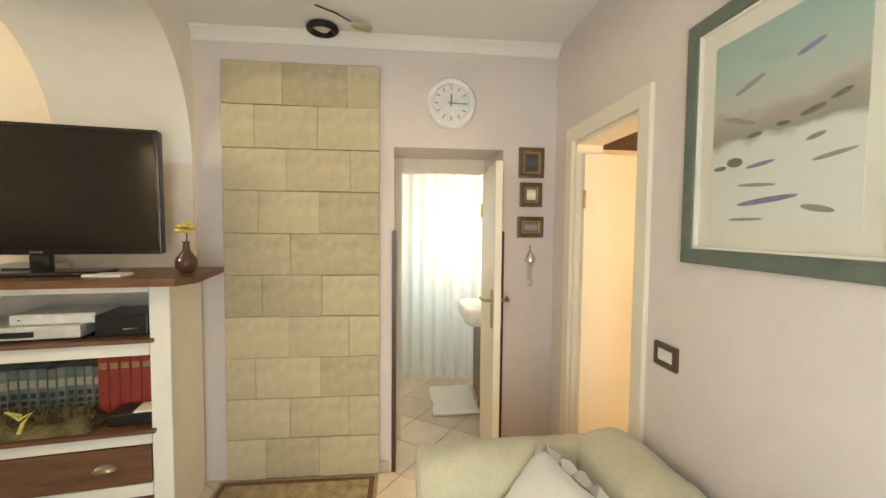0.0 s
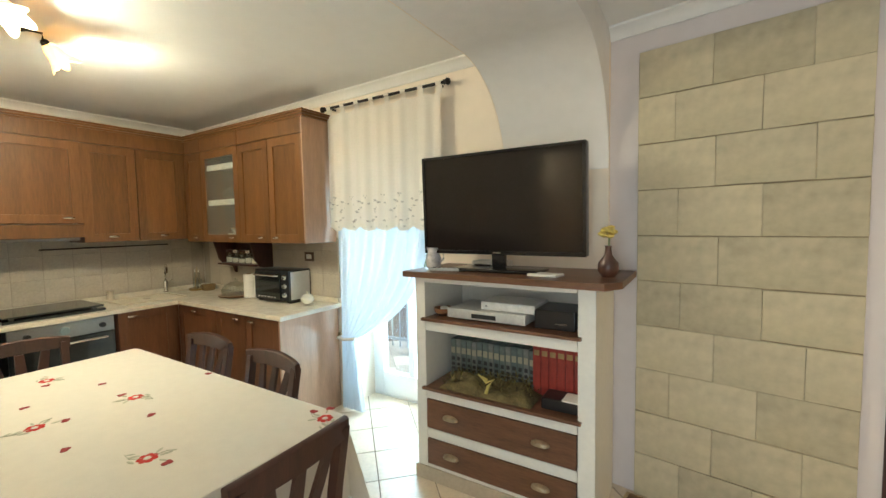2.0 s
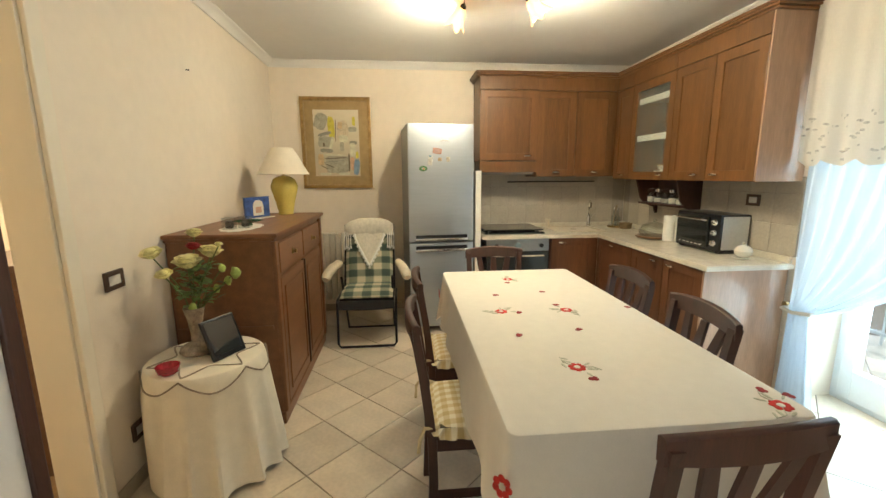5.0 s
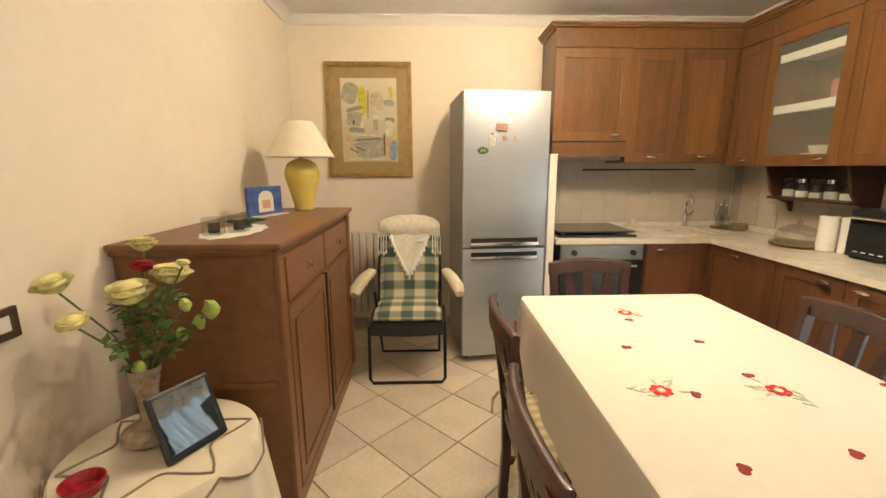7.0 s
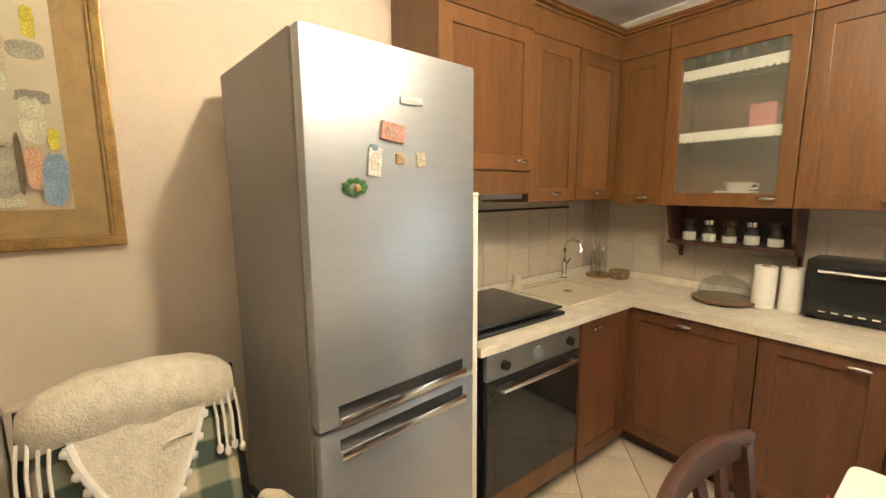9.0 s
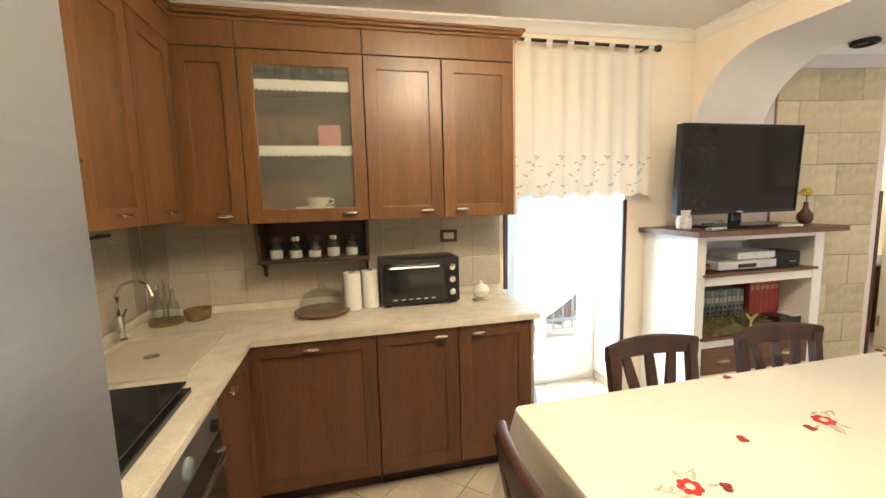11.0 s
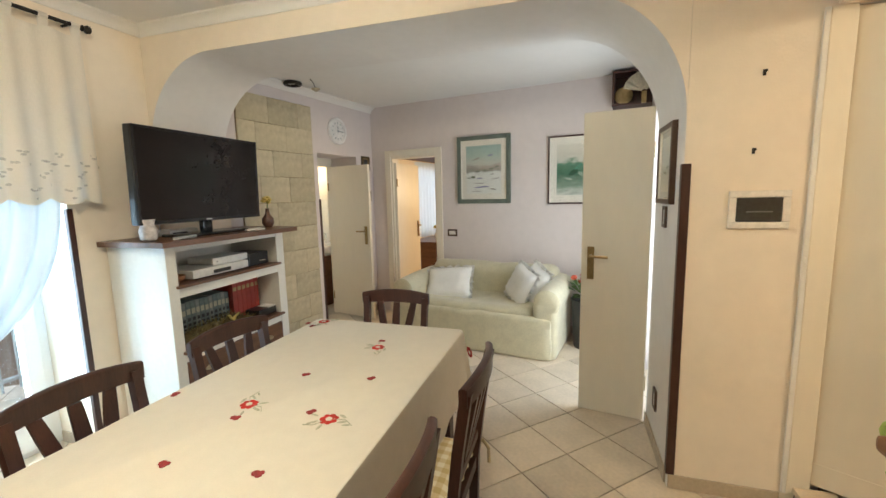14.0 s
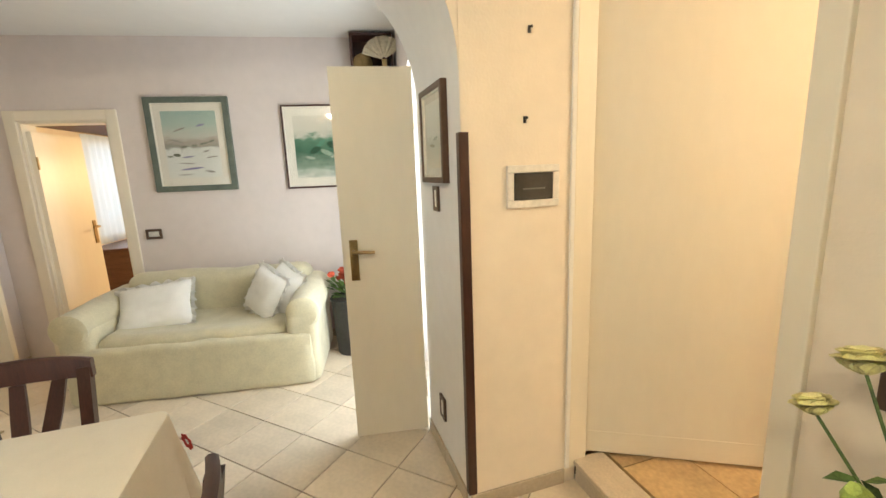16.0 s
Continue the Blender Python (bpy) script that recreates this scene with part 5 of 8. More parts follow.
# Stands in for a small figurine, turned as a jug shape.
jug = thing("ceramic_jug", pose(-1.13, 2.36, 1.2845), "small grey and white ceramic figurine, shaped here as a jug", "jug")
part("body", lathe([(0.03, 0), (0.045, 0.01), (0.05, 0.06), (0.035, 0.10), (0.042, 0.13), (0.038, 0.13), (0.03, 0.10)], 20), POT, jug, smooth=True)
part("handle", tube([(0.04, 0, 0.11), (0.075, 0, 0.10), (0.075, 0, 0.06), (0.048, 0, 0.04)], 0.007), POT, jug, smooth=True)
vs = thing("bud_vase", pose(-0.09, 2.36, 1.2845), "small brown round vase with yellow flowers", "vase")
part("vase", lathe([(0.03, 0), (0.05, 0.03), (0.048, 0.07), (0.018, 0.11), (0.014, 0.145), (0.019, 0.155), (0.014, 0.155)], 20), mat("vase_brown", (0.10, 0.045, 0.03), 0.3, var=0.3, scale=20), vs, smooth=True)
YEL = mat("petal_yellow", (0.72, 0.55, 0.14), 0.7, var=0.3, scale=60)
GREEN = mat("leaf_green", (0.09, 0.15, 0.04), 0.6, var=0.35, scale=30)
bm = bmesh.new()
for k in range(14):
    a = k * 2.4
    r = 0.012 + 0.028 * ((k * 37) % 10) / 10
    ball(bm, (r * math.cos(a), r * math.sin(a), 0.205 + 0.045 * ((k * 53) % 10) / 10), 0.018, 1, (1, 1, 0.7))
part("bloom_spray", bm, YEL, vs, "bunch of small yellow blooms", True)
part("stem", tube([(0, 0, 0.1), (0.004, 0, 0.215)], 0.004, 6), GREEN, vs)
# shelf contents
dvd = thing("video_player", pose(-0.72, 2.36, 1.0045), "flat silver video player on the shelf", "player")
part("case", boxes((-0.24, 0.24, -0.12, 0.18, 0.01, 0.065), bevel=0.004), mat("case_silver", (0.62, 0.61, 0.58), 0.4, metal=0.3), dvd)
part("display", boxes((-0.08, 0.07, -0.1215, -0.1202, 0.02, 0.045)), BLACK, dvd)
part("foot", boxes((-0.2, 0.2, -0.1, 0.16, 0, 0.01)), BLACK, dvd)
ds = thing("decoder", pose(-0.60, 2.38, 1.0705), "small white decoder stacked on the video player", "decoder")
part("case", boxes((-0.16, 0.16, -0.10, 0.13, 0.0, 0.048), bevel=0.006), mat("case_white", (0.72, 0.71, 0.68), 0.4), ds)
part("light", boxes((-0.13, -0.12, -0.1015, -0.1002, 0.02, 0.026)), BLACK, ds)
bk = thing("black_device", pose(-0.33, 2.37, 1.0045), "black box-shaped device on the shelf", "device")
part("case", boxes((-0.11, 0.10, -0.10, 0.14, 0, 0.10), bevel=0.005), BLACK, bk)
part("badge", boxes((0.0, 0.06, -0.1015, -0.1002, 0.03, 0.036)), CHROME, bk)
bo = thing("wooden_bowl", pose(-1.03, 2.32, 1.0045), "small brown wooden bowl with trinkets", "bowl")
part("bowl", lathe([(0.03, 0), (0.06, 0.02), (0.065, 0.045), (0.06, 0.045), (0.04, 0.015), (0, 0.012)], 20), mat("bowl_wood", (0.28, 0.12, 0.05), 0.4, var=0.3), bo, smooth=True)
part("trinket", ball(bmesh.new(), (0, 0, 0.04), 0.025, 2, (1.2, 0.9, 0.7)), CHINA, bo, smooth=True)
BOOKC = [(0.15, 0.18, 0.16), (0.22, 0.23, 0.20), (0.13, 0.16, 0.15)]
x = -1.06
for i in range(15):
    w = 0.034 + 0.006 * random.random()
    h = 0.235 + 0.008 * random.random()
    b_ = thing("book", pose(x, 2.44, 0.5845), "dark grey-green bound book standing in a row", "book", "dark bound books")
    part("cover", boxes((0, w - 0.002, 0, 0.17, 0, h), bevel=0.003), mat(f"book_dark_{i % 3}", BOOKC[i % 3], 0.6, var=0.25, scale=40), b_)
    part("title_band", boxes((0.004, w - 0.006, -0.0012, -0.0002, h * 0.62, h * 0.78)), mat("gilt_pale", (0.42, 0.38, 0.26), 0.5), b_)
    for z0, z1 in ((0.18, 0.24), (0.28, 0.36), (0.42, 0.52)):
        part("spine_lettering", boxes((0.007, w - 0.009, -0.0012, -0.0002, h * z0, h * z1)), mat("spine_ink", (0.035, 0.035, 0.035), 0.6), b_)
    x += w
for i in range(6):
    w = 0.046
    b_ = thing("book", pose(x, 2.40, 0.5845), "red bound encyclopaedia volume standing in a row", "book", "red bound books")
    part("cover", boxes((0, w - 0.002, 0, 0.2, 0.05, 0.31), bevel=0.003), mat("book_red", (0.30, 0.035, 0.022), 0.5, var=0.2, scale=40), b_)
    part("block", boxes((0.002, w - 0.004, 0.004, 0.195, 0.0, 0.0495)), mat("book_red", (0.3, 0.035, 0.022)), b_)
    part("title_band", boxes((0.006, w - 0.008, -0.0012, -0.0002, 0.23, 0.26)), mat("gilt", (0.40, 0.28, 0.12), 0.4, metal=0.5), b_)
    x += w
moss = thing("dried_plant", pose(-0.72, 2.32, 0.5845), "olive-green dried plant arrangement lying on the shelf", "dried plant")
MOSS = mat("dried_green", (0.17, 0.14, 0.05), 0.9, var=0.4, scale=30, island=0.4)
bm = bmesh.new()
rnd = random.Random(3)
for k in range(420):
    px, py = rnd.uniform(-0.28, 0.26), rnd.uniform(-0.10, 0.09)
    top_ = 0.085 * max(0.15, 1 - (px / 0.3) ** 4) * rnd.uniform(0.4, 1)
    q = Vector((px, py, top_))
    d = Vector((rnd.uniform(-1, 1), rnd.uniform(-1, 1), rnd.uniform(0.1, 0.8))).normalized() * rnd.uniform(0.03, 0.06)
    s = d.cross(Vector((0, 0, 1))).normalized() * 0.004
    bm.faces.new([bm.verts.new(v) for v in (q, q + d * 0.5 + s, q + d, q + d * 0.5 - s)])
part("foliage", bm, MOSS, moss)
def mound(u, v):
    x, y = -0.29 + 0.57 * u, -0.115 + 0.20 * v
    e = max(0.0, 1 - (2 * u - 1) ** 4) * max(0.0, 1 - (2 * v - 1) ** 4)
    return Vector((x, y, 0.003 + 0.085 * e ** 0.6 * (0.75 + 0.5 * noise.noise((x * 11, y * 14, 0.7)))))


part("moss_mound", grid_mesh(40, 18, mound), mat("dried_stems", (0.15, 0.115, 0.045), 0.95, var=0.5, scale=22, bump=1.0, bscale=90), moss, "low mound of dry moss", True)
part("ribbon", tube([(0.02, -0.09, 0.10), (-0.02, -0.11, 0.13), (0.02, -0.10, 0.09), (0.07, -0.11, 0.12), (0.03, -0.10, 0.07), (0.02, -0.11, 0.03)], 0.009, 6), mat("ribbon_yellow", (0.55, 0.45, 0.12), 0.6), moss, "yellow bow")
dk = thing("dark_box", pose(-0.30, 2.33, 0.5845), "black angular object beside the dried plant", "box")
part("case", boxes((-0.10, 0.10, -0.08, 0.06, 0, 0.06), bevel=0.01), BLACK, dk)
part("paper", boxes((0.01, 0.09, -0.082, 0.03, 0.0605, 0.066)), PAPER, dk)

# ---- sideboard and what stands on it ----
SX0, SX1, SY, SH = -3.58, -2.28, -0.54, 1.165
sdb = thing("sideboard", pose(SX1, SY, 0, 0, 0, 180), "tall reddish-brown wooden sideboard with drawers and doors", "sideboard")
SWD = SX1 - SX0
SD = SY - S - 0.006
part("body", boxes((0.012, SWD - 0.012, 0.012, SD, 0.07, 1.125), bevel=0.004), WOODS, sdb)
part("base", boxes((0.0, SWD, 0.0, SD, 0.0, 0.075), bevel=0.008), WOODS, sdb)
part("top_board", boxes((-0.025, SWD + 0.025, -0.03, SD, 1.14, SH), bevel=0.008), WOODS, sdb)
part("top_moulding", boxes((-0.008, SWD + 0.008, -0.012, SD, 1.12, 1.139), bevel=0.006), WOODS, sdb)
for k in range(2):
    a, b = 0.09 + k * (SWD - 0.16) / 2, 0.07 + (k + 1) * (SWD - 0.16) / 2
    d = part("drawer", boxes((a, b, -0.008, 0.011, 0.915, 1.095), bevel=0.005), WOODS, sdb)
    part("drawer_pull", lathe([(0.022, 0), (0.02, 0.006), (0.008, 0.012), (0.017, 0.026), (0, 0.032)], 16), BRASS, d, "brass knob", True).matrix_basis = pose((a + b) / 2, -0.008, 1.0, 90)
    dr = part("door", boxes((a, b, -0.006, 0.011, 0.10, 0.885), bevel=0.004), WOODS, sdb)
    part("door_moulding", boxes((a + 0.05, a + 0.07, -0.014, -0.0065, 0.16, 0.83), (b - 0.07, b - 0.05, -0.014, -0.0065, 0.16, 0.83), (a + 0.07, b - 0.07, -0.014, -0.0065, 0.16, 0.18), (a + 0.07, b - 0.07, -0.014, -0.0065, 0.81, 0.83), bevel=0.004), WOODS, dr)
    part("keyhole", boxes((b - 0.035, b - 0.02, -0.0085, -0.0062, 0.52, 0.56)), BRASS, dr)
part("centre_strip", boxes((SWD / 2 - 0.012, SWD / 2 + 0.012, -0.016, 0.012, 0.10, 0.89), bevel=0.006), mat("wood_black_stain", (0.03, 0.014, 0.01), 0.4), sdb)
for x in (0.03, SWD - 0.03):
    part("pilaster", boxes((x - 0.028, x + 0.028, -0.014, 0.011, 0.08, 1.118), bevel=0.007), WOODS, sdb)
part("side_rail", boxes((0.0, 0.011, 0.03, SD - 0.02, 0.60, 0.625), bevel=0.003), WOODS, sdb)
lamp = thing("table_lamp", pose(-3.46, -0.780, SH), "yellow ceramic table lamp with a cream fabric shade", "lamp")
part("base", lathe([(0.055, 0), (0.062, 0.006), (0.058, 0.02), (0.075, 0.10), (0.102, 0.20), (0.105, 0.235), (0.085, 0.285), (0.055, 0.305), (0.02, 0.315)], 32), mat("ceramic_yellow", (0.70, 0.55, 0.13), 0.25, var=0.08, scale=10, coat=0.2), lamp, smooth=True)
part("socket", lathe([(0.014, 0.316), (0.014, 0.37), (0.02, 0.371), (0.02, 0.40), (0, 0.41)], 14), BRASS, lamp, smooth=True)
bm = lathe([(0.205, 0.325), (0.19, 0.345), (0.155, 0.41), (0.105, 0.50), (0.082, 0.535)], 40)
bm.faces.ensure_lookup_table()
bmesh.ops.delete(bm, geom=[f for f in bm.faces if len(f.verts) > 5], context="FACES")
bmesh.ops.solidify(bm, geom=bm.faces[:], thickness=0.003)
part("shade", bm, mat("lampshade_cream", (0.80, 0.72, 0.58), 0.85, var=0.04, scale=20), lamp, smooth=True)
bx = thing("blue_picture_box", pose(-3.16, -0.90, SH, 0, 0, 158), "blue and white picture box leaning on the wall side", "picture box")
BLU = mat("card_blue", (0.06, 0.12, 0.36), 0.5, var=0.5, scale=25)
part("card", boxes((-0.125, 0.125, 0.0, 0.02, 0, 0.158), bevel=0.002), BLU, bx)
bm = prism([(-0.055, 0.0), (0.055, 0.0), (0.055, 0.07), (0.045, 0.10), (0.02, 0.115), (-0.02, 0.115), (-0.045, 0.10), (-0.055, 0.07)], 0, 0.002)
o = part("arch_print", bm, CHINA, bx)
o.matrix_basis = pose(0, -0.0005, 0.02, 90)
o = part("centre_print", boxes((-0.03, 0.03, 0.02, 0.065, 0.0022, 0.0035)), mat("print_salmon", (0.62, 0.36, 0.25), 0.6), bx)
o.matrix_basis = pose(0, -0.0005, 0.02, 90)
part("stand", boxes((-0.11, 0.12, -0.05, -0.001, 0, 0.006)), CHINA, bx)
dl = thing("lace_doily", pose(-2.56, -0.80, SH), "white lace doily on the sideboard", "doily")
bm = lathe([(1.0, 0.0), (1.0, 0.003), (0.9, 0.0035), (0, 0.0035)], 48)
for v in bm.verts:
    k = 1 + 0.05 * math.cos(12 * math.atan2(v.co.y, v.co.x))
    v.co.x, v.co.y = v.co.x * k * 0.20, v.co.y * k * 0.105
part("lace", bm, LACE, dl)
for x, y in ((-2.45, -0.83), (-2.53, -0.77)):
    cd = thing("glass_candle_holder", pose(x, y, SH + 0.004), "small square glass candle holder with a dark candle", "candle holder", "candle holders")
    part("glass", boxes((-0.032, 0.032, -0.032, 0.032, 0, 0.07), bevel=0.004), GLASSWARE, cd)
    part("candle", lathe([(0.022, 0.008), (0.022, 0.05), (0, 0.052)], 14), BLACK, cd, smooth=True)
gp = thing("green_glass_leaf_dish", pose(-2.66, -0.80, SH + 0.004), "green glass ornament with pointed leaves", "ornament")
bm = bmesh.new()
for k in range(7):
    a = 2 * math.pi * k / 7
    c_, s_ = math.cos(a), math.sin(a)
    bm.faces.new([bm.verts.new(v) for v in ((0, 0, 0.01), (0.04 * c_ - 0.02 * s_, 0.04 * s_ + 0.02 * c_, 0.035), (0.095 * c_, 0.095 * s_, 0.03), (0.04 * c_ + 0.02 * s_, 0.04 * s_ - 0.02 * c_, 0.035))])
bmesh.ops.solidify(bm, geom=bm.faces[:], thickness=0.006)
part("leaves", bm, mat("green_glass", (0.05, 0.20, 0.11), 0.1, var=0.3, scale=30), gp, smooth=True)
part("foot", lathe([(0.03, 0), (0.02, 0.012)], 14), mat("green_glass", (0.05, 0.20, 0.11)), gp)

# ---- radiator and folding chair ----
rad = thing("radiator", pose(W + 0.03, -0.9, 0, 0, 0, 90), "cream column radiator on the wall", "radiator")
RADM = mat("radiator_cream", (0.66, 0.60, 0.50), 0.45, var=0.04)
bm0 = boxes((-0.026, 0.026, -0.07, 0.0, 0.15, 0.88), bevel=0.014)
c0 = part("column", bm0, RADM, rad, smooth=True)
c0.location.x = 0.03
for i in range(1, 11):
    piece("column", c0.data, RADM, rad, pose(0.03 + 0.06 * i, 0, 0))
part("valve", lathe([(0.02, 0), (0.026, 0.02), (0.026, 0.05), (0.012, 0.06)], 14), BLACK, rad, smooth=True).matrix_basis = pose(0.69, -0.035, 0.86, 0, 90, 0)
part("pipe", tube([(0.66, -0.03, 0.2), (0.72, -0.03, 0.2), (0.72, 0.02, 0.2)], 0.01), RADM, rad)

CHECKG = gingham("check_green", (0.58, 0.50, 0.34), (0.26, 0.27, 0.19), (0.07, 0.10, 0.08), 0.155)
fc = thing("folding_armchair", pose(-3.40, -0.145, 0, 0, 0, 90), "black tubular folding armchair with a green checked cushion", "armchair")
TUBE = mat("tube_black", (0.02, 0.02, 0.022), 0.35, metal=0.5, var=0.2)
hw = 0.25
part("front_frame", tube([(-hw, 0.33, 0.42), (-hw, 0.02, 0.42), (-hw, 0.0, 0.40), (-hw, -0.03, 0.04), (-hw + 0.02, -0.035, 0.012), (hw - 0.02, -0.035, 0.012), (hw, -0.03, 0.04), (hw, 0.0, 0.40), (hw, 0.02, 0.42), (hw, 0.33, 0.42)], 0.011), TUBE, fc, smooth=True)
part("rear_frame", tube([(-hw + 0.03, 0.10, 0.60), (-hw + 0.03, 0.45, 0.012), (hw - 0.03, 0.45, 0.012), (hw - 0.03, 0.10, 0.60)], 0.011), TUBE, fc, smooth=True)
part("back_frame", tube([(-hw + 0.02, 0.36, 0.42), (-hw + 0.02, 0.58, 1.0), (hw - 0.02, 0.58, 1.0), (hw - 0.02, 0.36, 0.42)], 0.011), TUBE, fc, smooth=True)
SLEEVE = mat("arm_cover_cream", (0.68, 0.60, 0.44), 0.95, var=0.1, scale=30, bump=0.3, bscale=200)
for sx in (-1, 1):
    part("arm_tube", tube([(sx * (hw - 0.01), 0.46, 0.655), (sx * (hw + 0.03), 0.30, 0.655), (sx * (hw + 0.095), 0.11, 0.605)], 0.010), TUBE, fc, smooth=True)
    bm = tube([(sx * (hw + 0.01), 0.37, 0.672), (sx * (hw + 0.025), 0.32, 0.678), (sx * (hw + 0.06), 0.22, 0.662), (sx * (hw + 0.095), 0.12, 0.618), (sx * (hw + 0.105), 0.08, 0.588)], [0.022, 0.036, 0.041, 0.044, 0.030], 14)
    part("arm_cover", bm, SLEEVE, fc, "cream quilted arm cover", True)


def seat_fn(side):
    def fn(u, v):
        x = (u - 0.5) * 2
        if v < 0.42:
            q = v / 0.42
            y, z = 0.0 + 0.40 * q, 0.435 + 0.02 * math.sin(q * math.pi)
            n_ = Vector((0, 0, 1))
        else:
            q = (v - 0.42) / 0.58
            y, z = 0.40 + 0.19 * q, 0.435 + 0.56 * q
            n_ = Vector((0, -0.94, 0.32))
        e = max(0.0, (1 - x ** 6) * (1 - (2 * v - 1) ** 8)) ** 0.5
        tuft = 1 - 0.35 * max(0, math.cos(v * math.pi * 2 * 4)) ** 6
        return Vector((0.225 * x, y, z)) + n_ * (0.012 + side * 0.03 * e * tuft if side > 0 else 0.0)
    return fn


SLING = mat("sling_black_canvas", (0.018, 0.018, 0.02), 0.8, var=0.2, scale=30, bump=0.2, bscale=300)
part("seat_sling", grid_mesh(10, 10, lambda u, v: Vector((0.235 * (2 * u - 1), -0.012 + 0.40 * v, 0.418 - 0.02 * math.sin(v * math.pi) * math.sin(u * math.pi))), 0.006), SLING, fc, "black canvas seat", True)
part("front_hem", grid_mesh(12, 5, lambda u, v: Vector((0.238 * (2 * u - 1), -0.016 - 0.008 * v, 0.42 - (0.075 + 0.012 * math.sin(u * math.pi)) * v)), 0.006), SLING, fc, "black canvas hem", True)
bm = grid_mesh(14, 36, seat_fn(1))
grid_mesh(14, 36, seat_fn(-1), bm=bm)
bmesh.ops.remove_doubles(bm, verts=bm.verts, dist=0.004)
cus = part("cushion", bm, CHECKG, fc, "green and cream checked cushion", True)
uv_plan(cus, lambda p: (p.x + 0.04, p.y + p.z))
shw = thing("crochet_shawl", pose(-3.40, -0.145, 0, 0, 0, 90), "cream crocheted shawl with tassels over the chair back", "shawl")


def back_y(z, off):
    return 0.40 + 0.19 * (z - 0.435) / 0.56 - off


def shawl_roll(u, v):
    """The folded part over the top of the chair back."""
    x = (u - 0.5) * 2
    a = radians(-35 + 235 * v)
    puff = 1 - 0.45 * abs(x) ** 5
    wob = 0.006 * noise.noise((x * 4, v * 5, 0.3))
    hem = 0.035 * (1 - v / 0.12) * (0.6 + 0.4 * math.cos(x * 5)) if v < 0.12 else 0.0
    return Vector((0.238 * x * (1 - 0.06 * (1 - puff)), 0.575 - (0.085 * puff + wob) * math.cos(a), 0.985 - 0.03 * x * x + (0.085 * puff + wob) * math.sin(a) - hem))


def shawl_point(u, v):
    """The pointed part that hangs down the front."""
    x = (u - 0.5) * 2
    z = 0.955 - (0.03 + 0.29 * (1 - abs(x)) ** 0.8) * v
    return Vector((0.165 * x * (1 - 0.15 * v), back_y(z, 0.062) + 0.005 * math.sin(11 * u + 4 * v), z))


CROCHET = mat("crochet_cream", (0.72, 0.66, 0.54), 0.95, var=0.12, scale=40, bump=0.9, bscale=130)
part("crochet", grid_mesh(28, 20, shawl_roll, 0.008), CROCHET, shw, smooth=True)
part("crochet_point", grid_mesh(24, 14, shawl_point, 0.006), CROCHET, shw, smooth=True)
edge = [shawl_point(i / 24, 1.0) + Vector((0, -0.006, 0)) for i in range(25)]
part("crochet_border", tube(edge, 0.011, 7), LACE, shw, "thick cream crochet border", True)
for i in range(17):
    p = shawl_point(i / 16, 1.0)
    part("tassel", ball(bmesh.new(), (p.x * 1.03, p.y - 0.012, p.z - 0.016), 0.014, 1, (1, 0.8, 1.1)), LACE, shw, "", True)
for sx in (-1, 1):
    for k in range(4):
        x0, z1 = sx * (0.172 + 0.019 * k), 0.815 - 0.012 * (k % 2)
        part("cord", tube([(x0, back_y(0.95, 0.055), 0.95), (x0 + sx * 0.004, back_y(0.88, 0.06), 0.88), (x0 + sx * 0.002, back_y(z1, 0.058), z1)], 0.0045, 5), LACE, shw)
        part("tassel", ball(bmesh.new(), (x0 + sx * 0.002, back_y(z1, 0.06), z1 - 0.012), 0.013, 1, (0.8, 0.8, 1.4)), LACE, shw, "", True)

# ---- small round table with flowers ----
FX, FY, FZ, FR = -1.965, -0.80, 0.60, 0.265
ft = thing("side_table", pose(FX, FY, 0), "small round wooden side table under a long cloth", "table")
part("tabletop", lathe([(FR - 0.01, 0.565), (FR - 0.006, 0.58), (FR - 0.01, 0.594), (0, 0.595)], 32), WOODD, ft)
for k in range(3):
    a = 2.1 * k
    part("leg", tube([(0.08 * math.cos(a), 0.08 * math.sin(a), 0.56), (0.2 * math.cos(a), 0.2 * math.sin(a), 0.0)], 0.016), WOODD, ft)
fcl = thing("round_tablecloth", pose(FX, FY, 0), "long cream cloth with brown scalloped embroidery on a side table", "tablecloth")
bm = bmesh.new()
SEG, rowsv = 120, []
for v in range(16):
    row = []
    for k in range(SEG):
        a = 2 * math.pi * k / SEG
        if v < 3:
            r = (FR - 0.04, FR - 0.008, FR)[v]
            z = (0.600, 0.600, 0.592)[v]
        else:
            q = (v - 2) / 13
            w = 0.5 + 0.5 * math.sin(a * 15 + 1.2 * math.sin(a * 4))
            r = FR + 0.006 + q * (0.022 + 0.055 * w * w)
            if math.sin(a) < -0.4:
                r = min(r, FR + 0.03)
            z = 0.592 - q * 0.565
        row.append(bm.verts.new((r * math.cos(a), r * math.sin(a), z)))
    rowsv.append(row)
for a, b in zip(rowsv, rowsv[1:]):
    for k in range(SEG):
        bm.faces.new((a[k], b[k], b[(k + 1) % SEG], a[(k + 1) % SEG]))
bm.faces.new(rowsv[0])
part("cloth", bm, mat("cloth_cream", (0.78, 0.71, 0.58), 0.9, var=0.05, scale=20, bump=0.15, bscale=350), fcl, smooth=True)
BRE = mat("embroidery_brown", (0.28, 0.22, 0.16), 0.9, var=0.3, scale=50)
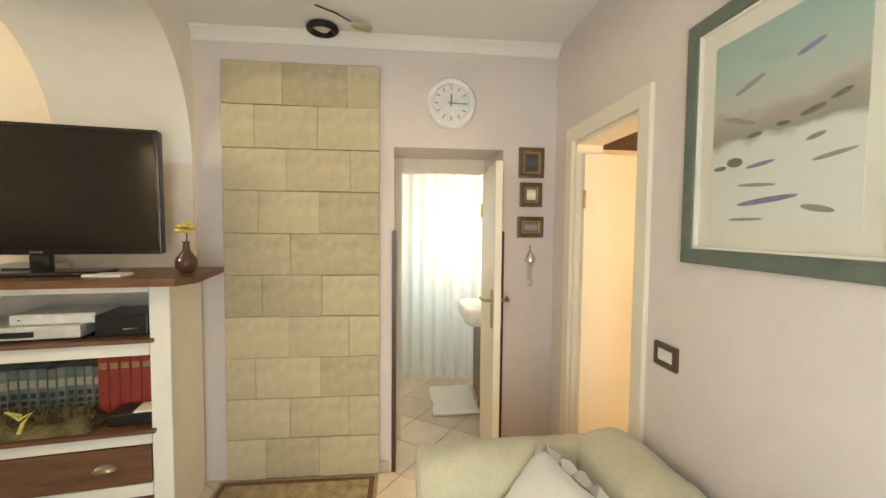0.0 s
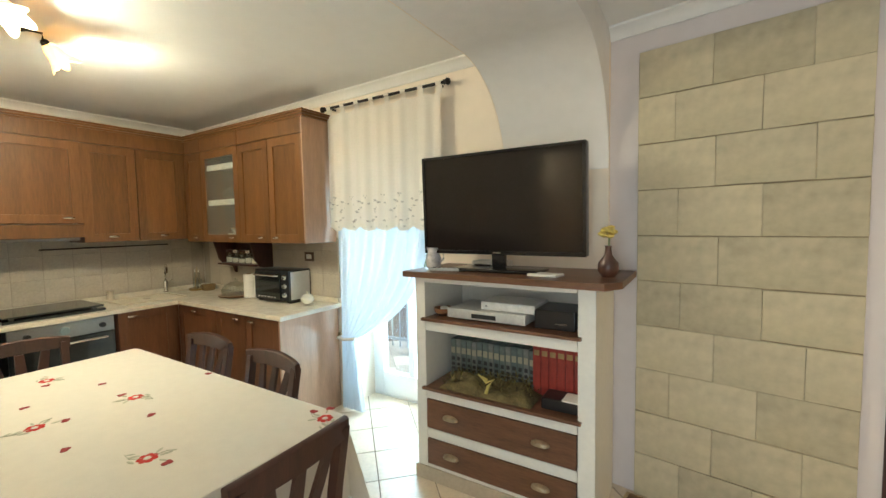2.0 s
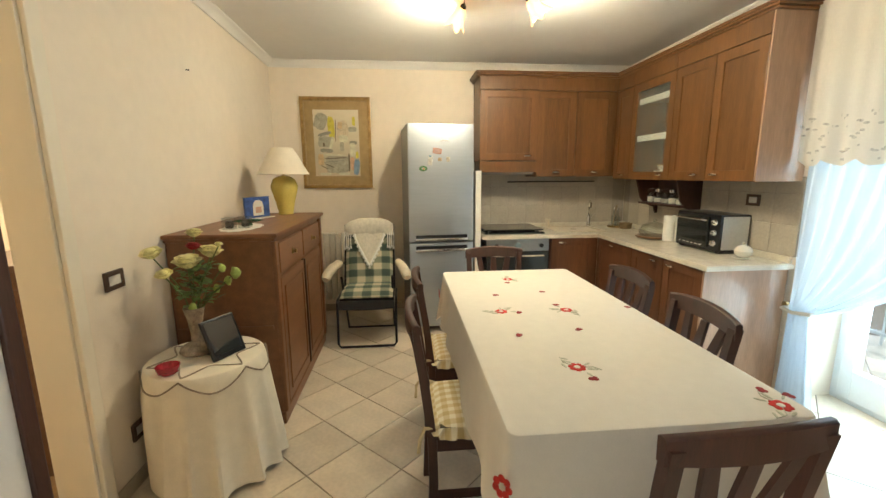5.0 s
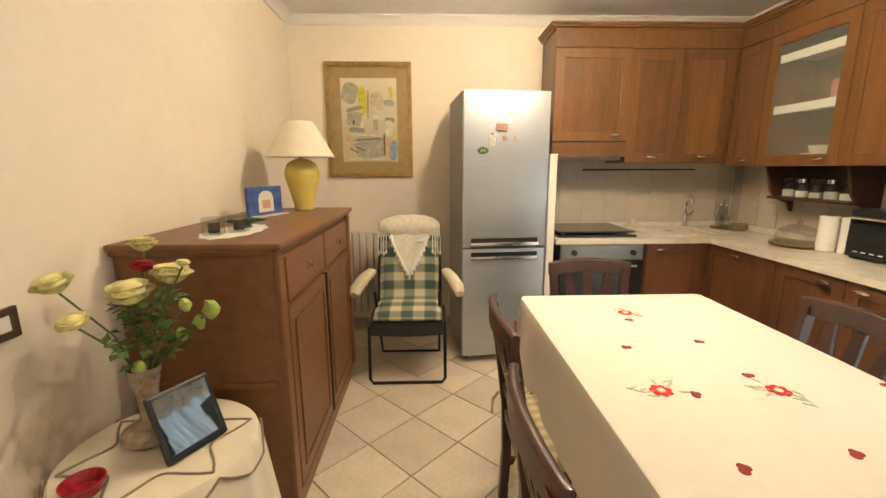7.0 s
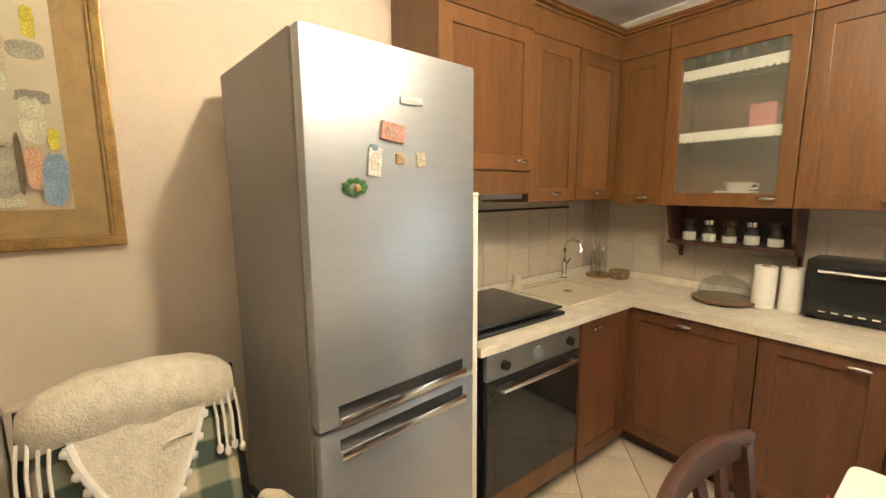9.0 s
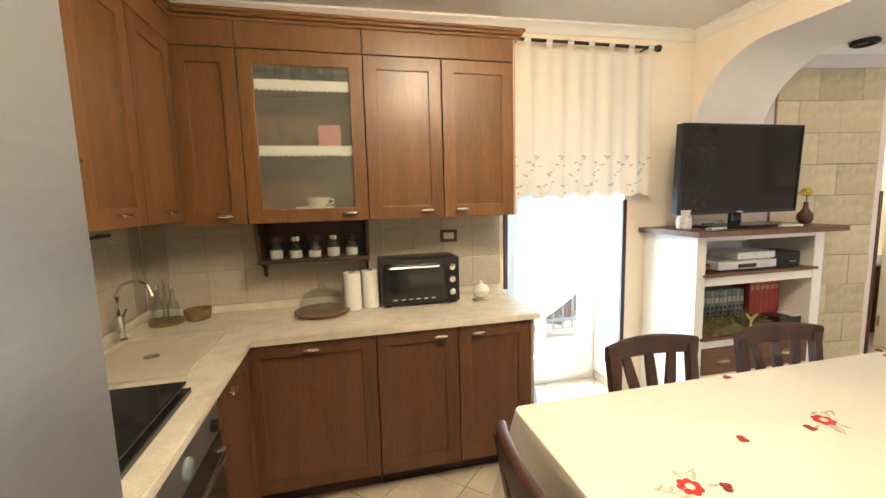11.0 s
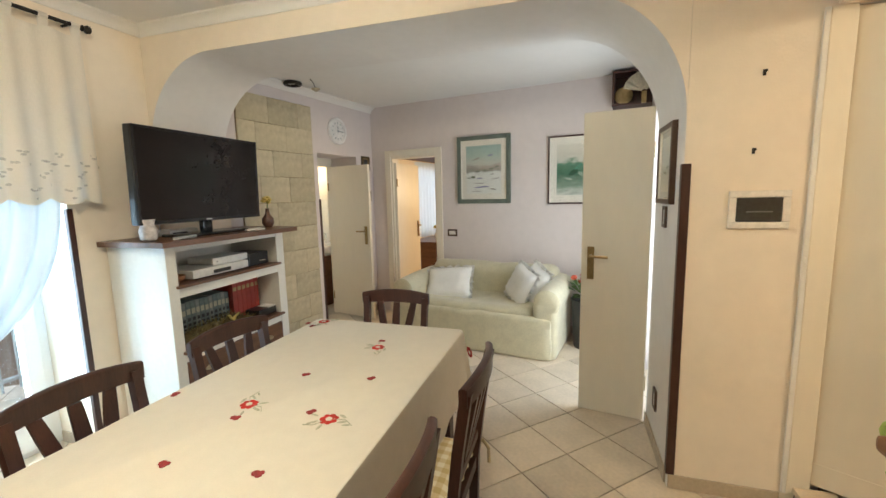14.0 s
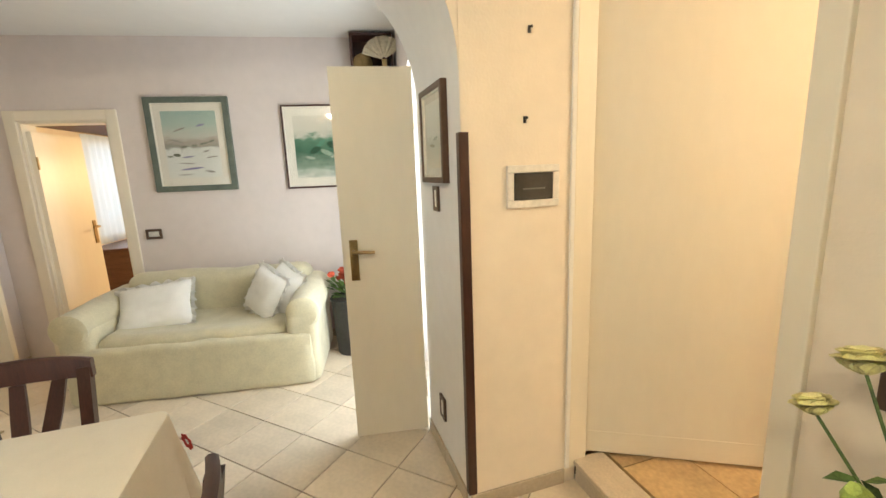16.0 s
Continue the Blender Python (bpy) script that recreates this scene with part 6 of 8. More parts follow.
for k in range(6):
    a0 = 2 * math.pi * k / 6
    pts = []
    for i in range(13):
        q = i / 12
        a = a0 + q * 2 * math.pi / 6
        r = FR - 0.02 - 0.10 * math.sin(q * math.pi)
        pts.append((r * math.cos(a), r * math.sin(a), 0.6015))
    part("scalloped_band", tube(pts, 0.004, 5), BRE, fcl)
    pts = []
    for i in range(13):
        q = i / 12
        a = a0 + q * 2 * math.pi / 6
        w = 0.5 + 0.5 * math.sin(a * 15 + 1.2 * math.sin(a * 4))
        zz = 0.595 - 0.07 * math.sin(q * math.pi)
        qq = (0.592 - zz) / 0.565
        r = FR + 0.008 + max(0, qq) * (0.022 + 0.055 * w * w)
        pts.append((r * math.cos(a), r * math.sin(a), zz))
    part("scalloped_band", tube(pts, 0.004, 5), BRE, fcl)

fv = thing("flower_vase", pose(FX - 0.05, FY - 0.06, FZ + 0.002), "glass vase with cream roses, buds and leaves", "flower vase")
part("vase", lathe([(0.075, 0), (0.085, 0.012), (0.08, 0.03), (0.03, 0.06), (0.026, 0.10), (0.035, 0.17), (0.05, 0.235), (0.046, 0.235), (0.03, 0.17)], 24), mat("vase_glass_amber", (0.55, 0.45, 0.33), 0.12, var=0.4, scale=30, trans=0.4), fv, smooth=True)
ROSE = mat("rose_cream_yellow", (0.88, 0.76, 0.38), 0.7, var=0.2, scale=40, island=0.3)
ROSER = mat("rose_red", (0.45, 0.02, 0.03), 0.7, var=0.25, scale=40)
BUD = mat("bud_lime", (0.36, 0.46, 0.10), 0.6, var=0.25, scale=40)
LEAF = mat("rose_leaf_green", (0.11, 0.19, 0.045), 0.55, var=0.4, scale=20, island=0.5)


def rose(r, seed):
    """A bloom of nested, curled petals, facing +z."""
    rn = random.Random(seed)
    bm = bmesh.new()
    ball(bm, (0, 0, r * 0.44), r * 0.56, 2, (1, 1, 0.85))
    for layer, count in ((0, 4), (1, 6), (2, 8)):
        for k in range(count):
            a = 2 * math.pi * (k + 0.5 * layer) / count + rn.uniform(-0.2, 0.2)
            spread = (0.40, 0.58, 0.74)[layer] * r
            wide = (0.36, 0.50, 0.62)[layer] * r
            hgt = (1.12, 1.02, 0.72)[layer] * r
            rot = Matrix.Rotation(a, 3, "Z")

            def pet(u, v, spread=spread, wide=wide, hgt=hgt, rot=rot):
                x = (u - 0.5) * 2
                w = wide * math.sin(min(1, v * 1.25 + 0.12) * math.pi * 0.62)
                return rot @ Vector((spread * (0.25 + 0.75 * v ** 1.3) + 0.12 * r * v ** 4 - 0.16 * r * x * x, x * w, hgt * (v - 0.25 * v ** 4) - 0.05 * r * x * x))
            grid_mesh(4, 4, pet, bm=bm)
    return bm


BLOOMS = [((0.148, -0.075, 0.515), 0.054, 0), ((0.180, -0.015, 0.43), 0.042, 0), ((0.0, -0.005, 0.435), 0.076, 0), ((-0.075, 0.07, 0.475), 0.068, 0), ((-0.065, 0.008, 0.58), 0.046, 0), ((-0.06, 0.0, 0.515), 0.042, 1), ((-0.06, 0.12, 0.53), 0.024, 0)]
for i, (c, r, red) in enumerate(BLOOMS):
    d = (Vector(c) - Vector((0, 0, 0.15))).normalized() + Vector((0.15, 0.0, 0.9))
    o = part("rose", rose(r, i), ROSER if red else ROSE, fv, "red rose" if red else "", True)
    o.matrix_basis = Matrix.Translation(c) @ d.to_track_quat("Z", "Y").to_matrix().to_4x4()
    part("stem", tube([(0, 0, 0.15), (c[0] * 0.35, c[1] * 0.35, 0.15 + (c[2] - 0.15) * 0.55), c], 0.003, 5), GREEN, fv)
for i, (c, r) in enumerate((((0.026, 0.165, 0.435), 0.018), ((-0.06, 0.19, 0.39), 0.027), ((-0.06, 0.15, 0.35), 0.02), ((-0.06, 0.09, 0.31), 0.019), ((0.03, 0.01, 0.24), 0.02))):
    bm = ball(bmesh.new(), c, r, 2, (0.9, 0.9, 1.2))
    for v in bm.verts:
        v.co += (v.co - Vector(c)) * 0.35 * noise.noise(v.co * 90)
    o = part("bud", bm, BUD, fv, "lime green bud", True)
    part("stem", tube([(0, 0, 0.18), (c[0] * 0.5, c[1] * 0.5, 0.18 + 0.6 * (c[2] - 0.18)), c], 0.0025, 5), GREEN, fv)
rn = random.Random(7)
bm = bmesh.new()
for k in range(150):
    a = rn.uniform(0, 2 * math.pi)
    rr = rn.uniform(0.0, 0.10)
    q = Vector((-0.05 + 0.8 * rr * math.cos(a), 0.01 + 0.8 * rr * math.sin(a), 0.25 + rn.uniform(0.0, 0.19)))
    if k > 141:
        f = rn.uniform(0.3, 0.6)
        q = Vector((0.185 * f, -0.03 * f, 0.24 + 0.19 * f))
    d = Vector((math.cos(a), math.sin(a), rn.uniform(-0.3, 0.8))).normalized()
    s = d.cross(Vector((0, 0, 1))).normalized()
    L, wd = rn.uniform(0.035, 0.065), rn.uniform(0.011, 0.02)
    up = s.cross(d) * 0.25 * wd
    v0, v1, v2, v3, v4 = [bm.verts.new(p) for p in (q, q + d * L * 0.45 + s * wd, q + d * L - up * 2, q + d * L * 0.45 - s * wd, q + d * L * 0.5 - up)]
    for f in ((v0, v4, v1), (v1, v4, v2), (v2, v4, v3), (v3, v4, v0)):
        bm.faces.new(f)
part("foliage", bm, LEAF, fv, "dense rose leaves", True)
tbm = pose(FX + 0.025, FY + 0.128, FZ + 0.003, 0, 0, 152)
tab = thing("digital_photo_frame", tbm, "black photo frame with a dark glossy screen, leaning back", "photo frame")
tilt = pose(0, 0, 0, -22.6, 0, 0)
bm = boxes((-0.092, 0.092, 0, 0.016, 0.004, 0.205), bevel=0.006)
bmesh.ops.transform(bm, matrix=tilt, verts=bm.verts)
part("case", bm, BLACK, tab)
bm = boxes((-0.078, 0.078, -0.0015, -0.0003, 0.026, 0.192))
bmesh.ops.transform(bm, matrix=tilt, verts=bm.verts)
part("screen", bm, mat("dark_screen_glass", (0.03, 0.04, 0.045), 0.03, var=0.15, scale=5, spec=1.0, coat=1.0), tab, "dark glossy glass screen")
part("foot", boxes((-0.04, 0.04, 0.03, 0.12, 0, 0.006)), BLACK, tab)
red = thing("red_dish", pose(FX + 0.19, FY - 0.08, FZ + 0.002, 0, 0, 20), "small red patterned dish on the side table", "dish")
part("dish", lathe([(0.03, 0), (0.042, 0.010), (0.050, 0.040), (0.046, 0.040), (0.034, 0.012), (0, 0.008)], 20), mat("dish_red", (0.40, 0.02, 0.04), 0.2, var=0.4, scale=60), red, smooth=True)
sh_ = thing("stone_bowl", pose(FX - 0.12, FY + 0.0, FZ + 0.002), "small pale bowl with pebbles by the vase", "bowl")
part("bowl", lathe([(0.03, 0), (0.05, 0.015), (0.055, 0.03), (0.05, 0.03), (0, 0.012)], 18), POT, sh_, smooth=True)

# ---- curtains of the balcony door ----
RODZ, RODY = 2.515, N - 0.075
rod = thing("curtain_rod", pose(0, 0, 0), "dark iron curtain rod with turned ends", "curtain rod")
part("rod", tube([(-2.33, RODY, RODZ), (-1.19, RODY, RODZ)], 0.011), IRON, rod, smooth=True)
for x, s in ((-2.33, -1), (-1.19, 1)):
    bm = lathe([(0.011, 0), (0.018, 0.006), (0.012, 0.014), (0.024, 0.03), (0.02, 0.045), (0, 0.055)], 14)
    part("finial", bm, IRON, rod, smooth=True).matrix_basis = pose(x, RODY, RODZ, 0, 90 * s, 0)
for x in (-2.29, -1.24):
    part("bracket", tube([(x, N, RODZ), (x, RODY, RODZ), (x, RODY, RODZ + 0.012)], 0.007), IRON, rod)
VAL = fabric_sheer("valance_cotton", (0.84, 0.78, 0.69), 0.13, 0.01)
SHEER = fabric_sheer("curtain_voile", (0.78, 0.85, 0.92), 0.085, 0.05)
EMB = fabric_sheer("valance_lace", (0.88, 0.84, 0.78), 0.2, 0.84)
val = thing("valance_curtain", pose(0, 0, 0), "white tab-top cotton valance with a scalloped lace border", "curtain")


def val_fn(u, v):
    x = -2.30 + 1.09 * u
    wave = 0.012 * math.sin(u * 34) + 0.010 * math.sin(u * 61 + 1)
    sc = 0.035 * abs(math.sin(u * math.pi * 6.5))
    z = (RODZ - 0.055 - 0.012 * abs(math.sin(u * math.pi * 7))) * (1 - v) + (1.55 - sc) * v
    return Vector((x + 0.01 * v * (u - 0.5), RODY - 0.014 + wave * (0.4 + 0.6 * v), z))


part("cloth", grid_mesh(150, 30, val_fn), VAL, val, smooth=True)
for i in range(8):
    x = -2.285 + i * 1.06 / 7
    bm = bmesh.new()
    prev = None
    for k in range(13):
        a = math.pi * 1.5 + 2 * math.pi * k / 12
        y, z = RODY + 0.016 * math.cos(a), RODZ + 0.016 * math.sin(a) - (0.05 if k in (0, 12) else 0)
        cur = [bm.verts.new((x - 0.022, y, z)), bm.verts.new((x + 0.022, y, z))]
        if prev:
            bm.faces.new((*prev, *cur[::-1]))
        prev = cur
    part("tab", bm, VAL, val)
bm = bmesh.new()
rn = random.Random(11)
for i in range(13):
    # a stitched scroll of small leaves
    u0, low = (i + 0.5) / 13, i % 2
    stem = []
    for k in range(9):
        q = k / 8
        p = val_fn(min(1.0, max(0.0, u0 + 0.045 * (q - 0.5) * 2)), (0.90 if low else 0.76) + 0.05 * math.sin(q * 2 * math.pi))
        stem.append((p.x, p.y - 0.005, p.z))
    for k, (x, y, z) in enumerate(stem):
        side = 0.014 if k % 2 else -0.014
        bmesh.ops.create_cone(bm, cap_ends=True, segments=8, radius1=1, radius2=0.9, depth=0.002, matrix=Matrix.Translation((x, y - 0.001, z + side)) @ pose(0, 0, 0, 90, 0, rn.uniform(-60, 60)) @ Matrix.Diagonal((0.013, 0.007, 1, 1)))
tagged(part("lace_pattern", bm, EMB, val), "", "", "", "stuff")
cur = thing("voile_curtain", pose(0, 0, 0), "white voile curtain tied back to one side", "curtain")


def voile(u, v):
    """u across, v down: spread under the rod, gathered at the tie, then hanging."""
    top_x = -2.26 + 0.90 * u
    tz = 0.62
    z = RODZ - 0.10 - v * (RODZ - 0.12)
    if z > tz:
        q = (RODZ - 0.10 - z) / (RODZ - 0.10 - tz)
        g = q ** (1.4 + 4.2 * u)
        x = top_x * (1 - g) + (-2.26 + 0.15 * u) * g
        f = 0.014 * (1 - g) + 0.010
    else:
        q = (tz - z) / tz
        x = -2.26 + 0.15 * u + q * (0.10 * u - 0.02)
        f = 0.010 + 0.014 * q
    return Vector((x, RODY + 0.035 + f * math.sin(u * 58) + 0.006 * math.sin(u * 23 + z * 3), z))


part("cloth", grid_mesh(150, 60, voile), SHEER, cur, smooth=True)
part("tie_band", tube([(-2.275, RODY + 0.0, 0.62), (-2.20, RODY - 0.006, 0.612), (-2.095, RODY + 0.01, 0.63), (-2.10, RODY + 0.065, 0.63), (-2.275, RODY + 0.07, 0.63)], 0.012, 8, closed=True), VAL, cur, smooth=True)
part("tie_hook", lathe([(0.02, 0), (0.008, 0.006), (0.008, 0.03), (0.018, 0.036), (0.018, 0.05), (0, 0.055)], 14), BRASS, cur, "brass tie hook", True).matrix_basis = pose(-2.285, N, 0.64, 90)

# ---- kitchen ceiling lamp ----
ZP = ceil_z(-2.62)
cl = thing("ceiling_lamp", pose(-2.62, 0.74, 0), "wrought iron ceiling lamp with three lit flower-shaped shades", "lamp")
part("ceiling_plate", lathe([(0.0, ZP - 0.045), (0.05, ZP - 0.04), (0.065, ZP - 0.018), (0.06, ZP)], 24), IRON, cl, smooth=True)
SHADE = bpy.data.materials.new("lit_shade_glass")
SHADE.use_nodes = True
sb_ = SHADE.node_tree.nodes["Principled BSDF"]
sb_.inputs["Base Color"].default_value = (0.72, 0.50, 0.24, 1)
sb_.inputs["Emission Color"].default_value = (1.0, 0.62, 0.22, 1)
sb_.inputs["Emission Strength"].default_value = 0.9
sb_.inputs["Roughness"].default_value = 0.4
for k, (dx, dy, dz) in enumerate(((-0.19, -0.13, -0.105), (0.20, 0.04, -0.06), (-0.06, 0.25, -0.095))):
    a0 = Vector((0, 0, ZP - 0.035))
    e = Vector((dx, dy, ZP + 0.025 + dz))
    d = Vector((dx, dy, 0)).normalized()
    pts = [a0, a0 + d * 0.07 + Vector((0, 0, -0.035)), a0 + d * 0.14 + Vector((0, 0, -0.015)), e + Vector((0, 0, 0.035)), e]
    arm = part("arm", tube(pts, 0.006), IRON, cl, "curled iron arm", True)
    lf_ = bmesh.new()
    q = a0 + d * 0.15 + Vector((0, 0, -0.02))
    sde = Vector((-d.y, d.x, 0))
    lf_.faces.new([lf_.verts.new(v) for v in (q, q + d * 0.03 + sde * 0.02, q + d * 0.07 + Vector((0, 0, 0.015)), q + d * 0.03 - sde * 0.02)])
    bmesh.ops.solidify(lf_, geom=lf_.faces[:], thickness=0.003)
    part("iron_leaf", lf_, IRON, arm)
    aim = (d * 0.75 + Vector((0, 0, -0.75))).normalized()
    part("socket", lathe([(0.008, -0.005), (0.02, 0.005), (0.022, 0.03), (0.0, 0.031)], 14), IRON, arm, smooth=True).matrix_basis = Matrix.Translation(e) @ aim.to_track_quat("Z", "Y").to_matrix().to_4x4()
    bm = bmesh.new()
    rings = []
    for r, z in ((0.022, 0.02), (0.036, 0.045), (0.042, 0.08), (0.05, 0.105), (0.068, 0.135)):
        rings.append([bm.verts.new((r * (1 + (0.22 * (z / 0.135) ** 4) * math.cos(5 * t)) * math.cos(t), r * (1 + (0.22 * (z / 0.135) ** 4) * math.cos(5 * t)) * math.sin(t), z + 0.02 * (z / 0.135) ** 4 * math.cos(5 * t))) for t in [2 * math.pi * j / 30 for j in range(30)]])
    for ra, rb in zip(rings, rings[1:]):
        for j in range(30):
            bm.faces.new((ra[j], ra[(j + 1) % 30], rb[(j + 1) % 30], rb[j]))
    bmesh.ops.solidify(bm, geom=bm.faces[:], thickness=0.002)
    sh = part("shade", bm, SHADE, cl, "lit frosted glass flower shade", True)
    sh.matrix_basis = Matrix.Translation(e) @ aim.to_track_quat("Z", "Y").to_matrix().to_4x4()
    bulb = new("lamp_bulb_light", bpy.data.lights.new("lamp_bulb_light", "POINT"))
    bulb.data.energy, bulb.data.color, bulb.data.shadow_soft_size = BULB, (1.0, 0.83, 0.58), 0.04
    bulb.location = Vector((-2.62, 0.74, 0)) + e + aim * 0.12

# sitting room ceiling: recessed ring spot and its wire
sp = thing("ceiling_spot", pose(0.56, 2.50, 0), "dark ring-shaped ceiling spot", "lamp")
bm = bmesh.new()
pts = [(0.07 * math.cos(2 * math.pi * k / 24), 0.07 * math.sin(2 * math.pi * k / 24), ZL - 0.018) for k in range(24)]
part("ring", tube(pts, 0.018, 10, closed=True), IRON, sp, smooth=True)
part("lens", lathe([(0.0, ZL - 0.012), (0.05, ZL - 0.012), (0.05, ZL - 0.001)], 20), CHINA, sp)
fan = thing("ceiling_ornament", pose(0.76, 2.38, 0, 0, 0, 30), "pale leaf-shaped ceiling ornament on a thin stalk", "ornament")
part("leaf", grid_mesh(10, 6, lambda u, v: Vector((0.06 - 0.12 * u, (v - 0.5) * 0.085 * math.sin((0.12 + 0.88 * u) * math.pi) ** 0.6, ZL - 0.03 - 0.012 * math.sin(v * math.pi))), 0.004), mat("leaf_tan", (0.50, 0.42, 0.28), 0.7, var=0.2), fan, smooth=True)
part("stalk", tube([(-0.05, 0, ZL - 0.03), (-0.15, 0.01, ZL - 0.012), (-0.25, 0.03, ZL - 0.004)], 0.004), IRON, fan)

# ---- pictures ----
def paint(name, stops, scale, warp, horizontal=False):
    """Paint bands over the height of a canvas, broken up by brush noise."""
    m = bpy.data.materials.new(name)
    m.use_nodes = True
    n, l = m.node_tree.nodes, m.node_tree.links
    b = n["Principled BSDF"]
    b.inputs["Roughness"].default_value = 0.6
    co, sep = n.new("ShaderNodeTexCoord"), n.new("ShaderNodeSeparateXYZ")
    l.new(co.outputs["Generated"], sep.inputs[0])
    mp = n.new("ShaderNodeMapping")
    mp.inputs["Scale"].default_value = (1, 1, 2.6)
    l.new(co.outputs["Generated"], mp.inputs["Vector"])
    t = n.new("ShaderNodeTexNoise")
    t.inputs["Scale"].default_value, t.inputs["Detail"].default_value = scale, 5
    l.new(mp.outputs[0], t.inputs["Vector"])
    sub = n.new("ShaderNodeMath")
    sub.operation = "SUBTRACT"
    sub.inputs[1].default_value = 0.5
    l.new(t.outputs["Fac"], sub.inputs[0])
    ma = n.new("ShaderNodeMath")
    ma.operation = "MULTIPLY_ADD"
    ma.inputs[1].default_value = warp
    l.new(sub.outputs[0], ma.inputs[0])
    l.new(sep.outputs[0 if horizontal else 2], ma.inputs[2])
    r = n.new("ShaderNodeValToRGB")
    e = r.color_ramp.elements
    e[0].position, e[0].color = stops[0][0], (*stops[0][1], 1)
    e[1].position, e[1].color = stops[-1][0], (*stops[-1][1], 1)
    for p, c in stops[1:-1]:
        e.new(p).color = (*c, 1)
    l.new(ma.outputs[0], r.inputs[0])
    l.new(r.outputs[0], b.inputs["Base Color"])
    return m


PICGLASS = thin_glass("picture_glass", (0.98, 0.98, 0.98))


def picture(name, m, w, h, label, frame_mat, canvas, fw=0.045, mw=0.06, mount=None, strokes=(), d=0.028, glazed=False):
    """A framed picture; back at y = 0, face towards -y, centre at the origin."""
    p = thing(name, m, label, "picture")

    def border(w0, h0, t, y0, y1, bev):
        bm = ring_frame(w0, h0, t, y0, y1, bev)
        bmesh.ops.translate(bm, verts=bm.verts, vec=(-w0 / 2, 0, -h0 / 2))
        return bm
    part("frame", border(w, h, fw, -d, 0, 0.006), frame_mat, p)
    iw, ih = w - 2 * fw, h - 2 * fw
    part("frame_lip", border(iw + 0.004, ih + 0.004, 0.01, -d * 0.75, -0.002, 0.002), CHINA if mount is None else BRASS, p)
    iw, ih = iw - 0.016, ih - 0.016
    part("mount", boxes((-iw / 2, iw / 2, -0.010, -0.003, -ih / 2, ih / 2)), mount or CHINA, p)
    cw, ch = iw - 2 * mw, ih - 2 * mw
    cv = part("painting", boxes((-cw / 2, cw / 2, -0.0125, -0.0102, -ch / 2, ch / 2)), canvas, p)
    for x, z, sw, sh, rot, c in strokes:
        bm = bmesh.new()
        bmesh.ops.create_cone(bm, cap_ends=True, segments=9, radius1=1, radius2=0.85, depth=1, matrix=pose(x * cw / 2, -0.0129, z * ch / 2, 0, rot, 0) @ pose(0, 0, 0, 90) @ Matrix.Diagonal((sw * cw / 2, sh * ch / 2, 0.0008, 1)))
        part("brush_stroke", bm, mat("stroke_%02d%02d%02d" % tuple(int(v * 99) for v in c), c, 0.7, var=0.25, scale=60), cv)
    if glazed:
        g = part("glass", boxes((-iw / 2, iw / 2, -0.0175, -0.0155, -ih / 2, ih / 2)), PICGLASS, p)
        g.visible_shadow = False
    return p


FGREEN = mat("frame_grey_green", (0.13, 0.155, 0.125), 0.45, var=0.2, scale=20)
FGOLD = mat("frame_gold", (0.40, 0.26, 0.10), 0.38, metal=0.6, var=0.25, scale=20)
SNOW = paint("snow_landscape", [(0.0, (0.72, 0.72, 0.66)), (0.42, (0.70, 0.71, 0.66)), (0.47, (0.32, 0.31, 0.25)), (0.56, (0.42, 0.36, 0.30)), (0.62, (0.52, 0.53, 0.46)), (0.8, (0.42, 0.52, 0.45)), (1.0, (0.34, 0.46, 0.42))], 4, 0.22)
VI, GY, DK = (0.26, 0.24, 0.40), (0.34, 0.32, 0.28), (0.18, 0.19, 0.13)
picture("snow_painting", LIV @ pose(-0.001, -1.54, 1.79, 0, 0, -90), 0.64, 0.76, "watercolour of a snowy hillside in a wide grey-green frame", FGREEN, SNOW, 0.048, 0.055, None, [(-0.2, -0.36, 0.22, 0.022, -6, VI), (-0.25, -0.56, 0.3, 0.018, 4, GY), (-0.1, -0.72, 0.45, 0.03, -5, VI), (-0.4, -0.9, 0.3, 0.016, 0, GY), (0.5, -0.2, 0.12, 0.022, -12, GY), (0.7, -0.38, 0.25, 0.02, -8, GY), (-0.6, -0.3, 0.14, 0.05, 5, DK), (-0.85, -0.34, 0.12, 0.025, 0, DK), (0.45, 0.03, 0.16, 0.028, -10, DK), (0.75, 0.10, 0.12, 0.026, -14, DK), (0.1, -0.02, 0.10, 0.022, 5, DK), (-0.3, -0.06, 0.12, 0.026, -4, DK), (-0.55, 0.12, 0.3, 0.03, 20, GY), (-0.4, 0.46, 0.25, 0.03, -18, GY), (0.4, 0.58, 0.18, 0.03, -14, VI), (0.55, -0.82, 0.2, 0.03, 10, GY)], glazed=True)
GREENP = paint("green_seascape", [(0.0, (0.62, 0.62, 0.54)), (0.18, (0.24, 0.32, 0.24)), (0.42, (0.05, 0.14, 0.08)), (0.62, (0.11, 0.24, 0.15)), (0.72, (0.60, 0.58, 0.48)), (1.0, (0.68, 0.64, 0.54))], 5, 0.35)
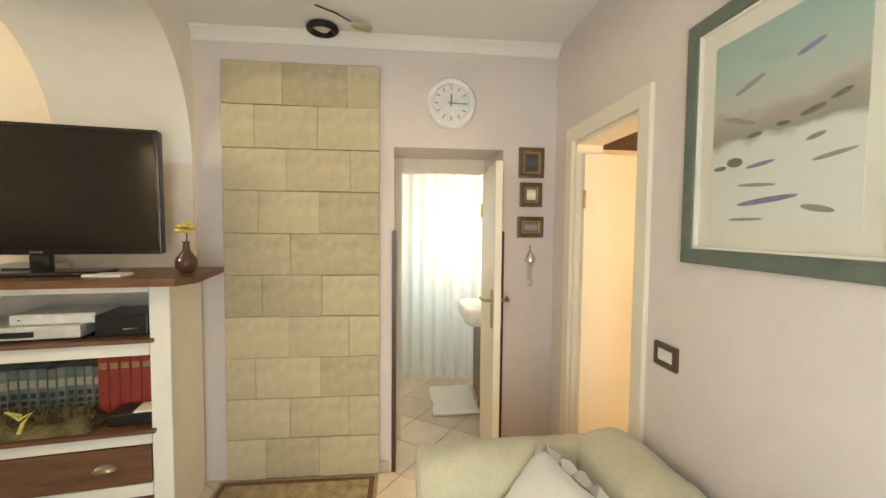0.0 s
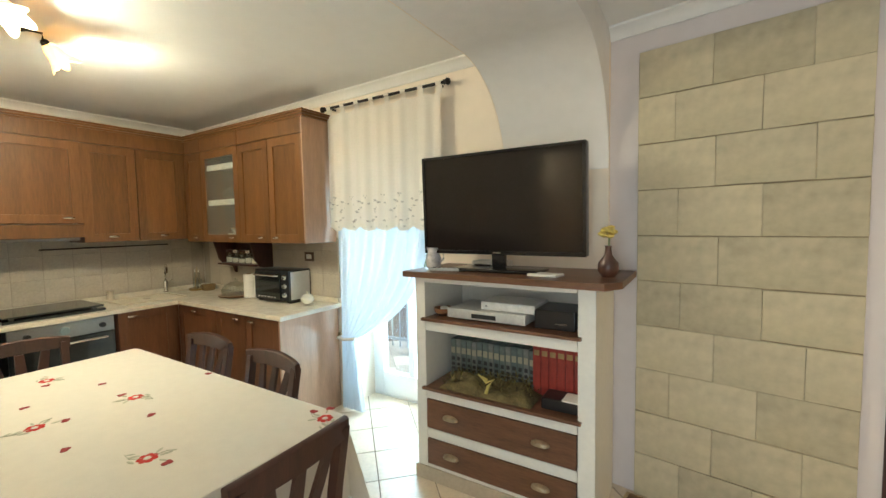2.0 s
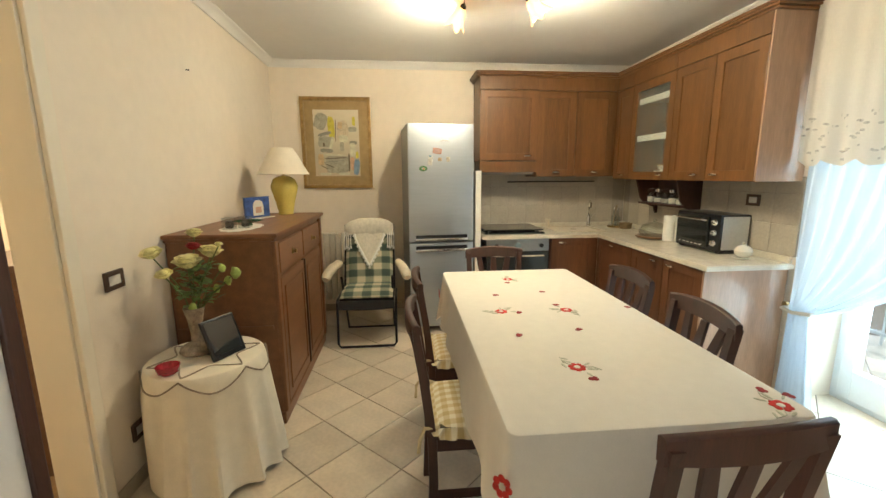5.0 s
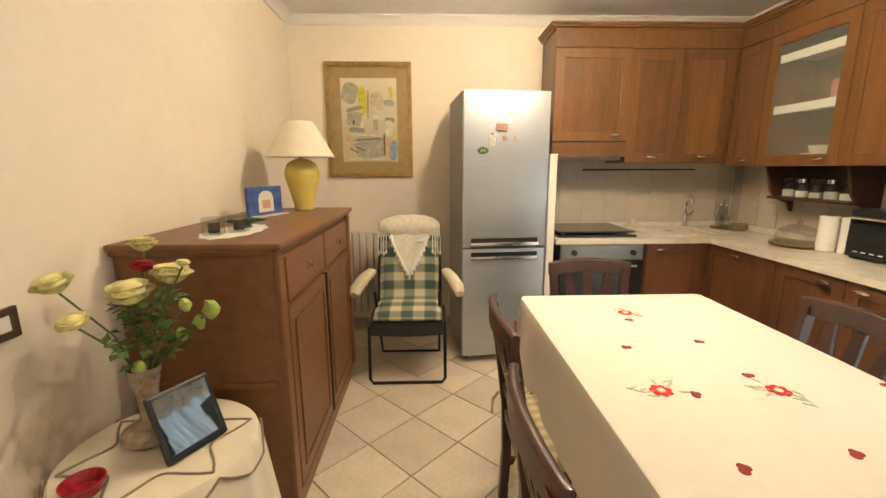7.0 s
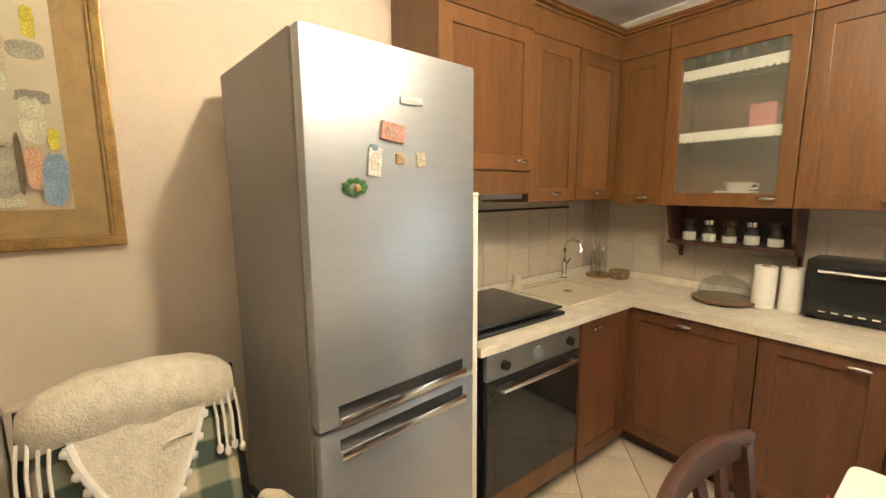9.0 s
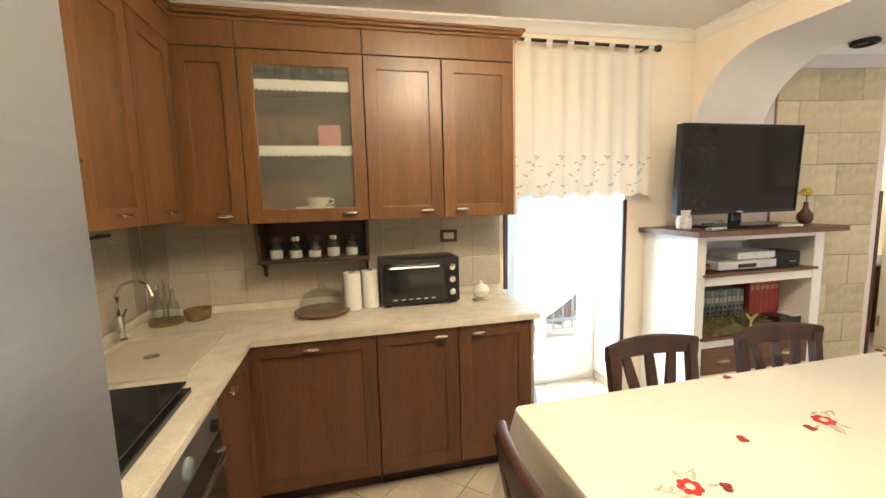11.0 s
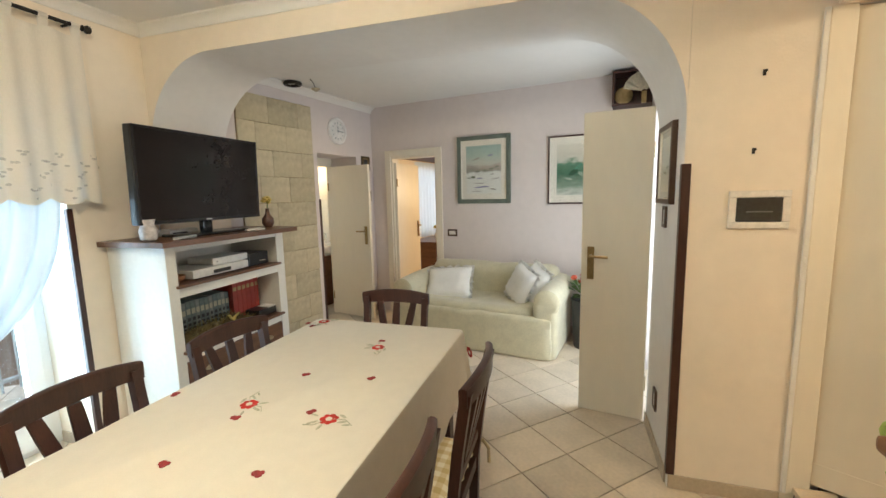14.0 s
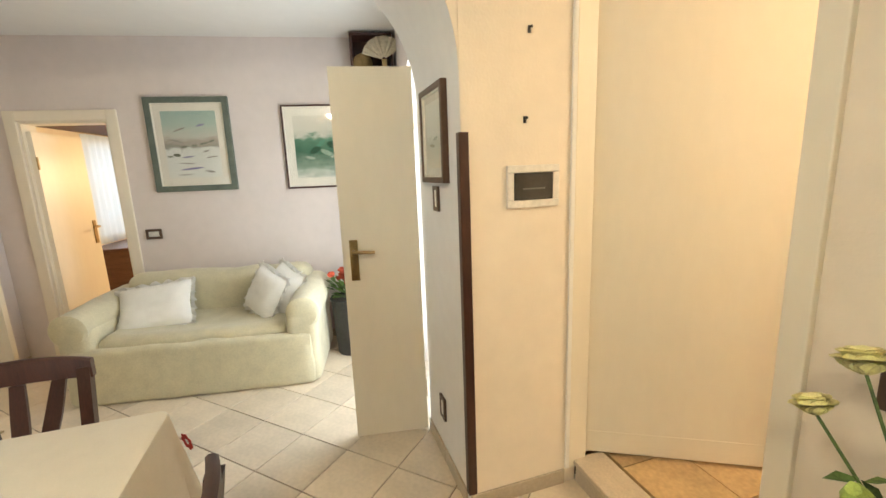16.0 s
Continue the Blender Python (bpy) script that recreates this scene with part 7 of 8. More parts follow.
picture("green_painting", LIV @ pose(-0.001, -2.60, 1.745, 0, 0, -90), 0.66, 0.70, "painting of green foliage in a thin dark frame", WOODD, GREENP, 0.016, 0.065, None, [(-0.3, -0.1, 0.22, 0.10, -30, (0.03, 0.10, 0.05)), (0.1, -0.2, 0.25, 0.08, 25, (0.30, 0.40, 0.30)), (-0.1, 0.1, 0.2, 0.07, -40, (0.10, 0.28, 0.18)), (0.3, 0.05, 0.2, 0.12, 20, (0.02, 0.08, 0.04)), (-0.5, -0.35, 0.18, 0.05, 10, (0.35, 0.42, 0.33)), (0.4, -0.3, 0.2, 0.05, -15, (0.45, 0.48, 0.38))], glazed=True)
TOWN = paint("town_abstract", [(0.0, (0.60, 0.50, 0.34)), (0.3, (0.52, 0.47, 0.34)), (0.5, (0.60, 0.54, 0.40)), (0.8, (0.66, 0.60, 0.45)), (1.0, (0.72, 0.66, 0.50))], 6, 0.4)
kp = picture("town_painting", pose(W + 0.001, -0.485, 1.807, 0, 0, 90), 0.71, 0.92, "colourful painting of a town in a wide gilded frame", FGOLD, TOWN, 0.032, 0.085, mat("mount_gold", (0.40, 0.28, 0.12), 0.6, var=0.12, scale=15), [], 0.03)
CREAMY, BEIGE, SLATE, ASH = (0.74, 0.67, 0.50), (0.64, 0.54, 0.38), (0.33, 0.32, 0.26), (0.44, 0.42, 0.33)
UMBER, LEMON, CORAL, AZURE, OCHRE = (0.18, 0.14, 0.09), (0.70, 0.60, 0.08), (0.70, 0.42, 0.27), (0.27, 0.38, 0.52), (0.64, 0.47, 0.27)
# x, z, half width, half height, turn, colour: the houses, then the street below them
houses = [(-0.67, 0.66, 0.28, 0.24, 20, ASH), (-0.22, 0.46, 0.15, 0.34, -4, LEMON), (0.28, 0.36, 0.26, 0.32, 0, BEIGE), (0.17, 0.54, 0.10, 0.10, 8, OCHRE), (0.30, 0.14, 0.22, 0.11, 0, CREAMY), (0.22, -0.10, 0.09, 0.14, 0, ASH), (0.72, 0.42, 0.18, 0.08, -3, ASH), (0.73, 0.02, 0.18, 0.06, 2, SLATE), (0.78, 0.66, 0.07, 0.14, 0, LEMON), (-0.50, 0.04, 0.32, 0.17, 2, ASH), (-0.52, 0.28, 0.30, 0.05, -14, SLATE), (-0.24, -0.04, 0.07, 0.25, 14, CREAMY), (-0.03, 0.38, 0.018, 0.34, 2, UMBER), (-0.57, -0.04, 0.045, 0.06, 0, UMBER)]
street = [(0.0, -0.64, 0.55, 0.28, 3, ASH), (0.70, -0.19, 0.13, 0.20, 0, CREAMY), (-0.46, -0.22, 0.30, 0.06, 4, SLATE), (-0.20, -0.35, 0.58, 0.022, 2, CREAMY), (-0.07, -0.45, 0.5, 0.016, -3, UMBER), (-0.2, -0.55, 0.45, 0.014, -5, SLATE), (-0.35, -0.68, 0.22, 0.014, 24, UMBER), (-0.6, -0.72, 0.18, 0.014, 28, UMBER), (-0.72, -0.49, 0.13, 0.17, 0, OCHRE), (0.52, -0.58, 0.035, 0.28, 0, UMBER), (0.67, -0.62, 0.10, 0.20, -3, CORAL), (0.85, -0.72, 0.13, 0.24, 4, AZURE), (0.89, -0.35, 0.06, 0.10, 0, LEMON), (-0.54, -0.93, 0.25, 0.04, 0, CREAMY), (0.28, -0.93, 0.26, 0.04, 0, CREAMY)]
cw, ch = (0.71 - 0.064 - 0.016 - 0.17) / 2, (0.92 - 0.064 - 0.016 - 0.17) / 2
for i, (x, z, sw, sh, turn, c) in enumerate(houses + street):
    rr = random.Random(i)
    bm = bmesh.new()
    rim, back = [], []
    for k in range(22):
        a = 2 * math.pi * k / 22
        ca, sa = math.cos(a), math.sin(a)
        q = (abs(ca) ** 4 + abs(sa) ** 4) ** -0.25 * (1 + rr.uniform(-0.10, 0.06))
        rim.append(bm.verts.new((sw * cw * ca * q, -0.0001, sh * ch * sa * q)))
        back.append(bm.verts.new((sw * cw * ca * q, 0.0001, sh * ch * sa * q)))
    bm.faces.new(rim)
    bm.faces.new(back[::-1])
    for k in range(22):
        bm.faces.new((rim[k - 1], back[k - 1], back[k], rim[k]))
    o = part("brush_stroke", bm, mat("town_" + "_".join(str(int(v * 99)) for v in c), c, 0.7, var=0.35, scale=22, fine=0.6), kp)
    o.matrix_basis = pose(x * cw, -0.0130 - 0.00045 * i, z * ch, 0, turn, 0)
picture("small_painting", pose(-0.475, PIER + 0.001, 1.655, 0, 0, 180), 0.34, 0.415, "small pale landscape in a dark wooden frame", mat("frame_brown", (0.09, 0.045, 0.025), 0.4, var=0.2), paint("pale_landscape", [(0.0, (0.62, 0.56, 0.44)), (0.4, (0.50, 0.50, 0.42)), (0.5, (0.62, 0.62, 0.55)), (1.0, (0.70, 0.68, 0.60))], 6, 0.3), 0.026, 0.03, None, [(-0.2, -0.3, 0.4, 0.05, 5, (0.40, 0.38, 0.28)), (0.3, -0.1, 0.3, 0.05, -5, (0.42, 0.44, 0.36))])
nx = [(1.925, 0.16, 0.185, (0.03, 0.03, 0.03)), (1.728, 0.14, 0.15, (0.66, 0.60, 0.48)), (1.527, 0.165, 0.13, (0.22, 0.20, 0.20))]
for z, w, h, c in nx:
    picture("little_picture", LIV @ pose(-0.155, -0.001, z, 0, 0, 0), w, h, "little framed picture in a column beside the bathroom door", mat("frame_bronze", (0.14, 0.10, 0.05), 0.4, metal=0.4, var=0.3, scale=40), paint("little_print_%d" % int(z * 100), [(0.0, c), (0.5, [min(1, v * 1.6 + 0.05) for v in c]), (1.0, c)], 6, 0.6), 0.026, 0.008, mat("frame_bronze_inner", (0.20, 0.14, 0.07), 0.5, var=0.3, scale=40), [], 0.018)
ch_ = thing("hanging_charm", LIV @ pose(-0.155, -0.02, 1.33), "small metal wall charm with a hanging ribbon", "wall charm")
part("bell", lathe([(0.03, -0.02), (0.034, 0.0), (0.02, 0.03), (0.008, 0.045), (0, 0.05)], 16), CHROME, ch_, smooth=True)
part("ribbon", boxes((-0.014, 0.014, -0.003, 0.003, -0.17, -0.021), bevel=0.001), mat("ribbon_pale", (0.55, 0.50, 0.40), 0.8, var=0.3, scale=60), ch_)
part("hook", tube([(0, 0, 0.05), (0, 0.005, 0.075), (0, 0.018, 0.08)], 0.003, 6), BRASS, ch_)

ck = thing("wall_clock", LIV @ pose(-0.66, -0.001, 2.265), "round white wall clock with a pale blue face", "clock")
part("rim", lathe([(0.15, 0), (0.152, 0.015), (0.14, 0.03), (0.112, 0.032), (0.108, 0.018)], 48), mat("clock_white", (0.80, 0.78, 0.76), 0.35), ck, smooth=True).matrix_basis = pose(0, 0, 0, 90)
part("face", lathe([(0.112, 0.0), (0.112, 0.017), (0, 0.018)], 40), mat("clock_face", (0.40, 0.44, 0.46), 0.5, var=0.03), ck).matrix_basis = pose(0, 0, 0, 90)
for k in range(12):
    a = 2 * math.pi * k / 12
    o = part("hour_mark", boxes((-0.004, 0.004, -0.0205, -0.0185, -0.011, 0.011)), mat("mark_grey", (0.32, 0.36, 0.37), 0.5), ck)
    o.matrix_basis = pose(0.09 * math.sin(a), 0, 0.09 * math.cos(a), 0, math.degrees(a), 0)
for nm, a, L, wd in (("hour_hand", 0, 0.055, 0.005), ("minute_hand", 92, 0.085, 0.0035)):
    o = part(nm, boxes((-wd, wd, -0.0225, -0.021, -0.02, L)), mat("clock_hand_grey", (0.22, 0.24, 0.25), 0.5), ck)
    o.matrix_basis = pose(0, 0, 0, 0, a, 0)

# ---- fuse box and nails on the pier ----
fb = thing("fuse_box", pose(BW - 0.006, -0.885, 1.425, 0, 0, -90), "flush white fuse box with a smoked flap", "fuse box")
part("frame", boxes((-0.118, 0.118, -0.014, 0, -0.085, -0.055), (-0.118, 0.118, -0.014, 0, 0.055, 0.085), (-0.118, -0.088, -0.014, 0, -0.055, 0.055), (0.088, 0.118, -0.014, 0, -0.055, 0.055), bevel=0.004), mat("box_white", (0.80, 0.75, 0.68), 0.4), fb)
part("flap", boxes((-0.087, 0.087, -0.016, -0.002, -0.054, 0.054), bevel=0.003), mat("smoked_plastic", (0.05, 0.045, 0.04), 0.15, var=0.15), fb, "smoked plastic flap")
part("label_strip", boxes((-0.05, 0.05, -0.0172, -0.0162, -0.012, -0.006)), mat("label_grey", (0.12, 0.115, 0.10), 0.5), fb)
for y, z in ((-0.87, 2.02), (-0.85, 1.69)):
    nl = thing("wall_nail", pose(BW - 0.006, y, z, 0, 0, -90), "small dark nail stuck in the wall", "nail", "wall nails")
    part("nail", lathe([(0.003, 0), (0.003, 0.018), (0.006, 0.019), (0, 0.021)], 8), IRON, nl).matrix_basis = pose(0, 0, 0, 90)
    part("plug", boxes((-0.006, 0.006, -0.004, 0, -0.018, 0.008), bevel=0.002), IRON, nl)
nl = thing("wall_nail", pose(-2.75, S, 2.12, 0, 0, 180), "small dark nail stuck in the wall", "nail", "wall nails")
part("nail", lathe([(0.003, 0), (0.003, 0.018), (0.006, 0.019), (0, 0.021)], 8), IRON, nl).matrix_basis = pose(0, 0, 0, 90)

# ---- sofa ----
sf = thing("sofa", LIV @ pose(-0.02, -1.705, 0, 0, 0, -90), "two-seater sofa under a pale green slipcover", "sofa")


def soft(x0, x1, y0, y1, z0, z1, r=0.06, sag=0.0, seed=0, cuts=10):
    """A padded block with rounded edges and slight dents."""
    bm = bmesh.new()
    bmesh.ops.create_cube(bm, size=2)
    bmesh.ops.subdivide_edges(bm, edges=bm.edges[:], cuts=cuts, use_grid_fill=True)
    c = Vector(((x0 + x1) / 2, (y0 + y1) / 2, (z0 + z1) / 2))
    h = Vector(((x1 - x0) / 2, (y1 - y0) / 2, (z1 - z0) / 2))
    for v in bm.verts:
        p = Vector([v.co[i] * h[i] for i in range(3)])
        core = Vector([max(-(h[i] - r), min(h[i] - r, p[i])) for i in range(3)])
        d = p - core
        if d.length > 1e-6:
            p = core + d.normalized() * r
        q = p + c
        n_ = noise.noise(q * 5 + Vector((seed, 0, 0))) * 0.020 + noise.noise(Vector((q.x * 9, q.y * 16, q.z * 7)) + Vector((0, seed, 0))) * 0.011
        dirn = p.normalized() if p.length > 1e-6 else Vector((0, 0, 1))
        q += dirn * n_
        if sag and p.z > 0:
            q.z -= sag * max(0, 1 - (p.x / h.x) ** 2) * max(0, 1 - (p.y / h.y) ** 2)
        v.co = q
        v.co.z = max(v.co.z, 0.004)
    return bm


# local: x along the sofa, y = 0 at the wall, front towards -y
part("base", soft(-0.68, 0.68, -0.85, -0.10, 0.0, 0.32, 0.05, 0, 1, 20), SOFA, sf, smooth=True)
part("front_skirt", soft(-0.80, 0.80, -0.885, -0.81, 0.0, 0.40, 0.035, 0, 7, 22), SOFA, sf, smooth=True)
part("seat_cushion", soft(-0.63, 0.63, -0.84, -0.20, 0.28, 0.47, 0.07, 0.035, 2, 22), SOFA, sf, smooth=True)
part("backrest", soft(-0.72, 0.72, -0.28, -0.02, 0.02, 0.77, 0.11, 0, 3, 22), SOFA, sf, smooth=True)
for s, nm in ((-1, 4), (1, 5)):
    bm = soft(s * 0.73 - 0.11, s * 0.73 + 0.11, -0.87, -0.06, 0.0, 0.56, 0.06, 0, nm, 20)
    part("armrest", bm, SOFA, sf, smooth=True)
    bm = tube([(s * 0.75, -0.875, 0.54), (s * 0.75, -0.86, 0.54), (s * 0.75, -0.5, 0.555), (s * 0.75, -0.12, 0.56), (s * 0.75, -0.10, 0.56)], [0.10, 0.118, 0.124, 0.12, 0.09], 20)
    part("arm_roll", bm, SOFA, sf, smooth=True)


def pillow(m, w, h, t, label):
    p = thing("pillow", m, label, "pillow", "sofa pillows")

    def fn(s):
        def f(u, v):
            x, z = (u - 0.5) * 2, (v - 0.5) * 2
            e = max(0.0, (1 - x ** 4) * (1 - z ** 4)) ** 0.6
            k = 1 - 0.07 * (1 - abs(z)) * abs(x) ** 3
            wr = 0.010 * noise.noise((x * 3, z * 3, s * 2))
            return Vector((w / 2 * x * k, s * (t / 2 * e) + wr * e, h / 2 * z * (1 - 0.07 * (1 - abs(x)) * abs(z) ** 3)))
        return f
    bm = grid_mesh(18, 18, fn(1))
    grid_mesh(18, 18, fn(-1), bm=bm)
    bmesh.ops.remove_doubles(bm, verts=bm.verts, dist=1e-4)
    part("cover", bm, PILLOW, p, smooth=True)
    bm = bmesh.new()
    K = 72
    inner, outer = [], []
    for i in range(K):
        q = 4 * i / K
        s, f_ = int(q), q - int(q)
        g = 2 * f_ - 1
        x, z = ((g, -1), (1, g), (-g, 1), (-1, -g))[s]
        wv = 0.008 * math.sin(i * 1.9)
        inner.append(bm.verts.new((w / 2 * x * 0.96, 0, h / 2 * z * 0.96)))
        fl = 0.022 + 0.008 * math.sin(i * 2.4)
        outer.append(bm.verts.new(((w / 2 + fl) * x, wv * 2.6, (h / 2 + fl) * z)))
    for i in range(K):
        bm.faces.new((inner[i], inner[(i + 1) % K], outer[(i + 1) % K], outer[i]))
    bmesh.ops.solidify(bm, geom=bm.faces[:], thickness=0.004)
    part("frill", bm, PILLOW, p, smooth=True)
    return p


pillow(LIV @ pose(-0.50, -1.31, 0.565, 0, 0, -90) @ pose(0, 0, 0, -42, -5, 10), 0.50, 0.38, 0.15, "white frilled pillow leaning by the arm of the sofa")
pillow(LIV @ pose(-0.52, -2.12, 0.61, 0, 0, -90) @ pose(0, 0, 0, -22, 16, -46), 0.36, 0.36, 0.14, "white frilled pillow standing on its corner")
pillow(LIV @ pose(-0.46, -2.25, 0.61, 0, 0, -90) @ pose(0, 0, 0, -22, 14, -52), 0.36, 0.36, 0.14, "white frilled pillow behind another on the sofa")

# plant by the sofa
pt = thing("potted_flower", LIV @ pose(-0.36, -2.74, 0), "red flowers with green leaves in a tall dark planter", "plant")
part("planter", lathe([(0.12, 0), (0.125, 0.01), (0.15, 0.46), (0.16, 0.48), (0.15, 0.49), (0.14, 0.47), (0, 0.46)], 28), mat("planter_dark", (0.035, 0.035, 0.035), 0.5, var=0.3), pt, smooth=True)
rn = random.Random(5)
bm = bmesh.new()
for k in range(70):
    a = rn.uniform(0, 6.28)
    d = Vector((math.cos(a), math.sin(a), rn.uniform(0.2, 1.3))).normalized()
    q = Vector((0, 0, 0.47)) + d * rn.uniform(0.05, 0.18)
    s = d.cross(Vector((0, 0, 1))).normalized() * 0.025
    bm.faces.new([bm.verts.new(v) for v in (q, q + d * 0.06 + s, q + d * 0.12 + Vector((0, 0, -0.02)), q + d * 0.06 - s)])
part("leaves", bm, LEAF, pt)
for k in range(22):
    a, r = rn.uniform(0, 6.28), rn.uniform(0.0, 0.14)
    c = Vector((r * math.cos(a), r * math.sin(a), 0.64 + rn.uniform(-0.06, 0.08)))
    bm = ball(bmesh.new(), c, rn.uniform(0.028, 0.042), 2, (1, 1, 0.7))
    for v in bm.verts:
        v.co += (v.co - c) * 0.5 * noise.noise(v.co * 70)
    part("bloom", bm, mat("bloom_red", (0.55, 0.09, 0.04), 0.7, var=0.4, scale=40), pt, smooth=True)

# corner shelf high on the wall with ornaments
cs = thing("corner_shelf", LIV @ pose(-0.002, -3.06, 2.30), "small dark wooden box shelf high in the corner", "shelf")
part("box", boxes((-0.20, 0, -0.17, 0.17, 0, 0.018), (-0.20, 0, -0.17, 0.17, 0.29, 0.308), (-0.20, 0, 0.152, 0.17, 0.018, 0.29), (-0.20, 0, -0.17, -0.152, 0.018, 0.29), (-0.012, 0, -0.152, 0.152, 0.018, 0.29)), WOODD, cs)
pl_ = thing("gilt_plate", LIV @ pose(-0.10, -2.985, 2.319), "round gilt ornament standing in the corner shelf", "ornament")
part("plate", lathe([(0.075, 0), (0.08, 0.01), (0.05, 0.012), (0, 0.006)], 24), BRASS, pl_, smooth=True).matrix_basis = pose(0, 0, 0.082, 0, -80, 0)
ft_ = thing("fan_shell", LIV @ pose(-0.205, -3.16, 2.30), "pale ribbed fan-shaped shell ornament", "ornament")
part("shell", grid_mesh(16, 6, lambda u, v: Vector((-0.02 + 0.012 * math.sin(u * 40) * v, (0.02 + 0.16 * v) * math.cos(0.25 + u * 2.3), 0.10 + (0.02 + 0.16 * v) * math.sin(0.25 + u * 2.3))), 0.006), mat("shell_cream", (0.62, 0.55, 0.40), 0.5, var=0.2), ft_, smooth=True)
part("bracket", boxes((-0.03, 0.01, -0.02, 0.02, 0.0, 0.10)), BRASS, ft_)

# rug in front of the stone wall
rg = thing("small_rug", LIV @ pose(-1.55, -0.34, 0.001), "small woven rug with a brown and beige border", "rug")
part("woven_cloth", boxes((-0.46, 0.46, -0.30, 0.30, 0, 0.010), bevel=0.003), mat("rug_beige", (0.42, 0.32, 0.18), 0.95, var=0.35, scale=18, bump=0.5, bscale=200), rg)
part("border", boxes((-0.44, 0.44, -0.285, -0.255, 0.0102, 0.0115), (-0.44, 0.44, 0.255, 0.285, 0.0102, 0.0115), (-0.44, -0.41, -0.255, 0.255, 0.0102, 0.0115), (0.41, 0.44, -0.255, 0.255, 0.0102, 0.0115)), mat("rug_brown", (0.16, 0.09, 0.05), 0.95, var=0.3, scale=40), rg)
for i in range(5):
    part("motif", boxes((-0.33 + i * 0.15, -0.27 + i * 0.15, -0.06, 0.06, 0.0102, 0.0115)), mat("rug_brown", (0.16, 0.09, 0.05)), rg)

# ---- bathroom things ----
bc = thing("bathroom_curtain", LIV @ pose(0, 0, 0), "white pleated bathroom curtain over the window", "curtain")
part("cloth", grid_mesh(110, 16, lambda u, v: Vector((-1.1 + 1.3 * u, 1.56 + 0.03 * math.sin(u * 70) + 0.01 * math.sin(u * 31), 2.2 - 2.19 * v))), fabric_sheer("bath_curtain_voile", (0.86, 0.84, 0.78), 0.45, 0.06), bc, smooth=True)
part("rod", tube([(-1.15, 1.56, 2.22), (0.25, 1.56, 2.22)], 0.01), BRASS, bc)
wb = thing("washbasin_cabinet", LIV @ pose(-0.07, 1.02, 0), "white washbasin on a brown wooden cabinet", "washbasin")
part("cabinet", boxes((-0.20, 0.40, -0.25, 0.28, 0.0, 0.70), bevel=0.004), BROWN, wb, "brown wooden cabinet")
part("basin", soft(-0.36, 0.41, -0.30, 0.32, 0.71, 0.87, 0.06, 0.05, 9), mat("porcelain", (0.82, 0.80, 0.76), 0.15), wb, "white porcelain basin", True)
part("tap", tube([(0.25, 0, 0.85), (0.25, 0, 0.98), (0.12, 0, 1.0), (0.10, 0, 0.97)], 0.012), CHROME, wb, smooth=True)
bmt = thing("bath_mat", LIV @ pose(-0.50, 1.02, 0.001), "fluffy white bath mat on the tiles", "mat")
part("woven_cloth", soft(-0.19, 0.19, -0.30, 0.30, 0.0, 0.022, 0.008, 0, 12), PILLOW, bmt, smooth=True)

wl = thing("bathroom_wall_lamp", LIV @ pose(0.349, 1.30, 1.97), "lit globe wall lamp above the washbasin", "lamp")
part("wall_plate", boxes((-0.02, 0, -0.045, 0.045, -0.045, 0.045), bevel=0.006), CHROME, wl)
part("neck", tube([(-0.02, 0, 0), (-0.05, 0, 0), (-0.07, 0, 0.01)], 0.012), CHROME, wl, smooth=True)
part("globe", ball(bmesh.new(), (-0.12, 0, 0.02), 0.055, 3), SHADE, wl, "lit frosted globe", True)
bl = new("bathroom_lamp_light", bpy.data.lights.new("bathroom_lamp_light", "POINT"))
bl.data.energy, bl.data.color, bl.data.shadow_soft_size = 15, (1.0, 0.74, 0.42), 0.06
bl.location = lw(0.13, 1.30, 1.99)

# ---- next room and hall ----
dr = thing("chest_of_drawers", LIV @ pose(2.15, 0.20, 0, 0, 0, 90), "reddish brown chest of drawers in the next room", "chest of drawers")
part("body", boxes((-0.27, 0.27, -0.55, 0.55, 0, 0.70), bevel=0.006), BROWN, dr)
part("top", boxes((-0.29, 0.28, -0.58, 0.58, 0.701, 0.73), bevel=0.006), BROWN, dr)
for k in range(3):
    part("drawer", boxes((-0.285, -0.271, -0.52, 0.52, 0.05 + k * 0.215, 0.25 + k * 0.215), bevel=0.004), BROWN, dr)
vy = thing("yellow_flowers", LIV @ pose(2.05, 0.12, 0.731), "vase of yellow flowers on the chest of drawers", "flower vase")
part("vase", lathe([(0.04, 0), (0.06, 0.06), (0.03, 0.13), (0.04, 0.16)], 16), CHINA, vy, smooth=True)
bm = bmesh.new()
for k in range(14):
    a = k * 2.4
    ball(bm, (0.05 * math.cos(a), 0.05 * math.sin(a), 0.20 + 0.05 * ((k * 7) % 5) / 5), 0.028, 1)
part("blooms", bm, YEL, vy, smooth=True)
ec = thing("bedroom_curtain", LIV @ pose(0, 0, 0), "pale voile curtain at the far window", "curtain")
part("cloth", grid_mesh(60, 8, lambda u, v: Vector((1.9 + 0.95 * u, 0.46 + 0.02 * math.sin(u * 50), 2.1 - 1.35 * v))), SHEER, ec, smooth=True)
part("rod", tube([(1.85, 0.46, 2.12), (2.85, 0.46, 2.12)], 0.01), BRASS, ec)
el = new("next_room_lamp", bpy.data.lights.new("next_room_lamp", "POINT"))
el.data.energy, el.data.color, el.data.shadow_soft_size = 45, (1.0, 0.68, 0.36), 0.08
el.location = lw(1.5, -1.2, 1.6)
hb = thing("hall_cupboard", pose(-2.25, -1.55, 0.105), "dark brown wooden cupboard in the hall", "cupboard")
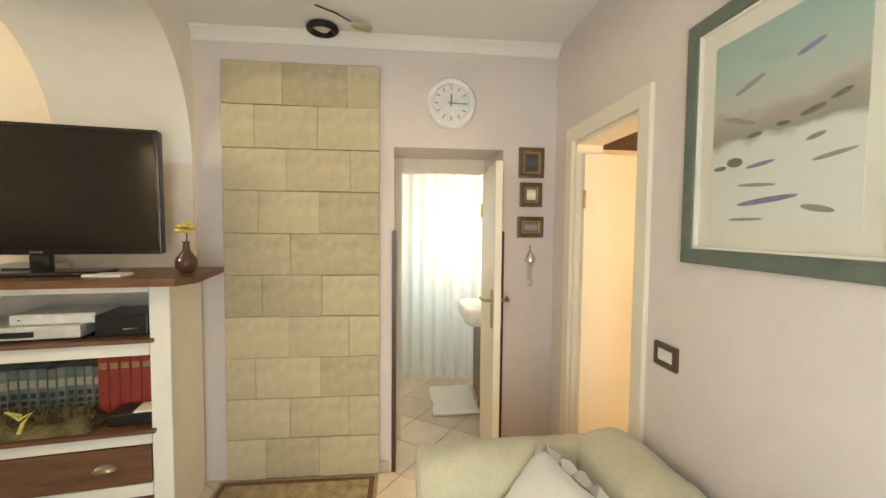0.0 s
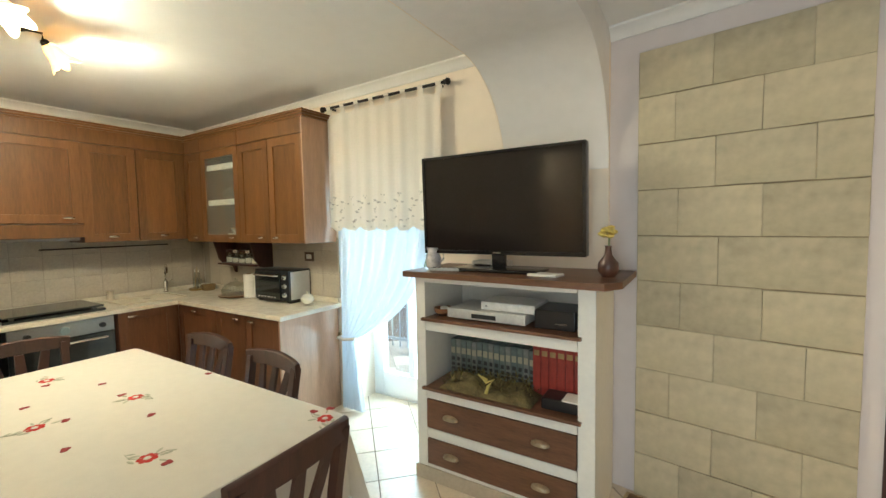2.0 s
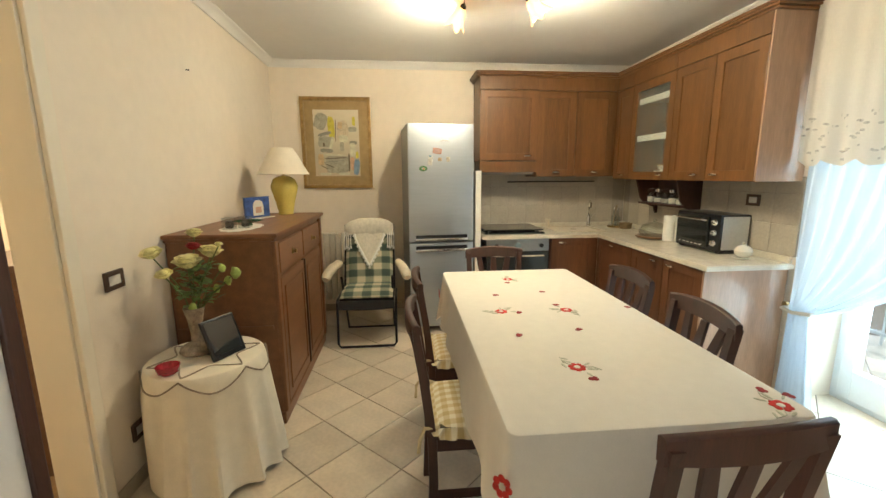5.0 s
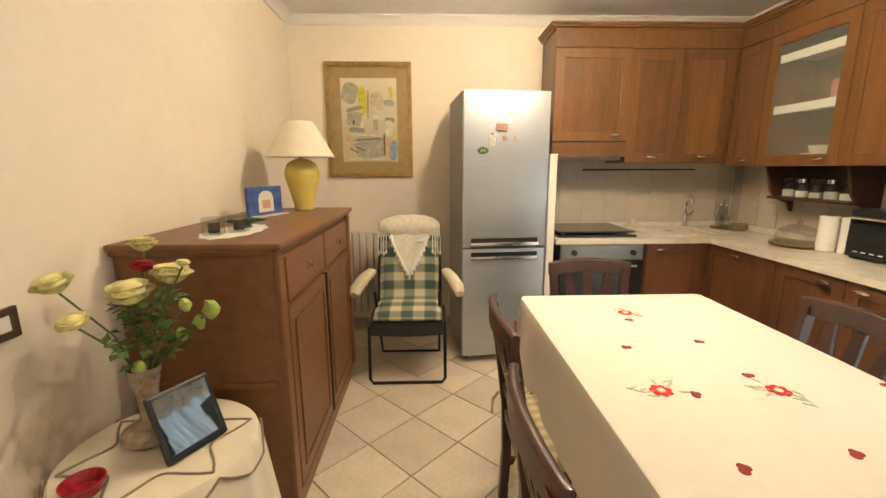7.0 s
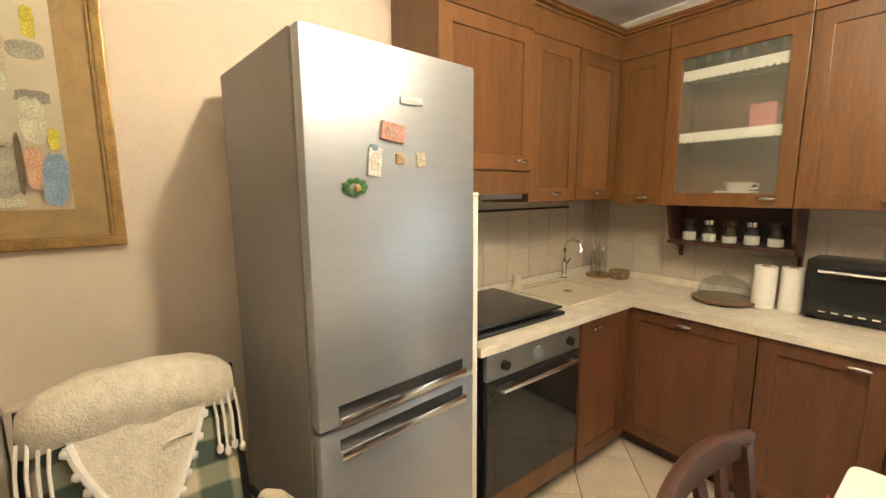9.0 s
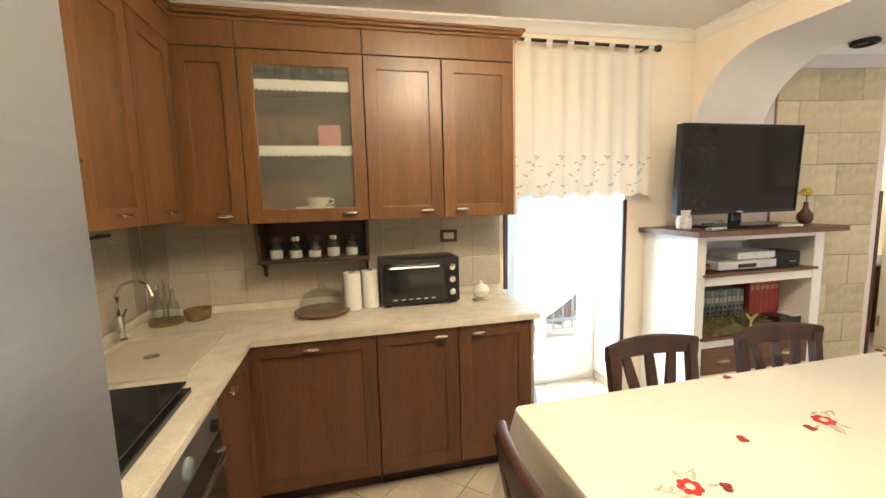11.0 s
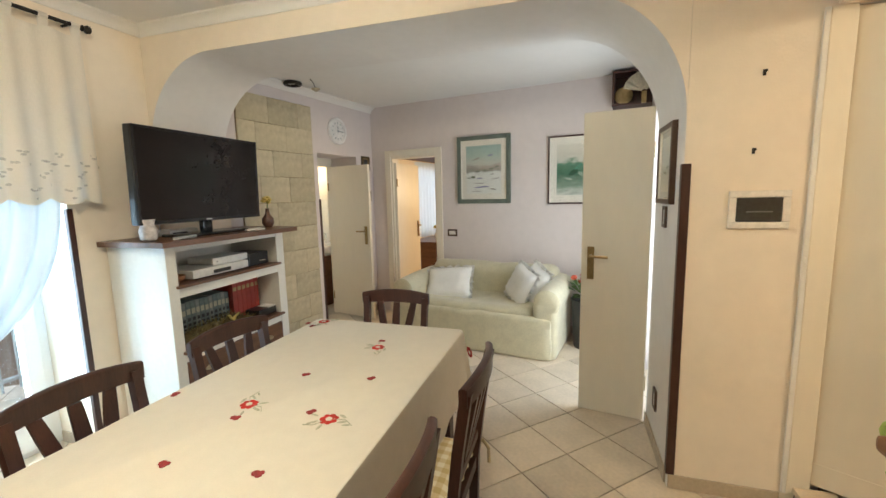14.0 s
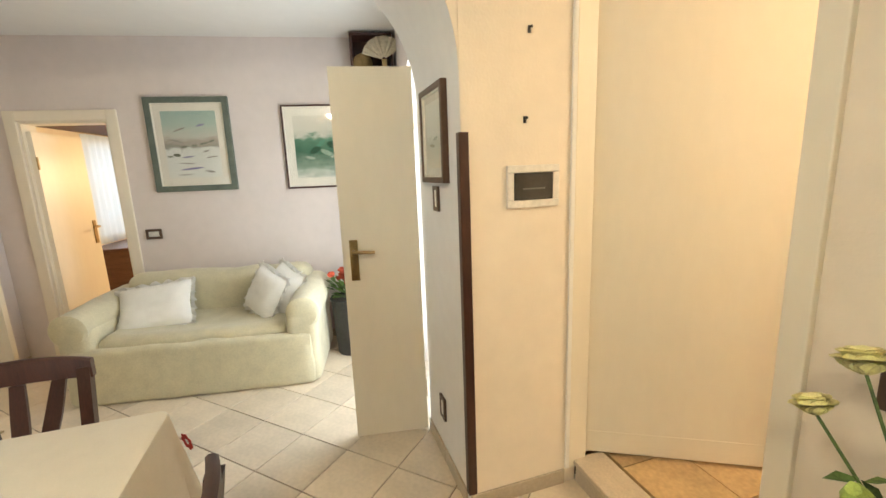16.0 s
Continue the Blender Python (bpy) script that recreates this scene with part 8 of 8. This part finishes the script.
part("body", boxes((-0.45, 0.45, -0.22, 0.24, 0.0, 0.98), bevel=0.005), BROWN, hb)
part("top", boxes((-0.48, 0.48, -0.25, 0.25, 0.981, 1.01), bevel=0.006), BROWN, hb)
for k in range(2):
    d = part("door", boxes((0.452, 0.462, -0.20 + 0.22 * k, 0.0 + 0.22 * k, 0.08, 0.9), bevel=0.003), BROWN, hb)
    part("knob", ball(bmesh.new(), (0.475, -0.02 + 0.06 * k, 0.5), 0.014, 2), BRASS, d, smooth=True)
HT = mat("hall_tile_ochre", (0.50, 0.34, 0.17), 0.35, var=0.2, scale=5, island=0.3)
bm = bmesh.new()
for i in range(9):
    for j in range(7):
        box(bm, -3.22 + i * 0.33, -3.22 + i * 0.33 + 0.325, -3.60 + j * 0.33, -3.60 + j * 0.33 + 0.325, -0.006, 0.105)
tagged(done("hall_floor", bm, HT), "ochre hall floor tiles", "floor", "", "structure")
structure("threshold", boxes((-1.617, BW - 0.007, S - 0.155, S + 0.012, 0.085, 0.112), bevel=0.006), mat("threshold_marble", (0.58, 0.48, 0.36), 0.3, var=0.12, scale=10), "beige marble door threshold")
structure("trim_step", boxes((-1.617, BW - 0.022, S - 0.15, S + 0.004, -0.004, 0.084), bevel=0.002), BASETILE, "beige tiled riser of the step to the hall", category="step")
# Point light added out of view in the hall; no fixture is built.
hl = new("hall_point_light", bpy.data.lights.new("hall_point_light", "POINT"))
hl.data.energy, hl.data.color, hl.data.shadow_soft_size = 60, (1.0, 0.80, 0.55), 0.1
hl.location = (-2.5, -3.0, 2.5)

# ---- pieces: stone wall, splashback, floor ----
sw = structure("stone_cladding", boxes((-1.975, -1.085, -0.012, 0.001, 0, 2.455)), STONEJ, "panel of pale limestone blocks set in the wall", LIV, category="stone wall")
SX, SW_ = -1.975, 0.89
JOINTS = [(0.38, 0.79), (0.20, 0.60), (0.40, 0.81), (0.22, 0.61), (0.42,), (0.24, 0.62), (0.41, 0.80), (0.19, 0.61), (0.41, 0.80), (0.25, 0.60)]
zz = 2.458
for r, js in enumerate(JOINTS):
    hgt = 0.245
    edges = (0.0, *js, 1.0)
    for a, b in zip(edges, edges[1:]):
        rn = random.Random(r * 10 + int(a * 9))
        w = (b - a) * SW_
        g1, g2 = rn.uniform(0.0002, 0.0008), rn.uniform(0.0008, 0.0034)
        bm = boxes((-w / 2 + g1, w / 2 - g1, -0.011 - rn.uniform(0, 0.007), 0, -hgt / 2 + g2, hgt / 2 - g2), bevel=0.004)
        for v in bm.verts:
            v.co.x += rn.uniform(-0.0015, 0.0015)
            v.co.z += rn.uniform(-0.0022, 0.0022)
        o = done("stone_block", bm, STONE)
        o.parent = sw
        o.matrix_basis = LIV @ pose(SX + (a + b) / 2 * SW_, -0.0115, zz - hgt / 2)
    zz -= hgt

bm = boxes((-0.0985, 0.0985, -0.004, 0, -0.0985, 0.0985), bevel=0.0025)
st_mesh = done("splash_tile", bm, SPLASH)
spn = structure("splashback_north", boxes((W + 0.012, -2.30, N - 0.008, N - 0.0005, 0.945, 1.455)), mat("splash_grout", (0.40, 0.35, 0.28), 0.9), "beige tiled splashback on the north wall", category="splashback")
spw = structure("splashback_west", boxes((W + 0.0005, W + 0.008, 0.94, N - 0.009, 0.945, 1.62)), mat("splash_grout", (0.40, 0.35, 0.28), 0.9), "beige tiled splashback on the west wall", category="splashback")
half = Matrix.Diagonal((1, 1, 0.5, 1))
for j in range(3):
    for i in range(10):
        m = pose(-2.40 - i * 0.2, N - 0.008, 1.046 + j * 0.2) if j < 2 else pose(-2.40 - i * 0.2, N - 0.008, 1.397) @ half
        piece("splash_tile", st_mesh.data, SPLASH, spn, m)
    for i in range(8):
        piece("splash_tile", st_mesh.data, SPLASH, spw, pose(W + 0.008, 1.045 + i * 0.2, 1.046 + j * 0.2, 0, 0, 90))
bpy.data.objects.remove(st_mesh)

HD = 0.2355
s2 = HD - 0.0042
bm = bmesh.new()
for z, k in ((0.0, s2 - 0.0015), (-0.002, s2), (-0.006, s2)):
    for q in ((k, 0), (0, k), (-k, 0), (0, -k)):
        bm.verts.new((*q, z))
bm.verts.ensure_lookup_table()
bm.faces.new([bm.verts[i] for i in range(4)])
for lo in (0, 4):
    for i in range(4):
        bm.faces.new([bm.verts[j] for j in (lo + i, lo + (i + 1) % 4, lo + 4 + (i + 1) % 4, lo + 4 + i)])
t_ob = done("floor_tile", bm, TILE)
rest = bmesh.new()
for i in range(-30, 20):
    for j in range(-14, 24):
        if (i + j) % 2 == 0:
            continue
        x, y = -0.17 + i * HD, -0.085 + j * HD
        near = -4.3 < x < 2.0 and -1.1 < y < 2.75 and not (x < -3.95 and y > 1.2) and not (y > 2.35 and x < -2.5)
        if near:
            piece("floor_tile", t_ob.data, TILE, floor, pose(x, y, 0, 0, 0, 90 * ((i * 7 + j * 3) % 4)))
        elif x > -4.7 and x < 5.6 and y > -1.25 and y < 5.2 and not (y > 3.1 and x < -0.4 and y > 4.6):
            vs = []
            for z in (0.0, -0.006):
                vs.append([rest.verts.new((x + a, y + b, z)) for a, b in ((s2, 0), (0, s2), (-s2, 0), (0, -s2))])
            rest.faces.new(vs[0])
            for k in range(4):
                rest.faces.new((vs[0][k], vs[1][k], vs[1][(k + 1) % 4], vs[0][(k + 1) % 4]))
bpy.data.objects.remove(t_ob)
o = done("floor_tiles_rest", rest, mat("floor_tile_cream_far", (0.66, 0.56, 0.43), 0.3, var=0.10, scale=5, island=0.35, bump=0.05, bscale=60))
o.parent = floor
tagged(o, "cream floor tiles laid diagonally", "", "", "stuff")
